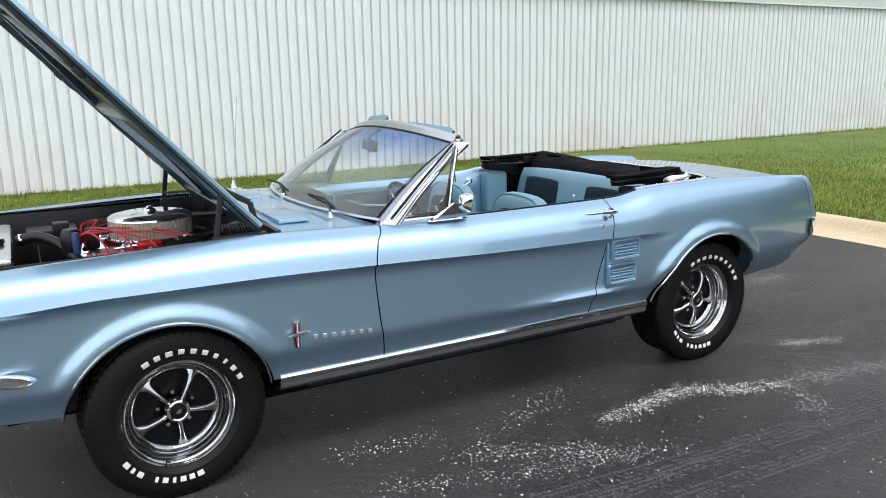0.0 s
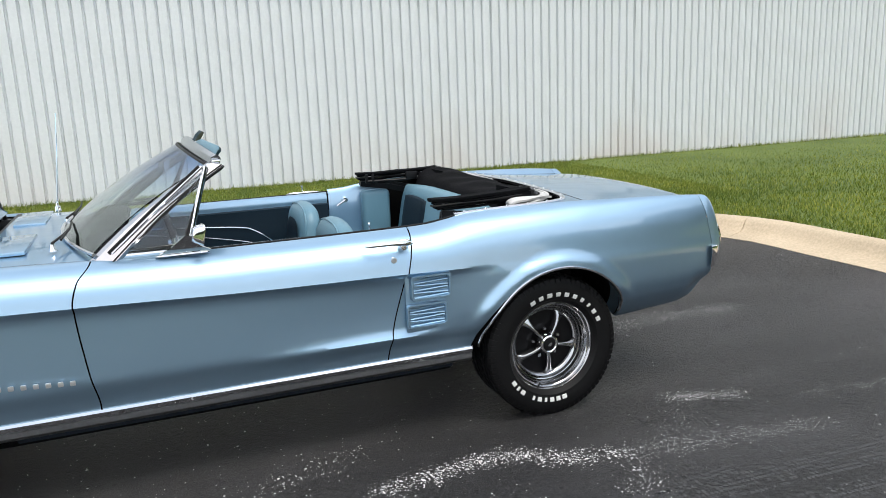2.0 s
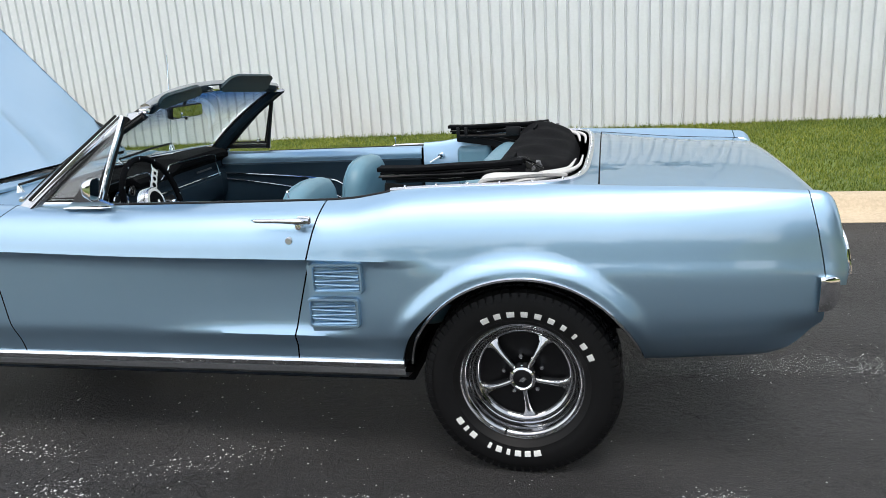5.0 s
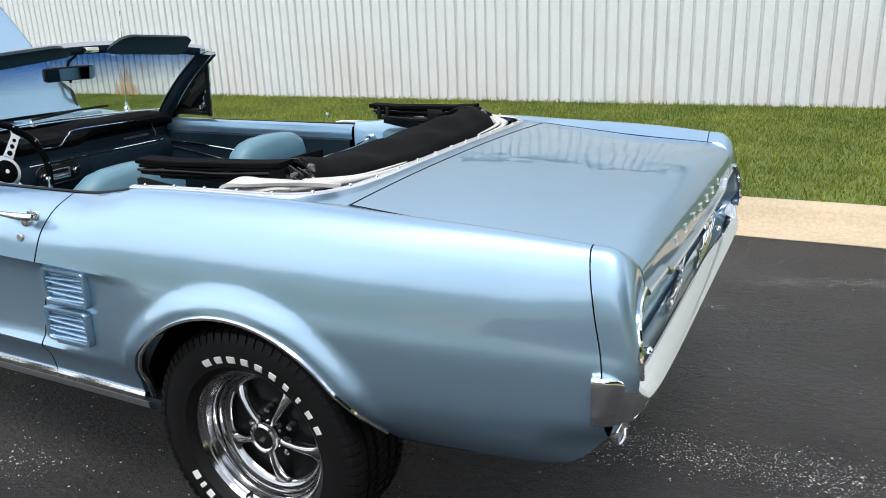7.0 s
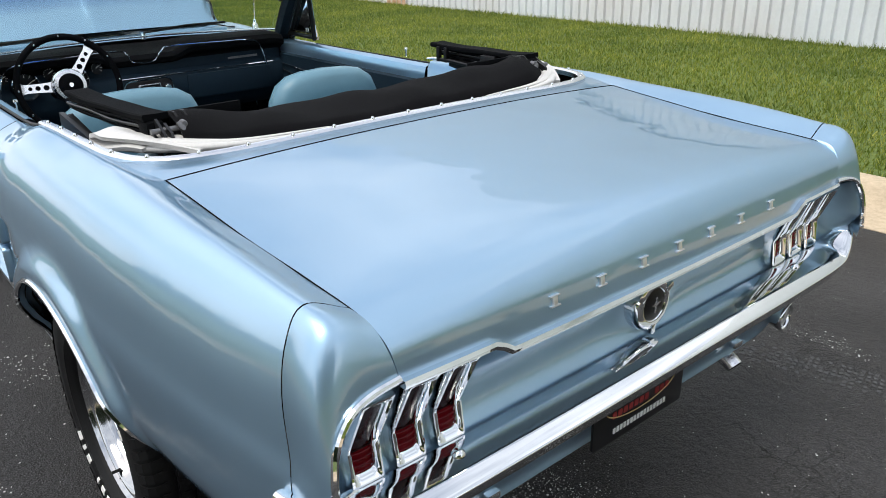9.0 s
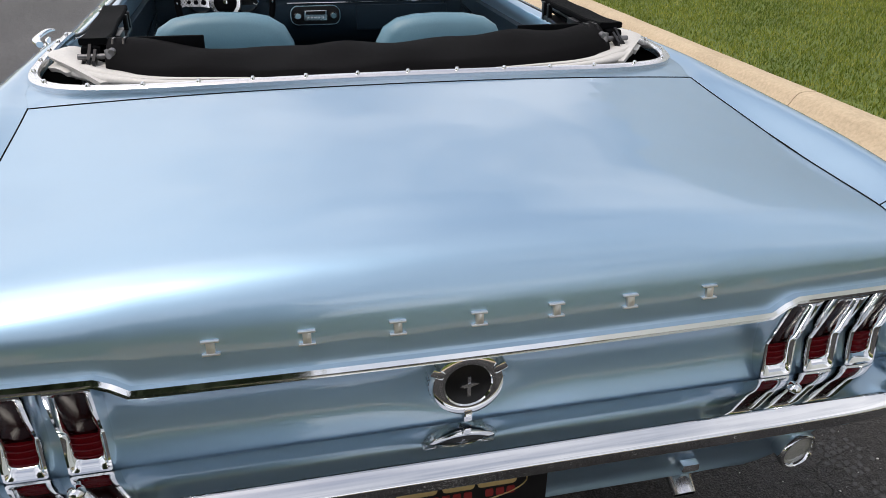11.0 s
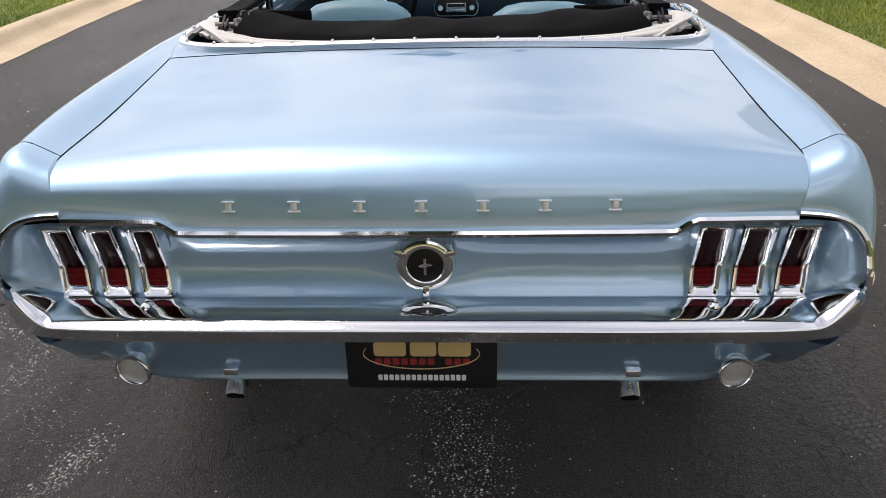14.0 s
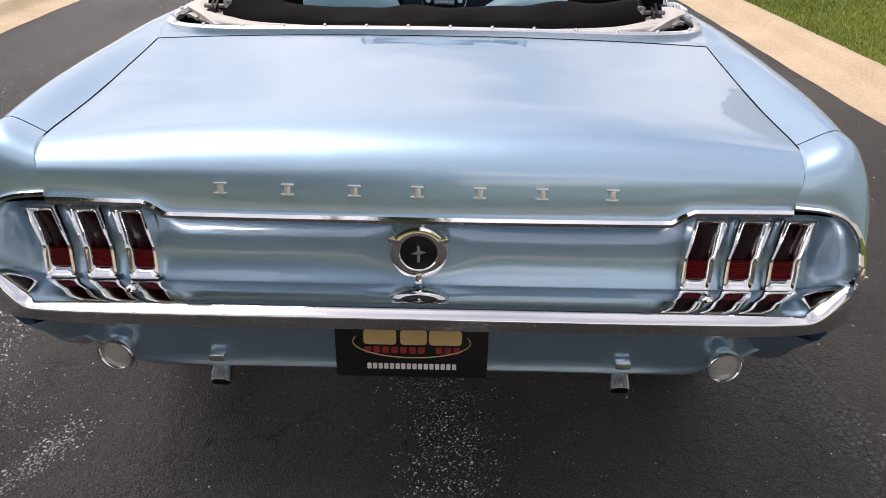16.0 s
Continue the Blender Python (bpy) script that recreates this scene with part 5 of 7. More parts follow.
# Bright frame: header, pillars and base, with a black seal inside.
head = [ws_top(u * 0.95) + Vector((0.014, 0, 0.006)) for u in US]
tube("windshield_header", head, 0.02, pillar_metal, shield, "bright metal windshield header", profile=[(-0.006, -0.010), (0.012, -0.014), (0.028, -0.012), (0.040, 0.000), (0.044, 0.010), (0.038, 0.022), (0.026, 0.028), (0.006, 0.020)][::-1])
tube("header_lining", head[1:-1], 0.02, vinyl_dark, shield, "navy lining behind the header", profile=[(0.004, -0.020), (0.034, -0.020), (0.050, -0.006), (0.0515, 0.010), (0.045, 0.012), (0.040, 0.0), (0.028, -0.010), (0.004, -0.012)][::-1])
tube("header_seal", [ws_top(u) + Vector((-0.006, 0, -0.001)) for u in US], 0.007, trim_black, shield)
tube("windshield_base", [ws_low(u) + Vector((-0.008, 0, 0.002)) for u in US], 0.009, steel, shield, flat=0.7)
for s in (-1, 1):
    low, top = ws_low(s), ws_top(s)
    a, b = low + Vector((-0.015, 0, -0.03)), top + Vector((0.006, 0, 0.004))
    line = [a.lerp(b, t) + Vector((-0.016, 0, 0.010)) * math.sin(math.pi * t) for t in np.linspace(0, 1, 12)]
    # Flat bright pillar, facing forward and out, broad at its foot.
    rows = []
    for i, p in enumerate(line):
        k = 1.18 - 0.45 * i / (len(line) - 1)
        rows.append([p + Vector(q) for q in ((-0.004, -s * 0.034, 0.004), (-0.014, -s * 0.010, 0.008), (0.002 * k, s * 0.013 * k, 0.008), (0.060 * k, s * 0.030 * k, -0.002), (0.068 * k, s * 0.024 * k, -0.010), (0.030, -s * 0.006, -0.012), (0.004, -s * 0.032, -0.006))])
    v, f = grid(rows, wrap=True)
    mesh_object("a_pillar", v, f + [tuple(range(7)), tuple(range(len(v) - 7, len(v)))], pillar_metal, shield, "bright metal windshield pillar")
    for at, wide in ((0.90, 0.0028),):
        tube("pillar_groove", [r[2].lerp(r[3], at) + Vector((-0.0005, s * 0.0008, 0.0012)) for r in rows], wide, trim_black, shield, sides=6)
    tube("pillar_seal", [p + Vector((-0.004, -s * 0.034, 0.002)) for p in line], 0.006, trim_black, shield, sides=6)
    rows = []
    for i, p in enumerate(line):
        k = 1.18 - 0.45 * i / (len(line) - 1)
        rows.append([p + Vector(q) for q in ((0.036 * k, s * 0.012, -0.008), (0.044 * k, s * 0.006, -0.012), (0.046 * k, -s * 0.006, -0.020), (0.034, -s * 0.036, -0.016), (0.004, -s * 0.040, -0.004), (0.006, -s * 0.030, -0.010), (0.030, -s * 0.004, -0.014))])
    tube("pillar_weatherstrip", [rows[i][1] + Vector((0.008, s * 0.010, 0.002)) for i in range(len(line))], 0.009, trim_black, shield, sides=8)
    v, f = grid(rows, wrap=True)
    mesh_object("pillar_lining", v, f, vinyl_dark, shield, "navy painted inner pillar")
    box("pillar_corner", (-1.428, s * 0.612 - 0.020, 1.222), (-1.385, s * 0.612 + 0.018, 1.250), pillar_metal, shield, bevel=0.012, segs=4)
    # Vent window: three-sided pane, seal, bright frame and post.
    A0, B0, C0 = Vector((-1.772, s * 0.742, 0.955)), Vector((-1.436, s * 0.655, 1.230)), Vector((-1.535, s * 0.735, 0.952))
    vent = new("vent_window")
    vent.parent = car
    pane = mesh_object("vent_pane", [*(p + Vector((0, 0.002, 0)) for p in (A0, C0, B0)), *(p - Vector((0, 0.002, 0)) for p in (A0, C0, B0))], [(0, 1, 2), (5, 4, 3), (0, 3, 4, 1), (1, 4, 5, 2), (2, 5, 3, 0)], side_glass, vent, smooth=False)
    pane.visible_shadow = False
    tube("vent_seal", [A0 + Vector((0.03, 0, 0.008)), C0 + Vector((-0.004, 0, 0.008)), B0 + Vector((-0.006, 0, -0.03))], 0.009, trim_black, vent, closed=True, up=(0, 1, 0), sides=6)
    tube("vent_post", [C0 + Vector((0.008, s * 0.002, -0.02)), C0.lerp(B0, 0.5) + Vector((0.008, s * 0.002, 0)), B0 + Vector((0.010, 0, 0.012))], 0.009, chrome, vent, up=(0, 1, 0), sides=8)
    tube("vent_post_seal", [C0 + Vector((0.010, -s * 0.010, -0.02)), C0.lerp(B0, 0.5) + Vector((0.010, -s * 0.010, 0)), B0 + Vector((0.012, -s * 0.011, 0.008))], 0.011, trim_black, vent, up=(0, 1, 0), sides=8)
    tube("vent_sill_seal", [A0 + Vector((-0.02, -s * 0.010, -0.010)), C0 + Vector((0.02, -s * 0.010, -0.010))], 0.011, trim_black, vent)
    tube("vent_rail", [A0 + Vector((-0.02, s * 0.004, 0)), A0.lerp(B0, 0.5) + Vector((-0.014, s * 0.004, 0.008)), B0 + Vector((-0.004, s * 0.002, 0.012))], 0.007, chrome, vent, up=(0, 1, 0))
    tube("vent_rail_seal", [A0 + Vector((-0.032, s * 0.008, 0.004)), A0.lerp(B0, 0.5) + Vector((-0.026, s * 0.008, 0.012)), B0 + Vector((-0.014, s * 0.006, 0.014))], 0.006, trim_black, vent, up=(0, 1, 0), sides=6)
    tube("vent_sill", [A0 + Vector((-0.02, s * 0.002, -0.012)), C0 + Vector((0.02, s * 0.002, -0.012))], 0.010, steel, vent)
    lathe("vent_latch", [(0, 0.02), (0.008, 0.018), (0.009, 0)], chrome, vent, at=(-1.57, s * 0.715, 0.965), axis="z", seg=12)

# Cowl between hood and windshield, with raised vent pads.
rows = []
for t in np.linspace(0, 1, 9):
    row = []
    for u in np.linspace(-1, 1, 41):
        back = ws_low(u)
        x = -2.265 + (back.x - 0.005 + 2.265) * t
        half = -inner_y(x) - 0.001
        edge_z = crest_z(x) - 0.006
        row.append((x, half * u, edge_z + (0.012 + 0.012 * t) * (1 - u**4)))
    rows.append(row)
sheet("cowl_panel", rows, paint, car)
for y0, y1 in ((-0.56, -0.16), (0.16, 0.56)):
    box("cowl_pad", (-2.235, y0, 0.950), (-2.10, y1, 0.966), paint, car, bevel=0.006)
for y in (-0.56, 0.10):
    wiper = new("wiper")
    wiper.parent = car
    lathe("wiper_pivot", [(0, 0.028), (0.008, 0.027), (0.011, 0.012), (0.016, 0.0)], chrome, wiper, at=(-2.005, y, 0.955), axis="z", seg=20)
    tube("wiper_arm", [(-2.005, y, 0.985), (-1.975, y + 0.11, 0.995), (-1.955, y + 0.21, 1.006)], 0.005, trim_black, wiper)
    tube("wiper_blade", [(-1.975, y + 0.02, 0.992), (-1.955, y + 0.20, 1.006), (-1.962, y + 0.39, 1.004)], 0.004, trim_black, wiper, flat=1.4)
antenna = new("antenna")
antenna.parent = car
lathe("antenna_base", [(0, 0.05), (0.006, 0.05), (0.008, 0.03), (0.014, 0.025), (0.017, 0.0)], chrome, antenna, at=(-2.098, 0.715, 0.94), axis="z", seg=16)
tube("antenna_mast", [(-2.098, 0.715, 0.98), (-2.07, 0.718, 1.2), (-2.045, 0.722, 1.45)], 0.0022, chrome, antenna, sides=6)

# Sun visors folded up over the header, and the inside mirror.
for s in (-1, 1):
    rows = []
    for t0 in np.linspace(0, 1, 9):
        row = []
        for u in np.linspace(0, 1, 25):
            low = (-1.432 + 0.052 * u, 0.070 + (0.395 if s > 0 else 0.44) * u, 1.276 - 0.030 * u)
            high = (-1.380 + 0.040 * u, 0.160 + 0.330 * u, 1.345 - 0.022 * u) if s > 0 else (-1.396 + 0.052 * u, 0.140 + 0.365 * u, 1.320 - 0.018 * u)
            round_off = max(0.0, (u - 0.86) / 0.14, (0.12 - u) / 0.12)
            t = 0.5 + (t0 - 0.5) * (1 - 0.42 * round_off**2.5)
            cup = 0.004 * math.sin(math.pi * t)
            row.append((low[0] + (high[0] - low[0]) * t - cup, s * (low[1] + (high[1] - low[1]) * t), low[2] + (high[2] - low[2]) * t + cup))
        rows.append(row)
    if s < 0:
        rows = rows[::-1]
    sheet("sun_visor", rows, visor_blue, shield, "slate blue vinyl sun visor folded up", thick=0.010, angle=60)
    sheet("visor_face", [[(p[0] - 0.0018, p[1], p[2] + 0.0016) for p in row] for row in rows], vinyl, shield, "light blue visor face")
box("header_latch", (-1.43, -0.03, 1.283), (-1.395, 0.03, 1.305), chrome, shield, bevel=0.005)
for s in (-1, 1):
    box("top_latch", (-1.395, s * 0.59 - 0.014, 1.244), (-1.362, s * 0.59 + 0.014, 1.262), chrome, shield, bevel=0.006)
inside = new("inside_mirror")
inside.parent = car
prism("mirror_shell", rounded(0.215, 0.056, 0.012), 0.022, black_paint, inside, m=pose(-1.562, 0.0, 1.202, 97, 0, 82), bevel=0.004)
prism("mirror_pane", rounded(0.205, 0.047, 0.009), 0.003, mirror_glass, inside, m=pose(-1.5498, 0.0017, 1.2002, 97, 0, 82))
tube("mirror_stalk", [(-1.575, 0, 1.21), (-1.55, 0, 1.25), (-1.50, 0, 1.275)], 0.006, black_paint, inside)
lathe("mirror_tab", [(0, -0.012), (0.006, -0.010), (0.007, 0)], black_paint, inside, at=(-1.562, 0, 1.174), axis="z", seg=10)

# ---- open hood and engine bay ----
HOOD_A = radians(47.5)
hd, hn = Vector((-math.cos(HOOD_A), 0, math.sin(HOOD_A))), Vector((math.sin(HOOD_A), 0, math.cos(HOOD_A)))
hinge = Vector((-2.318, 0, 0.966))


def hood_point(l, y, h):
    return hinge + hd * l + Vector((0, y, 0)) + hn * h


hood = new("hood")
hood.parent = car
rows = []
for l in np.linspace(0, 1.29, 24):
    half = 0.612 - 0.02 * l
    fall = -0.03 * max(0.0, (l - 1.1) / 0.19) ** 2
    row = []
    for u in np.linspace(-1, 1, 49):
        y = half * u
        ridge = 0.012 * math.exp(-abs(y) / 0.05) * min(1, l / 0.1)
        row.append(hood_point(l, y, 0.010 * (1 - u * u) + ridge + fall))
    rows.append(row)
sheet("hood_skin", rows, paint, hood, "light blue outer hood skin with a centre ridge", thick=0.003, side=-1)
for s in (-1, 1):
    rows = []
    for l in np.linspace(0.0, 1.285, 20):
        half = 0.611 - 0.02 * l
        rows.append([hood_point(l, s * y, h) for y, h in ((half, -0.001), (half - 0.001, -0.022), (half - 0.012, -0.026), (half - 0.02, -0.040), (half - 0.085, -0.046), (half - 0.10, -0.02), (half - 0.105, -0.006))])
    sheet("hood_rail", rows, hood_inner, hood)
    rows = [[hood_point(l, s * (0.6135 - 0.02 * l - d), h) for d, h in ((0.003, 0.003), (0.0, 0.0), (0.0, -0.012), (0.003, -0.015))] for l in np.linspace(0.0, 1.288, 24)]
    sheet("hood_edge", rows if s < 0 else rows[::-1], paint, hood)
for l0, l1 in ((0.0, 0.10), (0.60, 0.68), (1.17, 1.285)):
    rows = [[hood_point(l, y, h) for y in np.linspace(-0.51, 0.51, 9)] for l, h in ((l0, -0.006), (l0 + 0.012, -0.04), (l1 - 0.012, -0.04), (l1, -0.006))]
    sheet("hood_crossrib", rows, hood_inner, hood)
for s in (-1, 1):
    for a, b in (((0.08, 0.05), (0.62, 0.46)), ((0.66, 0.46), (1.18, 0.06))):
        rows = []
        for t in np.linspace(0, 1, 9):
            l, y = a[0] + (b[0] - a[0]) * t, a[1] + (b[1] - a[1]) * t
            rows.append([hood_point(l + o, s * y, h) for o, h in ((-0.045, -0.006), (-0.03, -0.036), (0.03, -0.036), (0.045, -0.006))])
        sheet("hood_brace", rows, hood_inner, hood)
rows = [[hood_point(l, y, -0.007) for y in np.linspace(-0.52, 0.52, 7)] for l in np.linspace(0.02, 1.27, 9)]
sheet("hood_liner", rows, engine_black, hood, "dark underside of the hood")
for s in (-1, 1):
    # Pressed openings along the inner rails.
    for l, long in ((0.30, 0.10), (0.52, 0.07), (0.86, 0.16), (1.08, 0.08)):
        rows = [[hood_point(l + long * (0.5 * math.cos(a)), s * (0.555 + 0.022 * math.sin(a) * k), -0.0478) for a in np.linspace(0, 2 * math.pi, 17)] for k in (0.02, 1.0)]
        sheet("rail_opening", rows, engine_black, hood)
    tube("hood_bumper_seal", [hood_point(l, s * 0.600, -0.024) for l in np.linspace(0.05, 1.25, 8)], 0.005, trim_black, hood, sides=6)
for s in (-1, 1):
    for l, w, t in ((0.80, 0.030, 0.020), (0.86, 0.022, 0.028), (0.905, 0.016, 0.016)):
        c = hood_point(l, s * 0.575, -0.036)
        box("hood_bracket", (-w, -0.016, -t / 2), (w, 0.016, t / 2), engine_black, hood, bevel=0.004, m=Matrix.Translation(c) @ Matrix.Rotation(HOOD_A, 4, "Y"))
for s in (-1, 1):
    hg = new("hood_hinge")
    hg.parent = car
    y = s * 0.60
    bars = [((-2.50, 0.93), (-2.47, 1.12)), ((-2.33, 0.93), (-2.36, 1.06)), ((-2.47, 1.12), (-2.36, 1.06))]
    for (xa, za), (xb, zb) in bars:
        tube("hinge_arm", [(xa, y, za), (xb, y, zb)], 0.012, engine_black, hg, up=(0, 1, 0), flat=0.5)
    coil = [(-2.50 + 0.16 * t, y - s * 0.03 + 0.018 * math.cos(t * 2 * math.pi * 13), 0.955 + 0.018 * math.sin(t * 2 * math.pi * 13)) for t in np.linspace(0, 1, 160)]
    tube("hinge_spring", coil, 0.0045, engine_black, hg, sides=5)
    box("hinge_foot", (-2.52, y - 0.02, 0.86), (-2.30, y + 0.02, 0.935), engine_black, hg, bevel=0.006)

bay = [((-3.30, -2.27), -0.665), ((-3.30, -2.27), 0.665)]
for (x0, x1), y in bay:
    box("bay_apron", (x0, y - 0.012, 0.36), (x1, y + 0.012, 0.912), engine_black, car, bevel=0.004)
    s = math.copysign(1, y)
    box("shock_tower", (-2.90, min(y, y - s * 0.16), 0.45), (-2.60, max(y, y - s * 0.16), 0.86), engine_black, car, bevel=0.03)
    tube("fender_seal", [(x0, y - s * 0.003, 0.918), (-2.8, y - s * 0.003, 0.922), (x1, y - s * 0.003, 0.928)], 0.006, trim_black, car)
box("firewall", (-2.285, -0.68, 0.34), (-2.262, 0.68, 0.948), engine_black, car, bevel=0.004)
box("bay_floor", (-3.3, -0.65, 0.34), (-2.28, 0.65, 0.37), dark, car)
rad = new("radiator")
rad.parent = car
box("radiator_core", (-3.31, -0.40, 0.45), (-3.24, 0.40, 0.84), engine_black, rad, bevel=0.008)
box("radiator_tank", (-3.325, -0.42, 0.84), (-3.215, 0.42, 0.905), steel, rad, "bright metal radiator tank", bevel=0.02)
lathe("radiator_cap", [(0, 0.03), (0.03, 0.028), (0.034, 0.012), (0.028, 0.0)], chrome, rad, at=(-3.27, -0.12, 0.905), axis="z", seg=28)
for i in range(9):
    box("radiator_fin", (-3.236, -0.38 + 0.09 * i, 0.47), (-3.228, -0.36 + 0.09 * i, 0.83), engine_black, rad)
engine = new("engine")
engine.parent = car
box("engine_block", (-3.02, -0.26, 0.42), (-2.42, 0.26, 0.74), engine_black, engine, bevel=0.03)
box("intake_manifold", (-2.92, -0.13, 0.74), (-2.48, 0.13, 0.80), engine_grey, engine, bevel=0.02)
box("carburettor", (-2.76, -0.08, 0.80), (-2.56, 0.08, 0.855), steel, engine, bevel=0.012)
for s in (-1, 1):
    bm = bmesh.new()
    bmesh.ops.create_cube(bm, size=1.0)
    for v in bm.verts:
        v.co = Vector((-2.71 + v.co.x * 0.52, s * 0.25 + v.co.y * (0.15 if v.co.z < 0 else 0.11), 0.80 + v.co.z * 0.09))
    bmesh.ops.bevel(bm, geom=bm.edges[:], offset=0.018, segments=3, affect="EDGES")
    part("valve_cover", bm, chrome if s > 0 else red_paint, engine, "glossy red valve cover" if s < 0 else "chrome valve cover")
lathe("filter_element", [(0.172, 0.862)] + [(0.172 + 0.005 * (i % 2), 0.866 + 0.078 * i / 40) for i in range(41)] + [(0.172, 0.948)], paper, engine, "pleated cream air filter element", at=(-2.66, 0, 0), axis="z", seg=72, angle=20)
for i in range(72):
    a = 2 * math.pi * i / 72
    tube("filter_wire", [(-2.66 + 0.1785 * math.cos(a), 0.1785 * math.sin(a), 0.866), (-2.66 + 0.1785 * math.cos(a + 0.05), 0.1785 * math.sin(a + 0.05), 0.945)], 0.0009, steel, engine, sides=4)
lathe("air_cleaner_lid", [(0, 0.972), (0.03, 0.972), (0.06, 0.966), (0.12, 0.968), (0.160, 0.962), (0.178, 0.952), (0.181, 0.944), (0.178, 0.942)], chrome, engine, "chrome round air cleaner lid", at=(-2.66, 0, 0), axis="z", seg=64)
lathe("air_cleaner_base", [(0.178, 0.868), (0.181, 0.862), (0.176, 0.854), (0.09, 0.848), (0, 0.848)], chrome, engine, at=(-2.66, 0, 0), axis="z", seg=64)
lathe("wing_nut", [(0, 0.992), (0.010, 0.992), (0.014, 0.985), (0.026, 0.980), (0.030, 0.970)], chrome, engine, at=(-2.66, 0, 0), axis="z", seg=24)
rng = random.Random(4)
for i in range(8):
    s = -1 if i < 5 else 1
    x = -2.93 + 0.09 * (i % 5)
    tube("spark_lead", spline([(-2.96 + 0.02 * rng.random(), -0.02, 0.86), (-2.94 + 0.1 * rng.random(), s * 0.1, 0.905 + 0.03 * rng.random()), (x + 0.05, s * 0.24, 0.875 + 0.02 * rng.random()), (x + 0.07, s * 0.34, 0.74)], 7), 0.0042, red_paint, engine, "red spark plug lead", sides=6)
for i in range(4):
    tube("plug_boot", [(-2.93 + 0.11 * i, -0.30, 0.86), (-2.92 + 0.11 * i, -0.33, 0.83), (-2.92 + 0.11 * i, -0.35, 0.79)], 0.012, engine_grey, engine, sides=8)
lathe("oil_filler_cap", [(0, 0.885), (0.02, 0.884), (0.026, 0.875), (0.026, 0.84)], chrome, engine, at=(-2.52, -0.25, 0), axis="z", seg=24)
lathe("blue_vacuum_cap", [(0, 0.93), (0.012, 0.928), (0.016, 0.915), (0.016, 0.84)], engine_blue, engine, at=(-2.98, -0.14, 0), axis="z", seg=16)
lathe("distributor", [(0, 0.92), (0.03, 0.918), (0.042, 0.90), (0.045, 0.86), (0.03, 0.80), (0.028, 0.74)], engine_black, engine, at=(-2.99, 0.02, 0), axis="z", seg=24)
tube("radiator_hose", spline([(-3.20, 0.18, 0.86), (-3.12, 0.16, 0.875), (-3.04, 0.08, 0.85), (-2.99, 0.0, 0.80), (-2.95, -0.02, 0.76)], 7), 0.024, engine_black, engine, "black rubber radiator hose", sides=10)
tube("heater_hose", spline([(-2.93, 0.14, 0.80), (-2.85, 0.32, 0.86), (-2.6, 0.36, 0.86), (-2.36, 0.30, 0.80)], 7), 0.012, engine_black, engine, sides=8)
lathe("hose_clamp", [(0.026, -0.008), (0.0275, -0.006), (0.0275, 0.006), (0.026, 0.008)], chrome, engine, at=(-3.185, 0.178, 0.864), axis="x", seg=20)
lathe("fan_hub", [(0, -0.02), (0.05, -0.02), (0.055, 0.02), (0, 0.03)], engine_black, engine, at=(-3.10, 0, 0.66), axis="x", seg=24)
for k in range(5):
    a = 2 * math.pi * k / 5
    prism("fan_blade", [(0.05, -0.02), (0.2, -0.035), (0.21, 0.03), (0.05, 0.02)], 0.004, engine_black, engine, m=pose(-3.12, 0, 0.66, 0, 90, 0) @ pose(0, 0, 0, 0, 0, 72 * k))
lathe("alternator", [(0, -0.07), (0.05, -0.065), (0.062, -0.04), (0.062, 0.04), (0.05, 0.065), (0, 0.07)], engine_grey, engine, at=(-3.02, -0.30, 0.78), axis="x", seg=28)
lathe("alternator_pulley", [(0, -0.015), (0.035, -0.015), (0.028, 0), (0.035, 0.015), (0, 0.015)], engine_black, engine, at=(-3.11, -0.30, 0.78), axis="x", seg=28)
box("ignition_coil", (-2.93, 0.09, 0.80), (-2.87, 0.15, 0.90), engine_black, engine, "black ignition coil", bevel=0.02, segs=3)
box("relay", (-3.05, 0.26, 0.85), (-2.98, 0.33, 0.91), engine_black, engine, bevel=0.008)
lathe("fuel_filter", [(0, -0.05), (0.012, -0.05), (0.018, -0.04), (0.018, 0.04), (0.012, 0.05), (0, 0.05)], red_paint, engine, "red anodised fuel filter", at=(-2.70, -0.19, 0.855), axis="x", seg=20)
tube("fuel_line", spline([(-2.84, -0.19, 0.85), (-2.75, -0.19, 0.855), (-2.62, -0.185, 0.856), (-2.56, -0.12, 0.85), (-2.54, -0.06, 0.84)], 6), 0.006, chrome, engine, sides=6)
box("battery", (-3.16, 0.38, 0.66), (-2.94, 0.56, 0.86), engine_black, car, bevel=0.01)
tube("bay_brace", [(-2.78, -0.50, 0.87), (-2.29, -0.16, 0.90)], 0.016, engine_black, car)
tube("bay_brace", [(-2.78, 0.50, 0.87), (-2.29, 0.16, 0.90)], 0.016, engine_black, car)
box("brake_booster", (-2.42, -0.50, 0.72), (-2.29, -0.34, 0.88), engine_black, car, bevel=0.03)

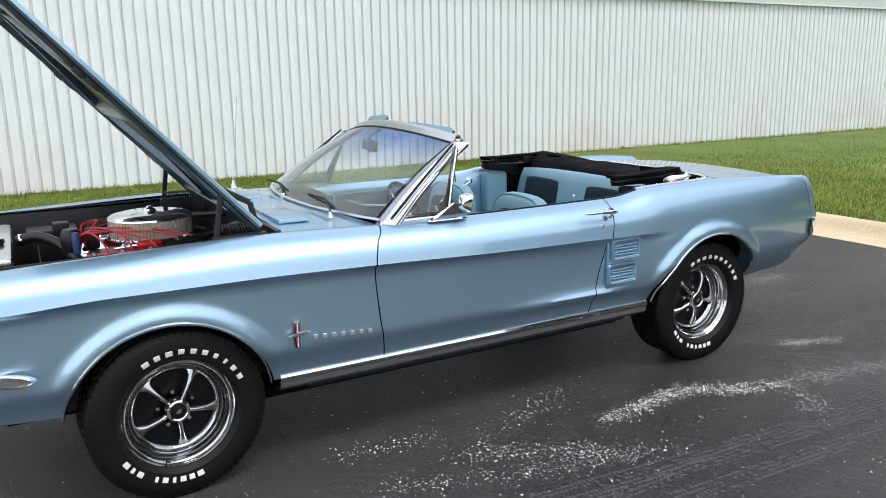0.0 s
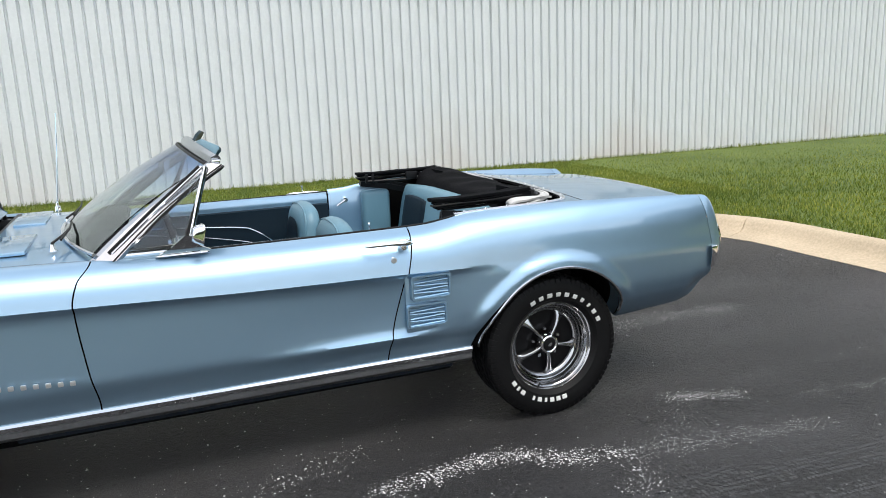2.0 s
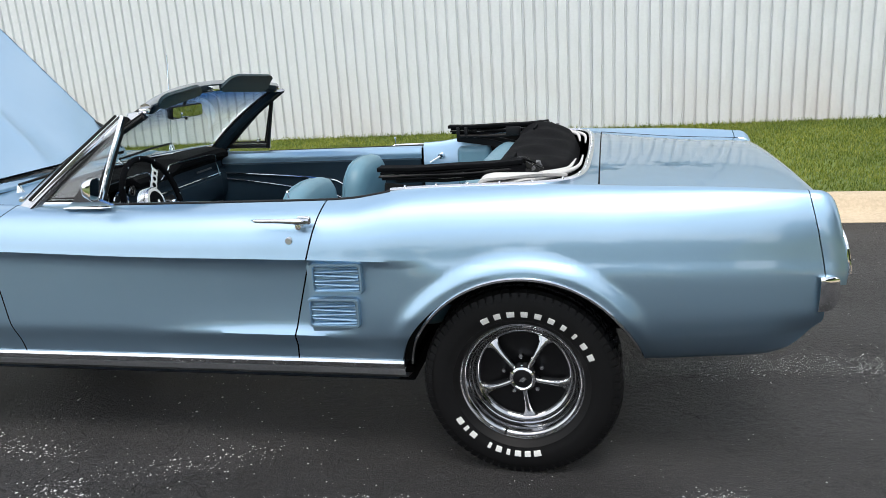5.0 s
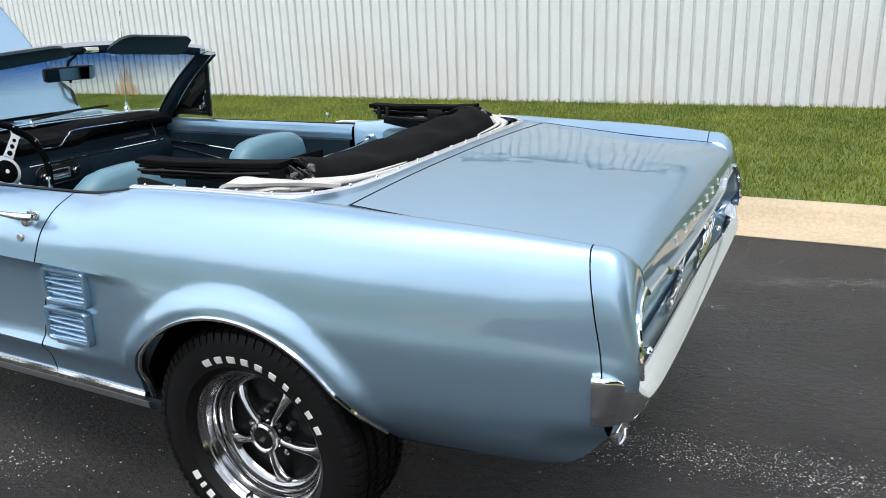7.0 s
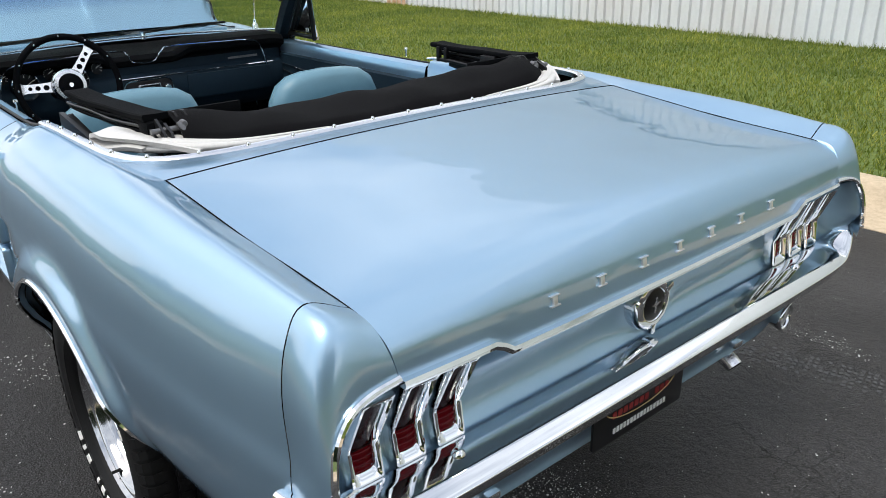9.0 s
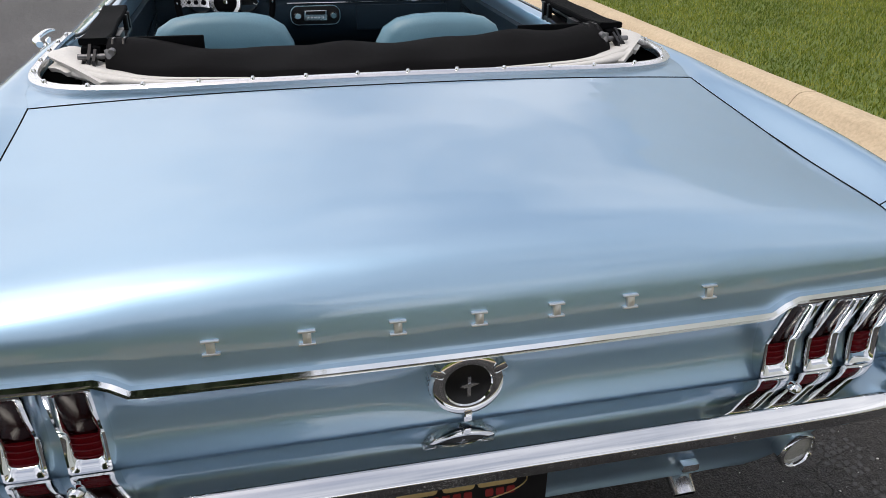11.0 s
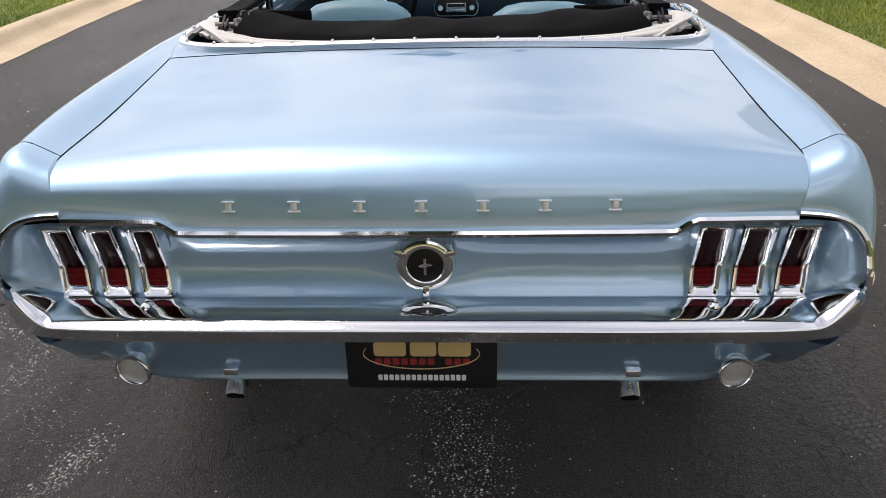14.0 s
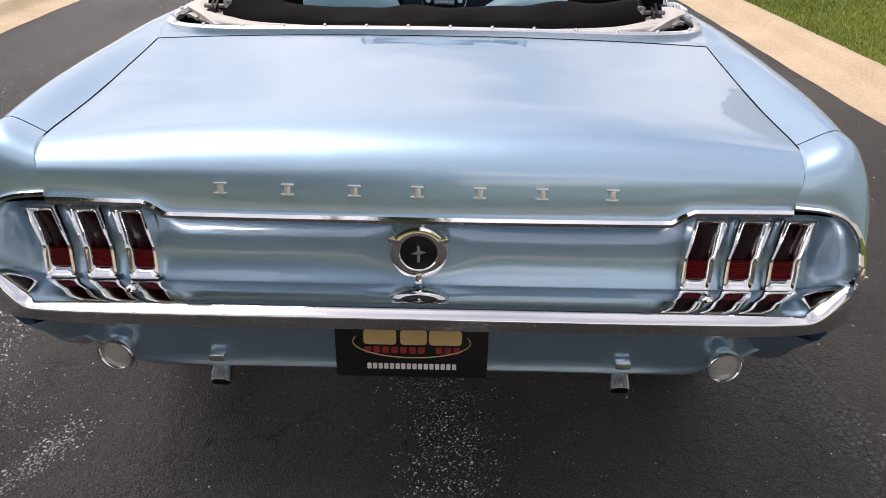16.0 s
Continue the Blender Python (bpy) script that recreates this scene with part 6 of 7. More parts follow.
# Nose: plain closing panel, front bumper and valance.
rows = [[(-3.36 - 0.02 * math.cos(u * 1.4), 0.765 * u, z) for u in np.linspace(-1, 1, 21)] for z in (0.43, 0.55, 0.70, 0.85, 0.915)]
sheet("nose_panel", rows, paint, car)
rows = []
for q in np.linspace(-1, 1, 81):
    y = 0.878 * math.sin(0.5 * math.pi * q) if abs(q) > 0.5 else 0.878 * q * math.sin(0.25 * math.pi) / 0.5
    b = max(0.0, (abs(y) - 0.66) / 0.218)
    tip = math.sqrt(max(0.02, 1 - max(0.0, (abs(y) - 0.838) / 0.040) ** 2))
    x = -3.47 + 0.27 * b**1.8
    rows.append([(x + o * (1 - 0.7 * b), y + math.copysign(o * 0.4 * b, -y), 0.567 + (z - 0.567) * tip) for o, z in spline([(0.05, 0.590), (0.012, 0.594), (-0.002, 0.585), (-0.006, 0.566), (0.0, 0.550), (0.02, 0.542), (0.05, 0.545)], 3)])
sheet("front_bumper", rows, chrome, car, "chrome front bumper blade wrapping the fender", thick=0.003)
box("front_valance", (-3.38, -0.74, 0.36), (-3.33, 0.74, 0.50), paint, car, bevel=0.015)


# ---- tail: lamps, cap, letters, plate ----


def tail_lamp(y_mid, s):
    """One bright bent bezel with its red lens, following the concave panel. s: -1 left, 1 right."""
    lamp = new("tail_lamp")
    lamp.parent = car
    # The bezel leans outwards above its bend and stands upright below.
    def lean(z):
        return s * float(np.interp(z, (0.645, 0.688, 0.708, 0.742, 0.792), (0.001, 0.002, 0.003, 0.001, -0.003)))

    def outline(grow):
        w, tall = 0.0208 + grow, grow if grow > 0 else 2.2 * grow
        zs = (0.790 + tall, 0.765, 0.742, 0.724, 0.708, 0.688, 0.645 - tall)
        return [(y_mid + lean(z) - w, z) for z in zs] + [(y_mid + lean(z) + w, z) for z in reversed(zs)]

    def lift(p, d):
        y, z = p
        return (float(np.interp(z, (0.63, 0.70, 0.80), (0.893, 0.885, 0.927))) + 0.002 + d + 0.006 * (1 - (y / 0.794) ** 2), y, z)

    def dense(o, n=4):
        res = []
        for i, a in enumerate(o):
            b = o[(i + 1) % len(o)]
            for j in range(n):
                t = (j + (0.25 if j == 0 else 0)) / n if j else 0.06
                res.append((a[0] + (b[0] - a[0]) * t, a[1] + (b[1] - a[1]) * t))
            res.append((a[0] + (b[0] - a[0]) * 0.94, a[1] + (b[1] - a[1]) * 0.94))
        return res

    loops = [[lift(p, d) for p in dense(outline(g))] for g, d in ((0.0088, -0.022), (0.0088, 0.010), (0.0070, 0.0140), (0.0035, 0.0148), (0.0005, 0.0130), (-0.0032, 0.0085), (-0.005, 0.001))]
    v, f = grid(loops, wrap=True)
    mesh_object("bezel", v, f, chrome, lamp, "bright chrome lamp bezel", angle=30)
    for name, zs, mat in (("lens_upper", (0.784, 0.765, 0.742, 0.724, 0.708, 0.693), lens_deep), ("lens_lower", (0.6925, 0.68, 0.665, 0.652), lens_red)):
        rows = []
        for z in zs:
            rows.append([lift((y_mid + lean(z) + 0.0172 * u, z), 0.001 + (0.003 * (1 - u * u))) for u in np.linspace(-1, 1, 7)])
        sheet(name, rows, mat, lamp, "dark red ribbed lens" if name == "lens_upper" else "brighter red reflector lens")
        for k in range(4 if mat is lens_red else 0):
            z = zs[0] + (zs[-1] - zs[0]) * (k + 0.5) / 4
            tube("lens_rib", [lift((y_mid + lean(z) + 0.0168 * u, z), 0.0035 + 0.003 * (1 - u * u)) for u in (-1, -0.5, 0, 0.5, 1)], 0.0012, mat, lamp, sides=4)
    for z in (0.693,):
        tube("lens_divider", [lift((y_mid + lean(z) + 0.0172 * u, z), 0.004) for u in (-1, 0, 1)], 0.0014, lens_deep, lamp, sides=6)
    return lamp


for s in (-1, 1):
    for y in (0.5185, 0.5985, 0.6785):
        tail_lamp(s * y, s)

cap = new("fuel_cap")
cap.parent = car
lathe("cap_body", [(0.060, 0.870), (0.060, 0.884), (0.056, 0.887), (0.056, 0.910), (0.052, 0.918), (0.045, 0.921), (0.036, 0.920), (0.034, 0.918)], chrome, cap, "chrome twist fuel cap", at=(0, 0, 0.707), axis="x", seg=60)
lathe("cap_centre", [(0, 0.9215), (0.02, 0.921), (0.0345, 0.918)], black_paint, cap, at=(0, 0, 0.707), axis="x", seg=40)
for k in range(3):
    a = radians(-90 + 120 * k)
    box("cap_lug", (0.888, -0.0065, 0.042), (0.923, 0.0065, 0.0635), chrome, cap, bevel=0.003, m=Matrix.Translation((0, 0, 0.707)) @ Matrix.Rotation(a - math.pi / 2, 4, "X"))
for i in range(40):
    a = 2 * math.pi * i / 40
    tube("cap_knurl", [(0.888, 0.0565 * math.cos(a), 0.707 + 0.0565 * math.sin(a)), (0.907, 0.0565 * math.cos(a), 0.707 + 0.0565 * math.sin(a))], 0.0014, chrome, cap, sides=4)
box("cap_emblem_bar", (0.920, -0.0025, 0.690), (0.9228, 0.0025, 0.724), steel, cap)
prism("cap_emblem_figure", [(-0.014, 0.0), (-0.004, 0.004), (0.006, 0.005), (0.015, 0.002), (0.004, -0.002), (-0.008, -0.003)], 0.0025, steel, cap, m=Matrix(((0, 0, 1, 0.9225), (1, 0, 0, 0), (0, 1, 0, 0.709), (0, 0, 0, 1))))
tube("cap_cable", spline([(0.905, 0.0, 0.775), (0.915, 0.012, 0.768), (0.91, 0.0, 0.757)], 5), 0.003, steel, cap, sides=6)

for y in (-0.339, -0.223, -0.108, 0.0, 0.107, 0.214, 0.334):
    mark = new("deck_letter")
    mark.parent = car
    x = 0.9525 + 0.010 * (1 - (y / 0.65) ** 2) * 0.75
    lay = Matrix(((0, -0.17, 0.985, x), (1, 0, 0, y), (0, 0.985, 0.17, 0.8445), (0, 0, 0, 1)))
    prism("letter_face", rounded(0.011, 0.019, 0.002), 0.006, letter_metal, mark, "small chrome letter block", m=lay, bevel=0.002)
    for v in (-0.0085, 0.0085):
        prism("letter_bar", rounded(0.022, 0.003, 0.001), 0.007, letter_metal, mark, m=lay @ Matrix.Translation((0, v, 0)), bevel=0.001)

for s in (-1, 1):
    lathe("bumper_bolt", [(0, 0.010), (0.006, 0.009), (0.011, 0.004), (0.012, 0)], chrome, car, at=(0.942, s * 0.533, 0.6355), axis="z", seg=20)
    rev = new("reverse_lamp")
    rev.parent = car
    m = Matrix.Translation((0.880, s * 0.606, 0.463)) @ Matrix.Rotation(radians(s * 6), 4, "Z") @ Matrix.Rotation(radians(4), 4, "Y")
    can = [(0.024, -0.07), (0.0275, -0.03), (0.0315, 0.0), (0.0345, 0.014), (0.0375, 0.020), (0.0385, 0.025), (0.0382, 0.030), (0.0360, 0.033), (0.0325, 0.0325), (0.0300, 0.029), (0.0290, 0.022)]
    for name, prof, mat, lab in (("lamp_can", can, chrome, "chrome reverse lamp body"), ("lamp_lens", [(0, 0.0300), (0.010, 0.0296), (0.018, 0.0286), (0.0292, 0.024)], lens_white, "frosted clear lens")):
        ob = lathe(name, prof, mat, rev, lab, axis="x", seg=40)
        ob.matrix_basis = m
    for r in (0.007, 0.013, 0.019, 0.0245):
        ring = lathe("lens_ring", [(r - 0.0012, 0.0285 - 8 * r * r * 0.9), (r, 0.0308 - 8 * r * r * 0.9), (r + 0.0012, 0.0285 - 8 * r * r * 0.9)], lens_white, rev, axis="x", seg=32)
        ring.matrix_basis = m
    # Short turned-down exhaust tip and its bright hanger above.
    pipe = new("exhaust_tip")
    pipe.parent = car
    path = spline([(0.70, s * 0.41, 0.405), (0.82, s * 0.41, 0.408), (0.868, s * 0.41, 0.402), (0.888, s * 0.41, 0.388)], 5)
    tube("tip_pipe", [tuple(p) for p in path], 0.019, engine_grey, pipe, sides=20)
    flare_out = spline([(0.840, s * 0.41, 0.409), (0.872, s * 0.41, 0.401), (0.893, s * 0.41, 0.387)], 3)
    tube("tip_flare", [tuple(p) for p in flare_out], 0.0215, steel, pipe, "bright turned-down exhaust tip", sides=20)
    tube("tip_bore", [(0.8915, s * 0.41, 0.3885), (0.8942, s * 0.41, 0.3860)], 0.018, dark, pipe, sides=18)
    box("hanger", (0.874, s * 0.41 - 0.016, 0.442), (0.898, s * 0.41 + 0.016, 0.458), chrome, pipe, bevel=0.004)
    for y in (0.41, 0.60):
        box("bumper_bracket", (0.905, s * y - 0.02, 0.548), (0.94, s * y + 0.02, 0.562), chrome, car, bevel=0.004)
    tube("tail_pipe", [(0.45, s * 0.41, 0.40), (0.70, s * 0.41, 0.405)], 0.022, dark, car, sides=14)

plate = thing("number_plate", "black dealer plate with gold, red and white marks under the bumper", "plate")
plate.location = (0.0, 0.0, 0.0)
prism("plate_board", rounded(0.300, 0.152, 0.008), 0.006, plate_black, plate, m=Matrix(((0, 0, 1, 0.915), (1, 0, 0, -0.014), (0, 1, 0, 0.505), (0, 0, 0, 1))), bevel=0.001)


def plate_bar(y, z, w, h, mat, name):
    prism(name, rounded(w, h, min(w, h) * 0.2, 2), 0.001, mat, plate, m=Matrix(((0, 0, 1, 0.9188), (1, 0, 0, -0.014 + y), (0, 1, 0, 0.505 + z), (0, 0, 0, 1))))


for y, w in ((-0.062, 0.064), (0.004, 0.052), (0.066, 0.064)):
    plate_bar(y, 0.018, w, 0.034, plate_gold, "gold_block")
for i in range(11):
    if i != 7:
        plate_bar(-0.086 + 0.0175 * i, -0.012, 0.013, 0.015, plate_red, "red_bar")
for i in range(16):
    plate_bar(-0.084 + 0.0112 * i, -0.050, 0.0082, 0.013, plate_white, "white_bar")
arc = [(0.9192, -0.014 + 0.115 * math.sin(a), 0.512 - 0.036 * math.cos(a)) for a in np.linspace(-1.9, 1.9, 40)]
tube("gold_arc", arc, 0.0012, plate_gold, plate, sides=5)
box("plate_bracket", (0.86, -0.06, 0.56), (0.913, 0.06, 0.575), dark, plate)

# ---- folded top ----
# Bright strip round the well, with snaps.
line = well_line + np.array((0, 0, 0.006))
well = new("top_well_trim")
well.parent = car
tube("well_strip", [tuple(p) for p in line], 0, steel, well, "bright strip round the top well", profile=[(-0.010, -0.016), (0.010, -0.016), (0.0115, -0.002), (0.007, 0.002), (-0.007, 0.003), (-0.011, -0.002)])
length = np.r_[0, np.cumsum(np.linalg.norm(np.diff(line, axis=0), axis=1))]
for d in np.arange(0.05, length[-1], 0.105):
    p = [float(np.interp(d, length, line[:, k])) for k in range(3)]
    lathe("snap", [(0, 0.009), (0.003, 0.0085), (0.0048, 0.005), (0.005, 0.002)], chrome, well, at=p, axis="z", seg=10)

top = new("folded_top")
top.parent = car
# Loose black cloth across the well, tucked down inside the strip at the back.
def well_x(y):
    return float(np.interp(abs(y), (0, 0.25, 0.5, 0.62, 0.682, 0.712), (0.218, 0.215, 0.205, 0.178, 0.125, 0.04)))


rows = []
for t in np.linspace(0, 1, 25):
    row = []
    for u in np.linspace(-1, 1, 61):
        y = 0.565 * u
        side = abs(u) ** 3
        back = well_x(y) - 0.050 - 0.050 * abs(u) ** 6
        x = back + (-0.21 + 0.02 * u * u - back) * t
        hump = math.sin(math.pi * min(t * 1.15 + 0.04, 1.0)) ** 0.8
        fold = 0.005 * math.sin(u * 9 + 5 * t) + 0.004 * math.sin(u * 17 - 7 * t + 1) + 0.007 * math.sin(u * 3.1)
        z = 0.968 + hump * (0.034 + 0.032 * side + fold) - 0.04 * max(0.0, 0.06 - t) / 0.06 - 0.16 * max(0.0, t - 0.78) / 0.22
        row.append((x, y, z))
    rows.append(row)
sheet("cloth", rows, cloth, top, "loose black cloth bunched in the top well", thick=0.004, side=-1, angle=60)


for s in (-1, 1):
    # Stacked side rails: a padded slab on top, narrower layers under its outer half, a gap, a lower bar.
    for k, (z0, z1, x0, x1, wide, out) in enumerate(((0.970, 0.982, -0.435, 0.005, 0.020, -0.012), (0.985, 0.993, -0.478, -0.005, 0.017, 0.018), (0.995, 1.003, -0.488, 0.0, 0.019, 0.019), (1.005, 1.013, -0.482, 0.0, 0.021, 0.017), (1.014, 1.029, -0.492, 0.004, 0.031, 0.009))):
        bar_rows = []
        for t in np.linspace(0, 1, 18):
            x = x0 + (x1 - x0) * t
            up = 0.010 * t - 0.005 * math.sin(math.pi * t) - 0.004 + 0.0012 * math.sin(t * 11 + k * 2.1)
            yc = s * (0.612 - 0.028 * t + out + 0.0015 * math.sin(t * 9 + k))
            w = wide * (1 - 0.05 * t)
            bar_rows.append([(x, yc + s * w * q, z + up) for q, z in ((-1, z0 + 0.003), (-0.9, z0), (0.9, z0), (1, z0 + 0.003), (1, z1 - 0.003), (0.90, z1), (0.0, z1 - 0.001), (-0.90, z1), (-1, z1 - 0.003))])
        v, f = grid(bar_rows, wrap=True)
        mesh_object("top_rail", v, f + [tuple(range(9)), tuple(range(len(v) - 9, len(v)))], (black_paint, vinyl_black, black_paint, vinyl_black, vinyl_black)[k], top, "folded black top rail", angle=32)
    for x in (-0.44, -0.40):
        box("rail_post", (x - 0.008, s * 0.585 - 0.006, 0.965), (x + 0.008, s * 0.585 + 0.006, 1.016), black_paint, top, bevel=0.002)
    box("rail_clamp", (-0.20, s * 0.572 - 0.012, 0.972), (-0.13, s * 0.572 + 0.012, 1.014), black_paint, top, bevel=0.004)
    for y, z0, z1 in ((0.675, 0.962, 0.905), (0.655, 0.955, 0.88)):
        tube("rail_link", [(-0.46, s * y, z0), (-0.28, s * y, 0.5 * (z0 + z1) + 0.008), (-0.12, s * (y - 0.01), z1)], 0.0, black_paint, top, profile=[(-0.006, -0.016), (0.006, -0.016), (0.006, 0.016), (-0.006, 0.016)])
    # Hinge: two plates, a lever and its bolts.
    box("hinge_flap", (-0.045, s * 0.600 - 0.022, 0.962), (0.016, s * 0.600 + 0.022, 1.020), vinyl_black, top, bevel=0.012, segs=2)
    for dy in (-0.052, -0.030):
        prism("hinge_plate", [(-0.035, 0.955), (0.045, 0.955), (0.052, 0.985), (0.034, 1.015), (0.010, 1.034), (-0.02, 1.032)], 0.005, black_paint, top, m=face_out(0.0, s * (0.583 + dy), 0.0, s), bevel=0.001)
    tube("hinge_lever", [(0.048, s * 0.56, 1.018), (0.060, s * 0.555, 0.998), (0.068, s * 0.55, 0.970)], 0.008, engine_grey, top, sides=10)
    for x, z in ((0.050, 1.014), (0.060, 0.992), (0.03, 0.972)):
        lathe("hinge_bolt", [(0, 0.010), (0.007, 0.009), (0.0085, 0.004), (0.0085, -0.006)], engine_grey, top, at=(x, s * 0.552, z), axis="x", seg=12)
    for dy, x0, z0, x1, z1 in ((0.004, 0.030, 1.010, 0.075, 0.962), (0.016, 0.012, 1.018, 0.066, 0.955), (0.030, 0.004, 1.000, 0.055, 0.950)):
        tube("hinge_arm", [(x0, s * (0.583 + dy), z0), (0.5 * (x0 + x1) + 0.012, s * (0.583 + dy), 0.5 * (z0 + z1) + 0.010), (x1, s * (0.583 + dy), z1)], 0.0, rail_black, top, profile=[(-0.003, -0.009), (0.003, -0.009), (0.003, 0.009), (-0.003, 0.009)])
    tube("hinge_pin", [(0.040, s * 0.560, 1.004), (0.040, s * 0.622, 1.004)], 0.006, engine_grey, top, sides=10)
    box("top_strap", (-0.050, s * 0.455 - 0.085, 0.996), (-0.040, s * 0.455 + 0.085, 1.026), vinyl_black, top, bevel=0.003)
    # White vinyl liner: a flap folded back on itself over a lower roll that follows the strip round the corner.
    hairpin = spline([(0.150, 0.979), (0.070, 0.990), (-0.02, 0.998), (-0.09, 0.999), (-0.128, 0.990), (-0.136, 0.974), (-0.112, 0.962), (-0.05, 0.963), (0.01, 0.970), (0.045, 0.966)], 5)
    rows = []
    for q in np.linspace(0, 1, 9):
        edge = 4 * (q - 0.5) ** 2
        rows.append([(x - 0.055 * q * max(0.0, (x + 0.02) / 0.17) + 0.012 * q, s * (0.703 - 0.075 * q - 0.105 * max(0.0, (x + 0.05) / 0.16) ** 1.2), z + 0.003 * math.sin(6 * q + 20 * x) - 0.004 * edge) for x, z in hairpin])
    sheet("white_liner", rows if s < 0 else rows[::-1], white_vinyl, top, "folded white vinyl liner", thick=0.010, angle=60)
    roll("white_liner", [(0.060, s * 0.605, 0.983), (0.11, s * 0.545, 0.981), (0.150, s * 0.45, 0.978), (0.165, s * 0.25, 0.975)], (0.020, 0.014, 0.008, 0.003), 0.6, white_vinyl, top, "folded white vinyl liner")
    roll("white_liner", [(-0.045, s * 0.678, 0.962), (0.020, s * 0.640, 0.968), (0.075, s * 0.602, 0.974), (0.125, s * 0.556, 0.976), (0.165, s * 0.485, 0.977), (0.185, s * 0.38, 0.977), (0.190, s * 0.18, 0.977)], (0.006, 0.013, 0.016, 0.014, 0.009, 0.006, 0.003), 0.8, white_vinyl, top, "folded white vinyl liner")
# Dark well under the cloth.
box("top_well", (-0.45, -0.70, 0.55), (0.235, 0.70, 0.60), dark, car)
for s in (-1, 1):
    box("well_side", (-0.42, s * 0.722 - 0.004, 0.6), (0.16, s * 0.722 + 0.004, 0.955), dark, car)
box("well_back", (0.226, -0.66, 0.6), (0.236, 0.66, 0.955), dark, car)

# ---- cabin ----
box("cabin_floor", (-2.2, -0.72, 0.27), (-0.45, 0.72, 0.31), carpet, car, bevel=0.01)
for s in (-1, 1):
    rows = [[(x, s * y, z - far_sag(x, s * y)) for y, z in ((0.735, 0.934), (0.715, 0.935), (0.700, 0.926), (0.694, 0.908), (0.691, 0.89), (0.694, 0.880), (0.692, 0.87))] for x in np.linspace(-1.86, -0.66, 25)]
    sheet("door_top_trim", rows, paint, car, "light blue painted door top")
    rows = [[(x, s * y, z - far_sag(x, s * y)) for y, z in ((0.692, 0.876), (0.674, 0.870), (0.668, 0.77), (0.655, 0.72), (0.662, 0.60), (0.668, 0.40))] for x in np.linspace(-1.86, -0.66, 13)]
    sheet("door_card", rows, vinyl_dark, car, "navy padded door card")
    tube("door_card_strip", spline([(-1.84, s * 0.666, 0.812), (-1.66, s * 0.666, 0.803), (-1.40, s * 0.665, 0.785), (-1.169, s * 0.664, 0.762), (-1.10, s * 0.662, 0.738), (-1.02, s * 0.655, 0.684), (-0.98, s * 0.655, 0.63)], 5), 0.0045, chrome, car)
    tube("door_card_bead", spline([(-1.84, s * 0.665, 0.785), (-1.65, s * 0.664, 0.766), (-1.40, s * 0.658, 0.730), (-1.148, s * 0.654, 0.679), (-1.07, s * 0.656, 0.64)], 5), 0.003, steel, car)
    tube("belt_seal", [(x, s * 0.732, crest_z(x) + 0.002 - far_sag(x, s * 0.732)) for x in np.linspace(-1.52, -0.40, 30)], 0.0045, trim_black, car)
    lathe("lock_knob", [(0, 0.035), (0.006, 0.034), (0.007, 0.028), (0.003, 0.022), (0.003, 0.0)], chrome, car, at=(-0.80, s * 0.712, 0.932), axis="z", seg=12)
    # Rear quarter trim and crank.
    rows = [[(x, s * y, z) for y, z in ((0.735, crest_z(x) - 0.004), (0.715, crest_z(x) - 0.006), (0.70, crest_z(x) - 0.03), (0.694, 0.80), (0.69, 0.63))] for x in np.linspace(-0.65, -0.30, 10)]
    sheet("quarter_trim", rows, paint, car, "light blue painted rear side trim")
    box("quarter_arm_pad", (-0.46, s * 0.66 - 0.045, 0.64), (-0.29, s * 0.66 + 0.045, 0.915), vinyl, car, bevel=0.03, segs=3)
    crank = new("window_crank")
    crank.parent = car
    lathe("crank_hub", [(0, -0.03 * s), (0.014, -0.028 * s), (0.018, 0.0)], chrome, crank, at=(-0.555, s * 0.694, 0.865), seg=18)
    tube("crank_arm", [(-0.555, s * 0.668, 0.865), (-0.61, s * 0.662, 0.835)], 0.006, chrome, crank)


def cushion(name, lo, hi, mat, parent, label="", bulge=0.02, m=None, bevel=0.04):
    """A padded block with soft edges and a crowned face."""
    bm = bmesh.new()
    bmesh.ops.create_cube(bm, size=1.0)
    bmesh.ops.subdivide_edges(bm, edges=bm.edges[:], cuts=7, use_grid_fill=True)
    size, mid = [hi[i] - lo[i] for i in range(3)], [(hi[i] + lo[i]) / 2 for i in range(3)]
    for v in bm.verts:
        c = v.co * 2
        r = [abs(q) for q in c]
        q = Vector(c)
        for i in range(3):
            o = [r[j] for j in range(3) if j != i]
            q[i] *= 1 - 0.10 * (o[0] ** 4 + o[1] ** 4) / 2 + bulge / size[i] * (1 - o[0] ** 2) * (1 - o[1] ** 2)
        v.co = Vector([q[i] * size[i] / 2 + mid[i] for i in range(3)])
    if m:
        bm.transform(m)
    return part(name, bm, mat, parent, label, angle=80)


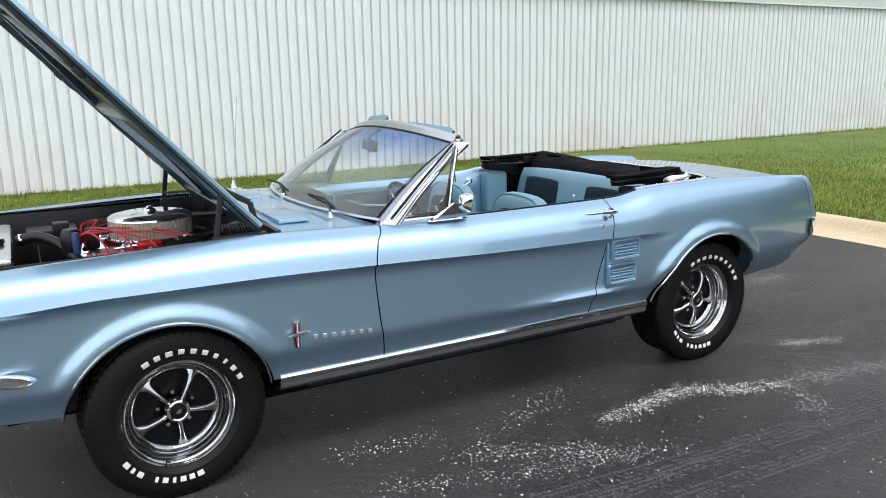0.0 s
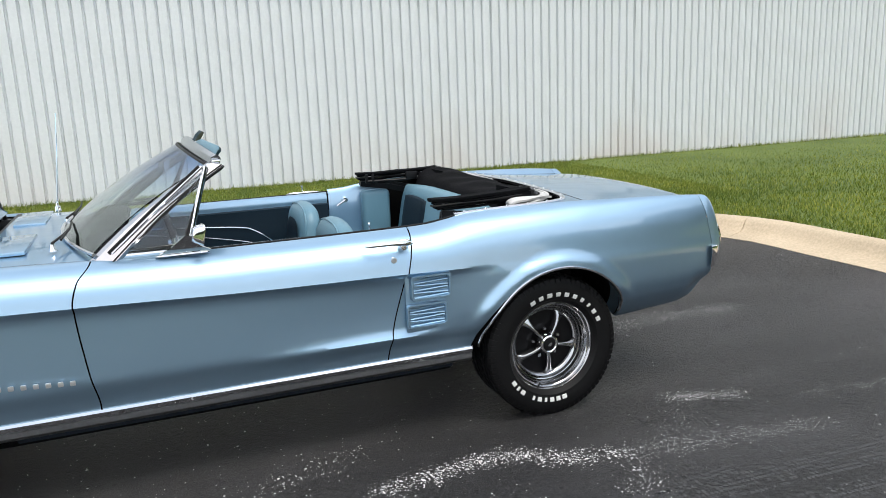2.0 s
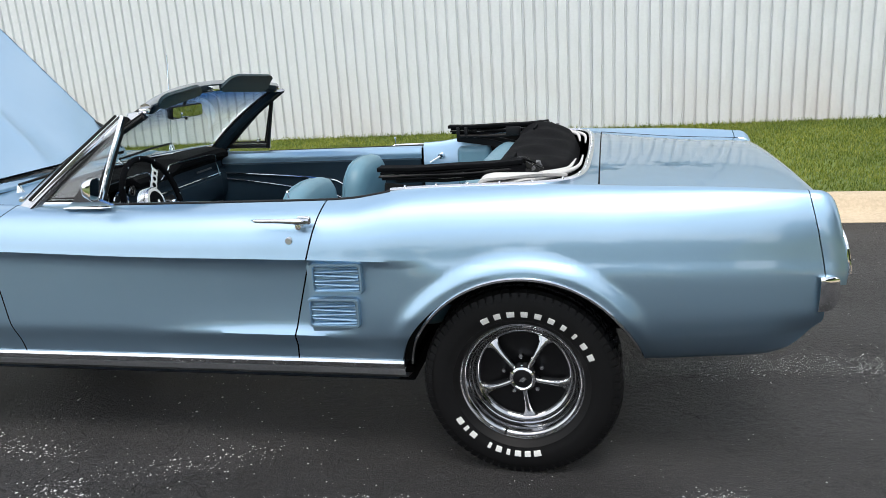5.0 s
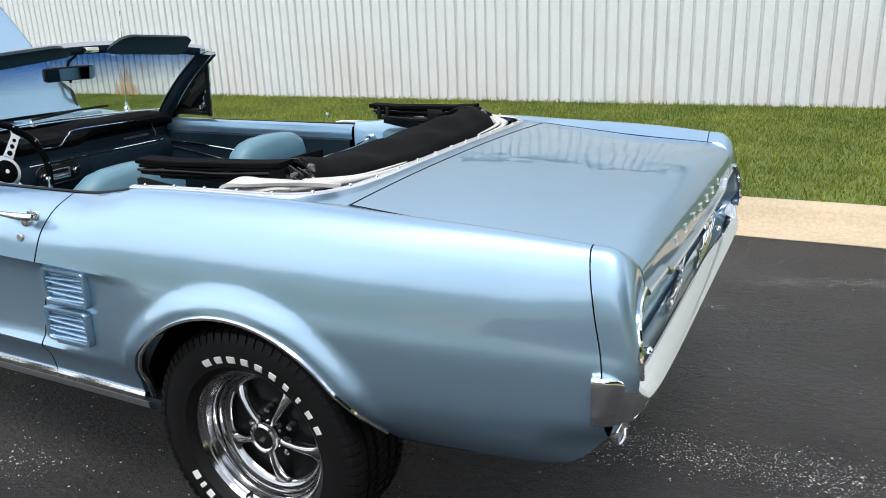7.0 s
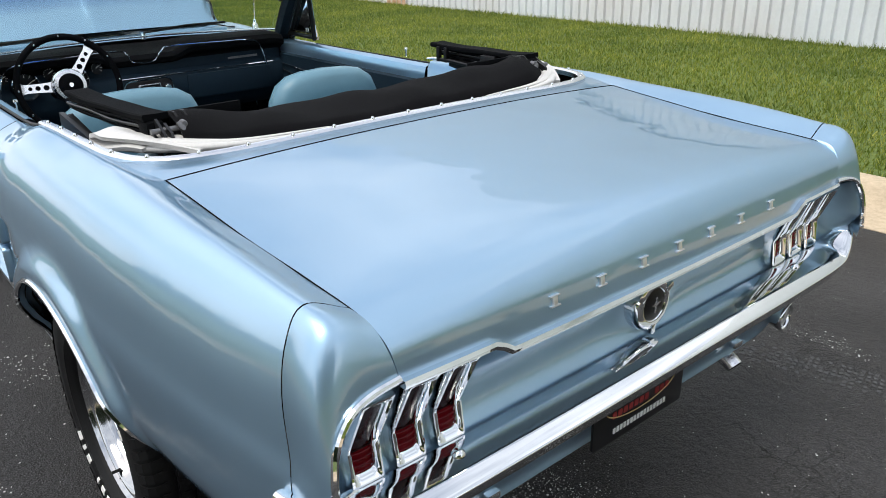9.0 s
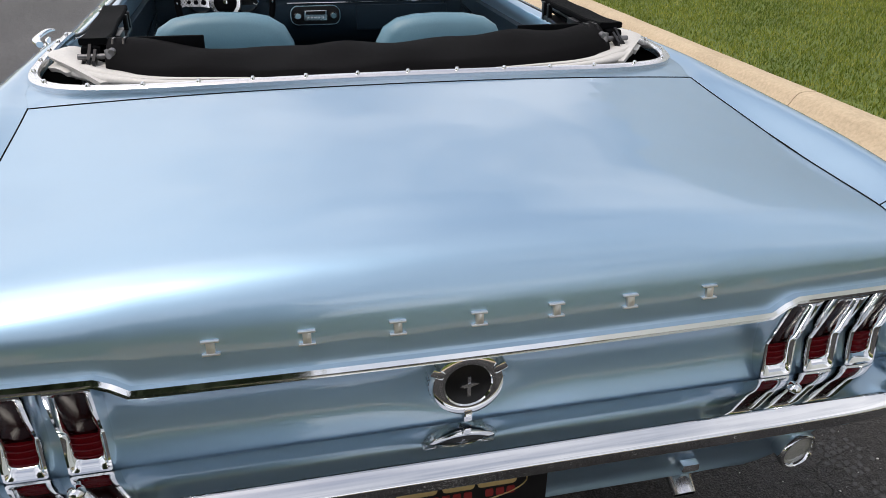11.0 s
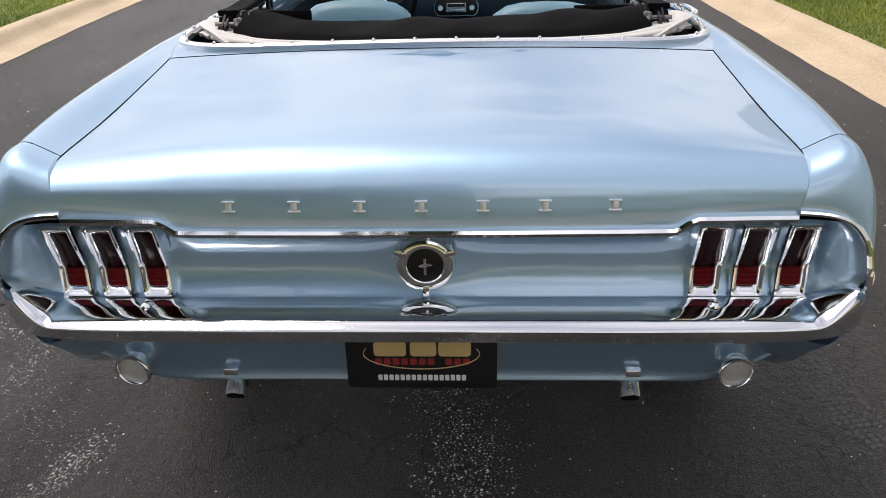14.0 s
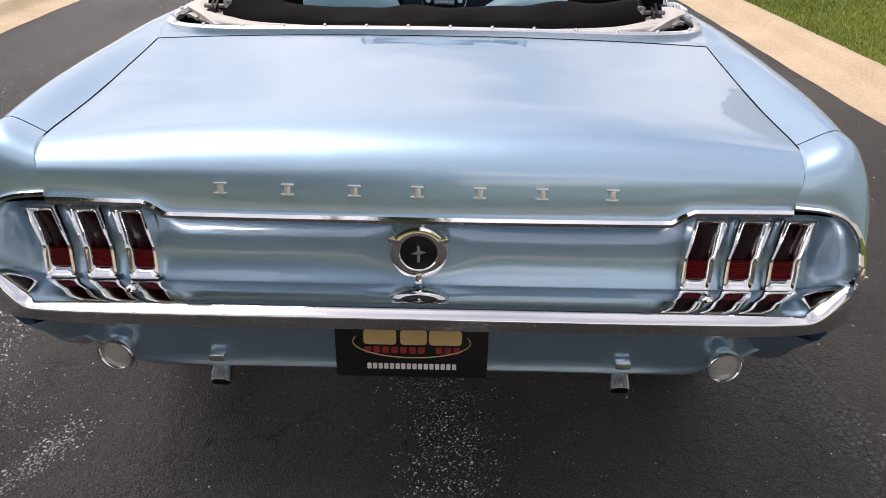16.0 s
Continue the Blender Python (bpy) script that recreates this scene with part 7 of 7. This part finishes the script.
def bucket_seat(y):
    seat = new("front_seat")
    seat.parent = car
    cushion("seat_cushion", (-1.36, y - 0.25, 0.38), (-0.86, y + 0.25, 0.56), vinyl, seat, "light blue vinyl seat cushion")
    rows = []
    # Backrest: rounded shield outline, thicker in the middle.
    prof = [(0.50, 0.245), (0.60, 0.255), (0.75, 0.255), (0.85, 0.245), (0.905, 0.215), (0.935, 0.165), (0.947, 0.10), (0.951, 0.0)]
    outline = [(w, z) for z, w in prof] + [(-w, z) for z, w in reversed(prof[:-1])]
    loops = []
    for off, k in ((-0.050, 0.0), (-0.058, 0.55), (-0.050, 0.86), (-0.030, 0.97), (0.0, 1.0), (0.03, 0.97), (0.048, 0.88), (0.054, 0.6), (0.05, 0.0)):
        loop = []
        for w, z in outline:
            zz = 0.72 + (z - 0.72) * k
            loop.append((-0.905 + off + 0.10 * (zz - 0.5), y + 0.93 * w * k, zz - 0.012))
        loops.append(loop)
    v, f = grid(loops, wrap=False)
    mesh_object("backrest", v, f, vinyl, seat, "light blue vinyl rounded backrest", angle=70)
    inset = []
    for k in (0.0, 0.5, 0.62, 0.66):
        inset.append([(-0.965 + 0.10 * (0.68 + (z - 0.68) * k - 0.5) - 0.004 * (k < 0.65), y + 0.93 * w * k, 0.68 + (z - 0.68) * k) for w, z in outline])
    v, f = grid(inset)
    mesh_object("back_inset", v, f, vinyl_dark, seat, "navy ribbed seat inset", angle=70)
    piping = [(-0.905 - 0.032 + 0.10 * (0.72 + (z - 0.72) * 0.965 - 0.5), y + 0.93 * w * 0.965, 0.708 + (z - 0.72) * 0.965) for w, z in outline]
    tube("piping", piping, 0.005, vinyl, seat, sides=6)
    box("seat_base", (-1.3, y - 0.2, 0.30), (-0.9, y + 0.2, 0.39), dark, seat)
    return seat


bucket_seat(-0.365)
bucket_seat(0.365).location = (0, 0, -0.018)
rear_seat = new("rear_seat")
rear_seat.parent = car
cushion("rear_cushion", (-0.66, -0.60, 0.42), (-0.28, 0.60, 0.60), vinyl, rear_seat, "light blue rear bench cushion")
cushion("rear_backrest", (-0.30, -0.60, 0.50), (-0.16, 0.60, 0.955), vinyl, rear_seat, "light blue rear bench back", m=Matrix.Translation((-0.24, 0, 0.5)) @ Matrix.Rotation(radians(10), 4, "Y") @ Matrix.Translation((0.24, 0, -0.5)))
for y in (-0.30, 0.30):
    cushion("rear_inset", (-0.318, y - 0.17, 0.58), (-0.288, y + 0.17, 0.895), vinyl_dark, rear_seat, "navy rear seat inset", bulge=0.004, m=Matrix.Translation((-0.24, 0, 0.5)) @ Matrix.Rotation(radians(10), 4, "Y") @ Matrix.Translation((0.24, 0, -0.5)))

dash = new("dashboard")
dash.parent = car


def pad_front(y):
    """How far back the padded brow reaches, swelling before each occupant."""
    a = min(max((abs(y) - 0.10) / 0.10, 0.0), 1.0)
    return -1.74 + (-0.02) * (1 - a * a * (3 - 2 * a))


def pad_top(y):
    a = min(max((abs(y) - 0.12) / 0.10, 0.0), 1.0)
    return 0.924 + 0.034 * a * a * (3 - 2 * a) - 0.02 * max(0.0, (abs(y) - 0.6) / 0.1) ** 2


rows = []
for y in np.linspace(-0.68, 0.68, 61):
    x, z = pad_front(y), pad_top(y)
    rows.append([(max(-1.99, ws_low(y / 0.735).x + 0.012), y, 0.945), (max(-1.90, ws_low(y / 0.735).x + 0.045), y, z + 0.004), (x - 0.05, y, z), (x - 0.015, y, z - 0.006), (x, y, z - 0.025), (x - 0.004, y, z - 0.045), (x - 0.03, y, z - 0.055), (x - 0.045, y, z - 0.07), (x - 0.045, y, 0.80)])
sheet("dash_pad", rows, vinyl_black, dash, "black padded dash brow")
line = spline([(0.0, 0.884), (0.05, 0.892), (0.075, 0.930), (0.12, 0.946), (0.35, 0.942), (0.50, 0.936), (0.555, 0.908), (0.575, 0.855), (0.585, 0.812)], 6)
line = [(float(np.interp(z, (0.80, 0.895, 0.93, 0.95), (-1.755, -1.760, -1.7375, -1.742))), y, z) for y, z in line]
line = [(x, -y, z) for x, y, z in reversed(line[1:])] + line
tube("dash_brightline", line, 0.0032, chrome, dash, sides=6)
rows = [[(x, y, z) for x, z in ((-1.785, 0.88), (-1.782, 0.84), (-1.768, 0.825), (-1.76, 0.81), (-1.76, 0.72), (-1.79, 0.66), (-1.86, 0.62))] for y in np.linspace(-0.67, 0.67, 21)]
sheet("dash_face", rows, vinyl_dark, dash, "navy dash face")
tube("dash_lower_line", [(-1.762, y, 0.822) for y in np.linspace(-0.12, 0.62, 20)], 0.003, chrome, dash, sides=6)
box("glove_door", (-1.772, 0.18, 0.70), (-1.752, 0.60, 0.81), vinyl_dark, dash, bevel=0.008)
box("dash_script", (-1.783, 0.40, 0.853), (-1.778, 0.55, 0.862), engine_grey, dash)
for y, z, r in ((-0.485, 0.845, 0.055), (-0.295, 0.845, 0.055), (-0.392, 0.885, 0.026), (-0.565, 0.885, 0.022), (-0.205, 0.885, 0.026)):
    g = lathe("gauge", [(r, -1.79), (r, -1.752), (r * 0.92, -1.748), (r * 0.86, -1.760)], chrome, dash, "chrome ringed gauge", at=(0, y, z), axis="x", seg=36)
    lathe("gauge_dial", [(0, -1.765), (r * 0.88, -1.765)], black_paint, dash, at=(0, y, z), axis="x", seg=28)
    tube("gauge_needle", [(-1.763, y, z), (-1.763, y + 0.6 * r, z + 0.4 * r)], 0.0015, plate_white, dash, sides=4)
    for k in range(9):
        a = radians(-30 + 30 * k)
        box("dial_tick", (-1.7645, -0.001, r * 0.66), (-1.7625, 0.001, r * 0.82), plate_white, dash, m=Matrix.Translation((0, y, z)) @ Matrix.Rotation(a - math.pi / 2, 4, "X"))
radio = new("radio")
radio.parent = car
prism("radio_bezel", rounded(0.215, 0.080, 0.030), 0.016, black_paint, radio, "black rounded radio surround", m=Matrix(((0, 0, 1, -1.752), (1, 0, 0, 0.0), (0, 1, 0, 0.772), (0, 0, 0, 1))), bevel=0.004)
ring_frame("radio_ring", rounded(0.222, 0.086, 0.033), rounded(0.210, 0.075, 0.028), 0.010, chrome, radio, m=Matrix(((0, 0, 1, -1.748), (1, 0, 0, 0.0), (0, 1, 0, 0.772), (0, 0, 0, 1))), bevel=0.002)
prism("radio_face", rounded(0.10, 0.044, 0.004), 0.008, steel, radio, "bright radio face", m=Matrix(((0, 0, 1, -1.741), (1, 0, 0, 0.0), (0, 1, 0, 0.772), (0, 0, 0, 1))), bevel=0.001)
box("radio_dial", (-1.738, -0.042, 0.776), (-1.735, 0.042, 0.790), black_paint, radio)
for i in range(5):
    box("radio_key", (-1.738, -0.040 + 0.0165 * i, 0.754), (-1.731, -0.028 + 0.0165 * i, 0.764), chrome, radio, bevel=0.001)
for y in (-0.078, 0.078):
    lathe("radio_knob", [(0, -1.722), (0.012, -1.722), (0.016, -1.728), (0.017, -1.745)], chrome, radio, at=(0, y, 0.772), axis="x", seg=20)

steer = new("steering_wheel")
steer.parent = car
tilt = Matrix.Translation((-1.545, -0.372, 0.864)) @ Matrix.Rotation(radians(-14), 4, "Y")


def on_wheel(r, a, h=0.0):
    return tilt @ Vector((h, r * math.cos(a), r * math.sin(a)))


tube("rim", [on_wheel(0.186, 2 * math.pi * i / 48) for i in range(48)], 0.0125, vinyl_black, steer, "black steering wheel rim", sides=10, closed=True, up=tuple(tilt.to_3x3() @ Vector((1, 0, 0))))
for i in range(12):
    c = on_wheel(0.186, 2 * math.pi * i / 12, 0.0122)
    lathe("rim_rivet", [(0, 0.0022), (0.0035, 0.001), (0.0035, -0.002)], chrome, steer, at=c, axis="x", seg=10)
for a0 in (52, 178, 300):
    a = radians(a0)
    spoke = [(0.04, -0.022), (0.10, -0.017), (0.155, -0.015), (0.18, -0.024), (0.18, 0.024), (0.155, 0.015), (0.10, 0.017), (0.04, 0.022)]
    lay = tilt @ Matrix.Rotation(a, 4, "X") @ Matrix(((0, 0, 1, -0.006), (1, 0, 0, 0), (0, 1, 0, 0), (0, 0, 0, 1)))
    prism("spoke", spoke, 0.004, steel, steer, "brushed metal drilled spoke", m=lay, bevel=0.001)
    for r, q in ((0.085, 0.0105), (0.115, 0.009), (0.142, 0.0075)):
        ring = [(r + q * math.cos(b), q * math.sin(b)) for b in np.linspace(0, 2 * math.pi, 16, endpoint=False)]
        prism("spoke_hole", ring, 0.0056, vinyl_black, steer, m=lay)
for name, prof, mat in (("boss_ring", [(0.064, -0.03), (0.064, 0.006), (0.058, 0.014), (0.045, 0.016), (0.044, 0.012)], steel), ("boss_cap", [(0, 0.024), (0.02, 0.023), (0.036, 0.018), (0.044, 0.012)], vinyl_black), ("boss_mark", [(0, 0.0255), (0.008, 0.025), (0.0085, 0.023)], chrome)):
    ob = lathe(name, prof, mat, steer, axis="x", seg=40)
    ob.matrix_basis = tilt
tube("steering_column", [(-1.56, -0.372, 0.86), (-1.85, -0.372, 0.79)], 0.028, vinyl_black, car, sides=14)
tube("turn_stalk", [(-1.60, -0.372, 0.85), (-1.59, -0.50, 0.875)], 0.004, chrome, car, sides=6)
box("console", (-1.76, -0.10, 0.31), (-0.95, 0.10, 0.50), vinyl_black, car, bevel=0.03)
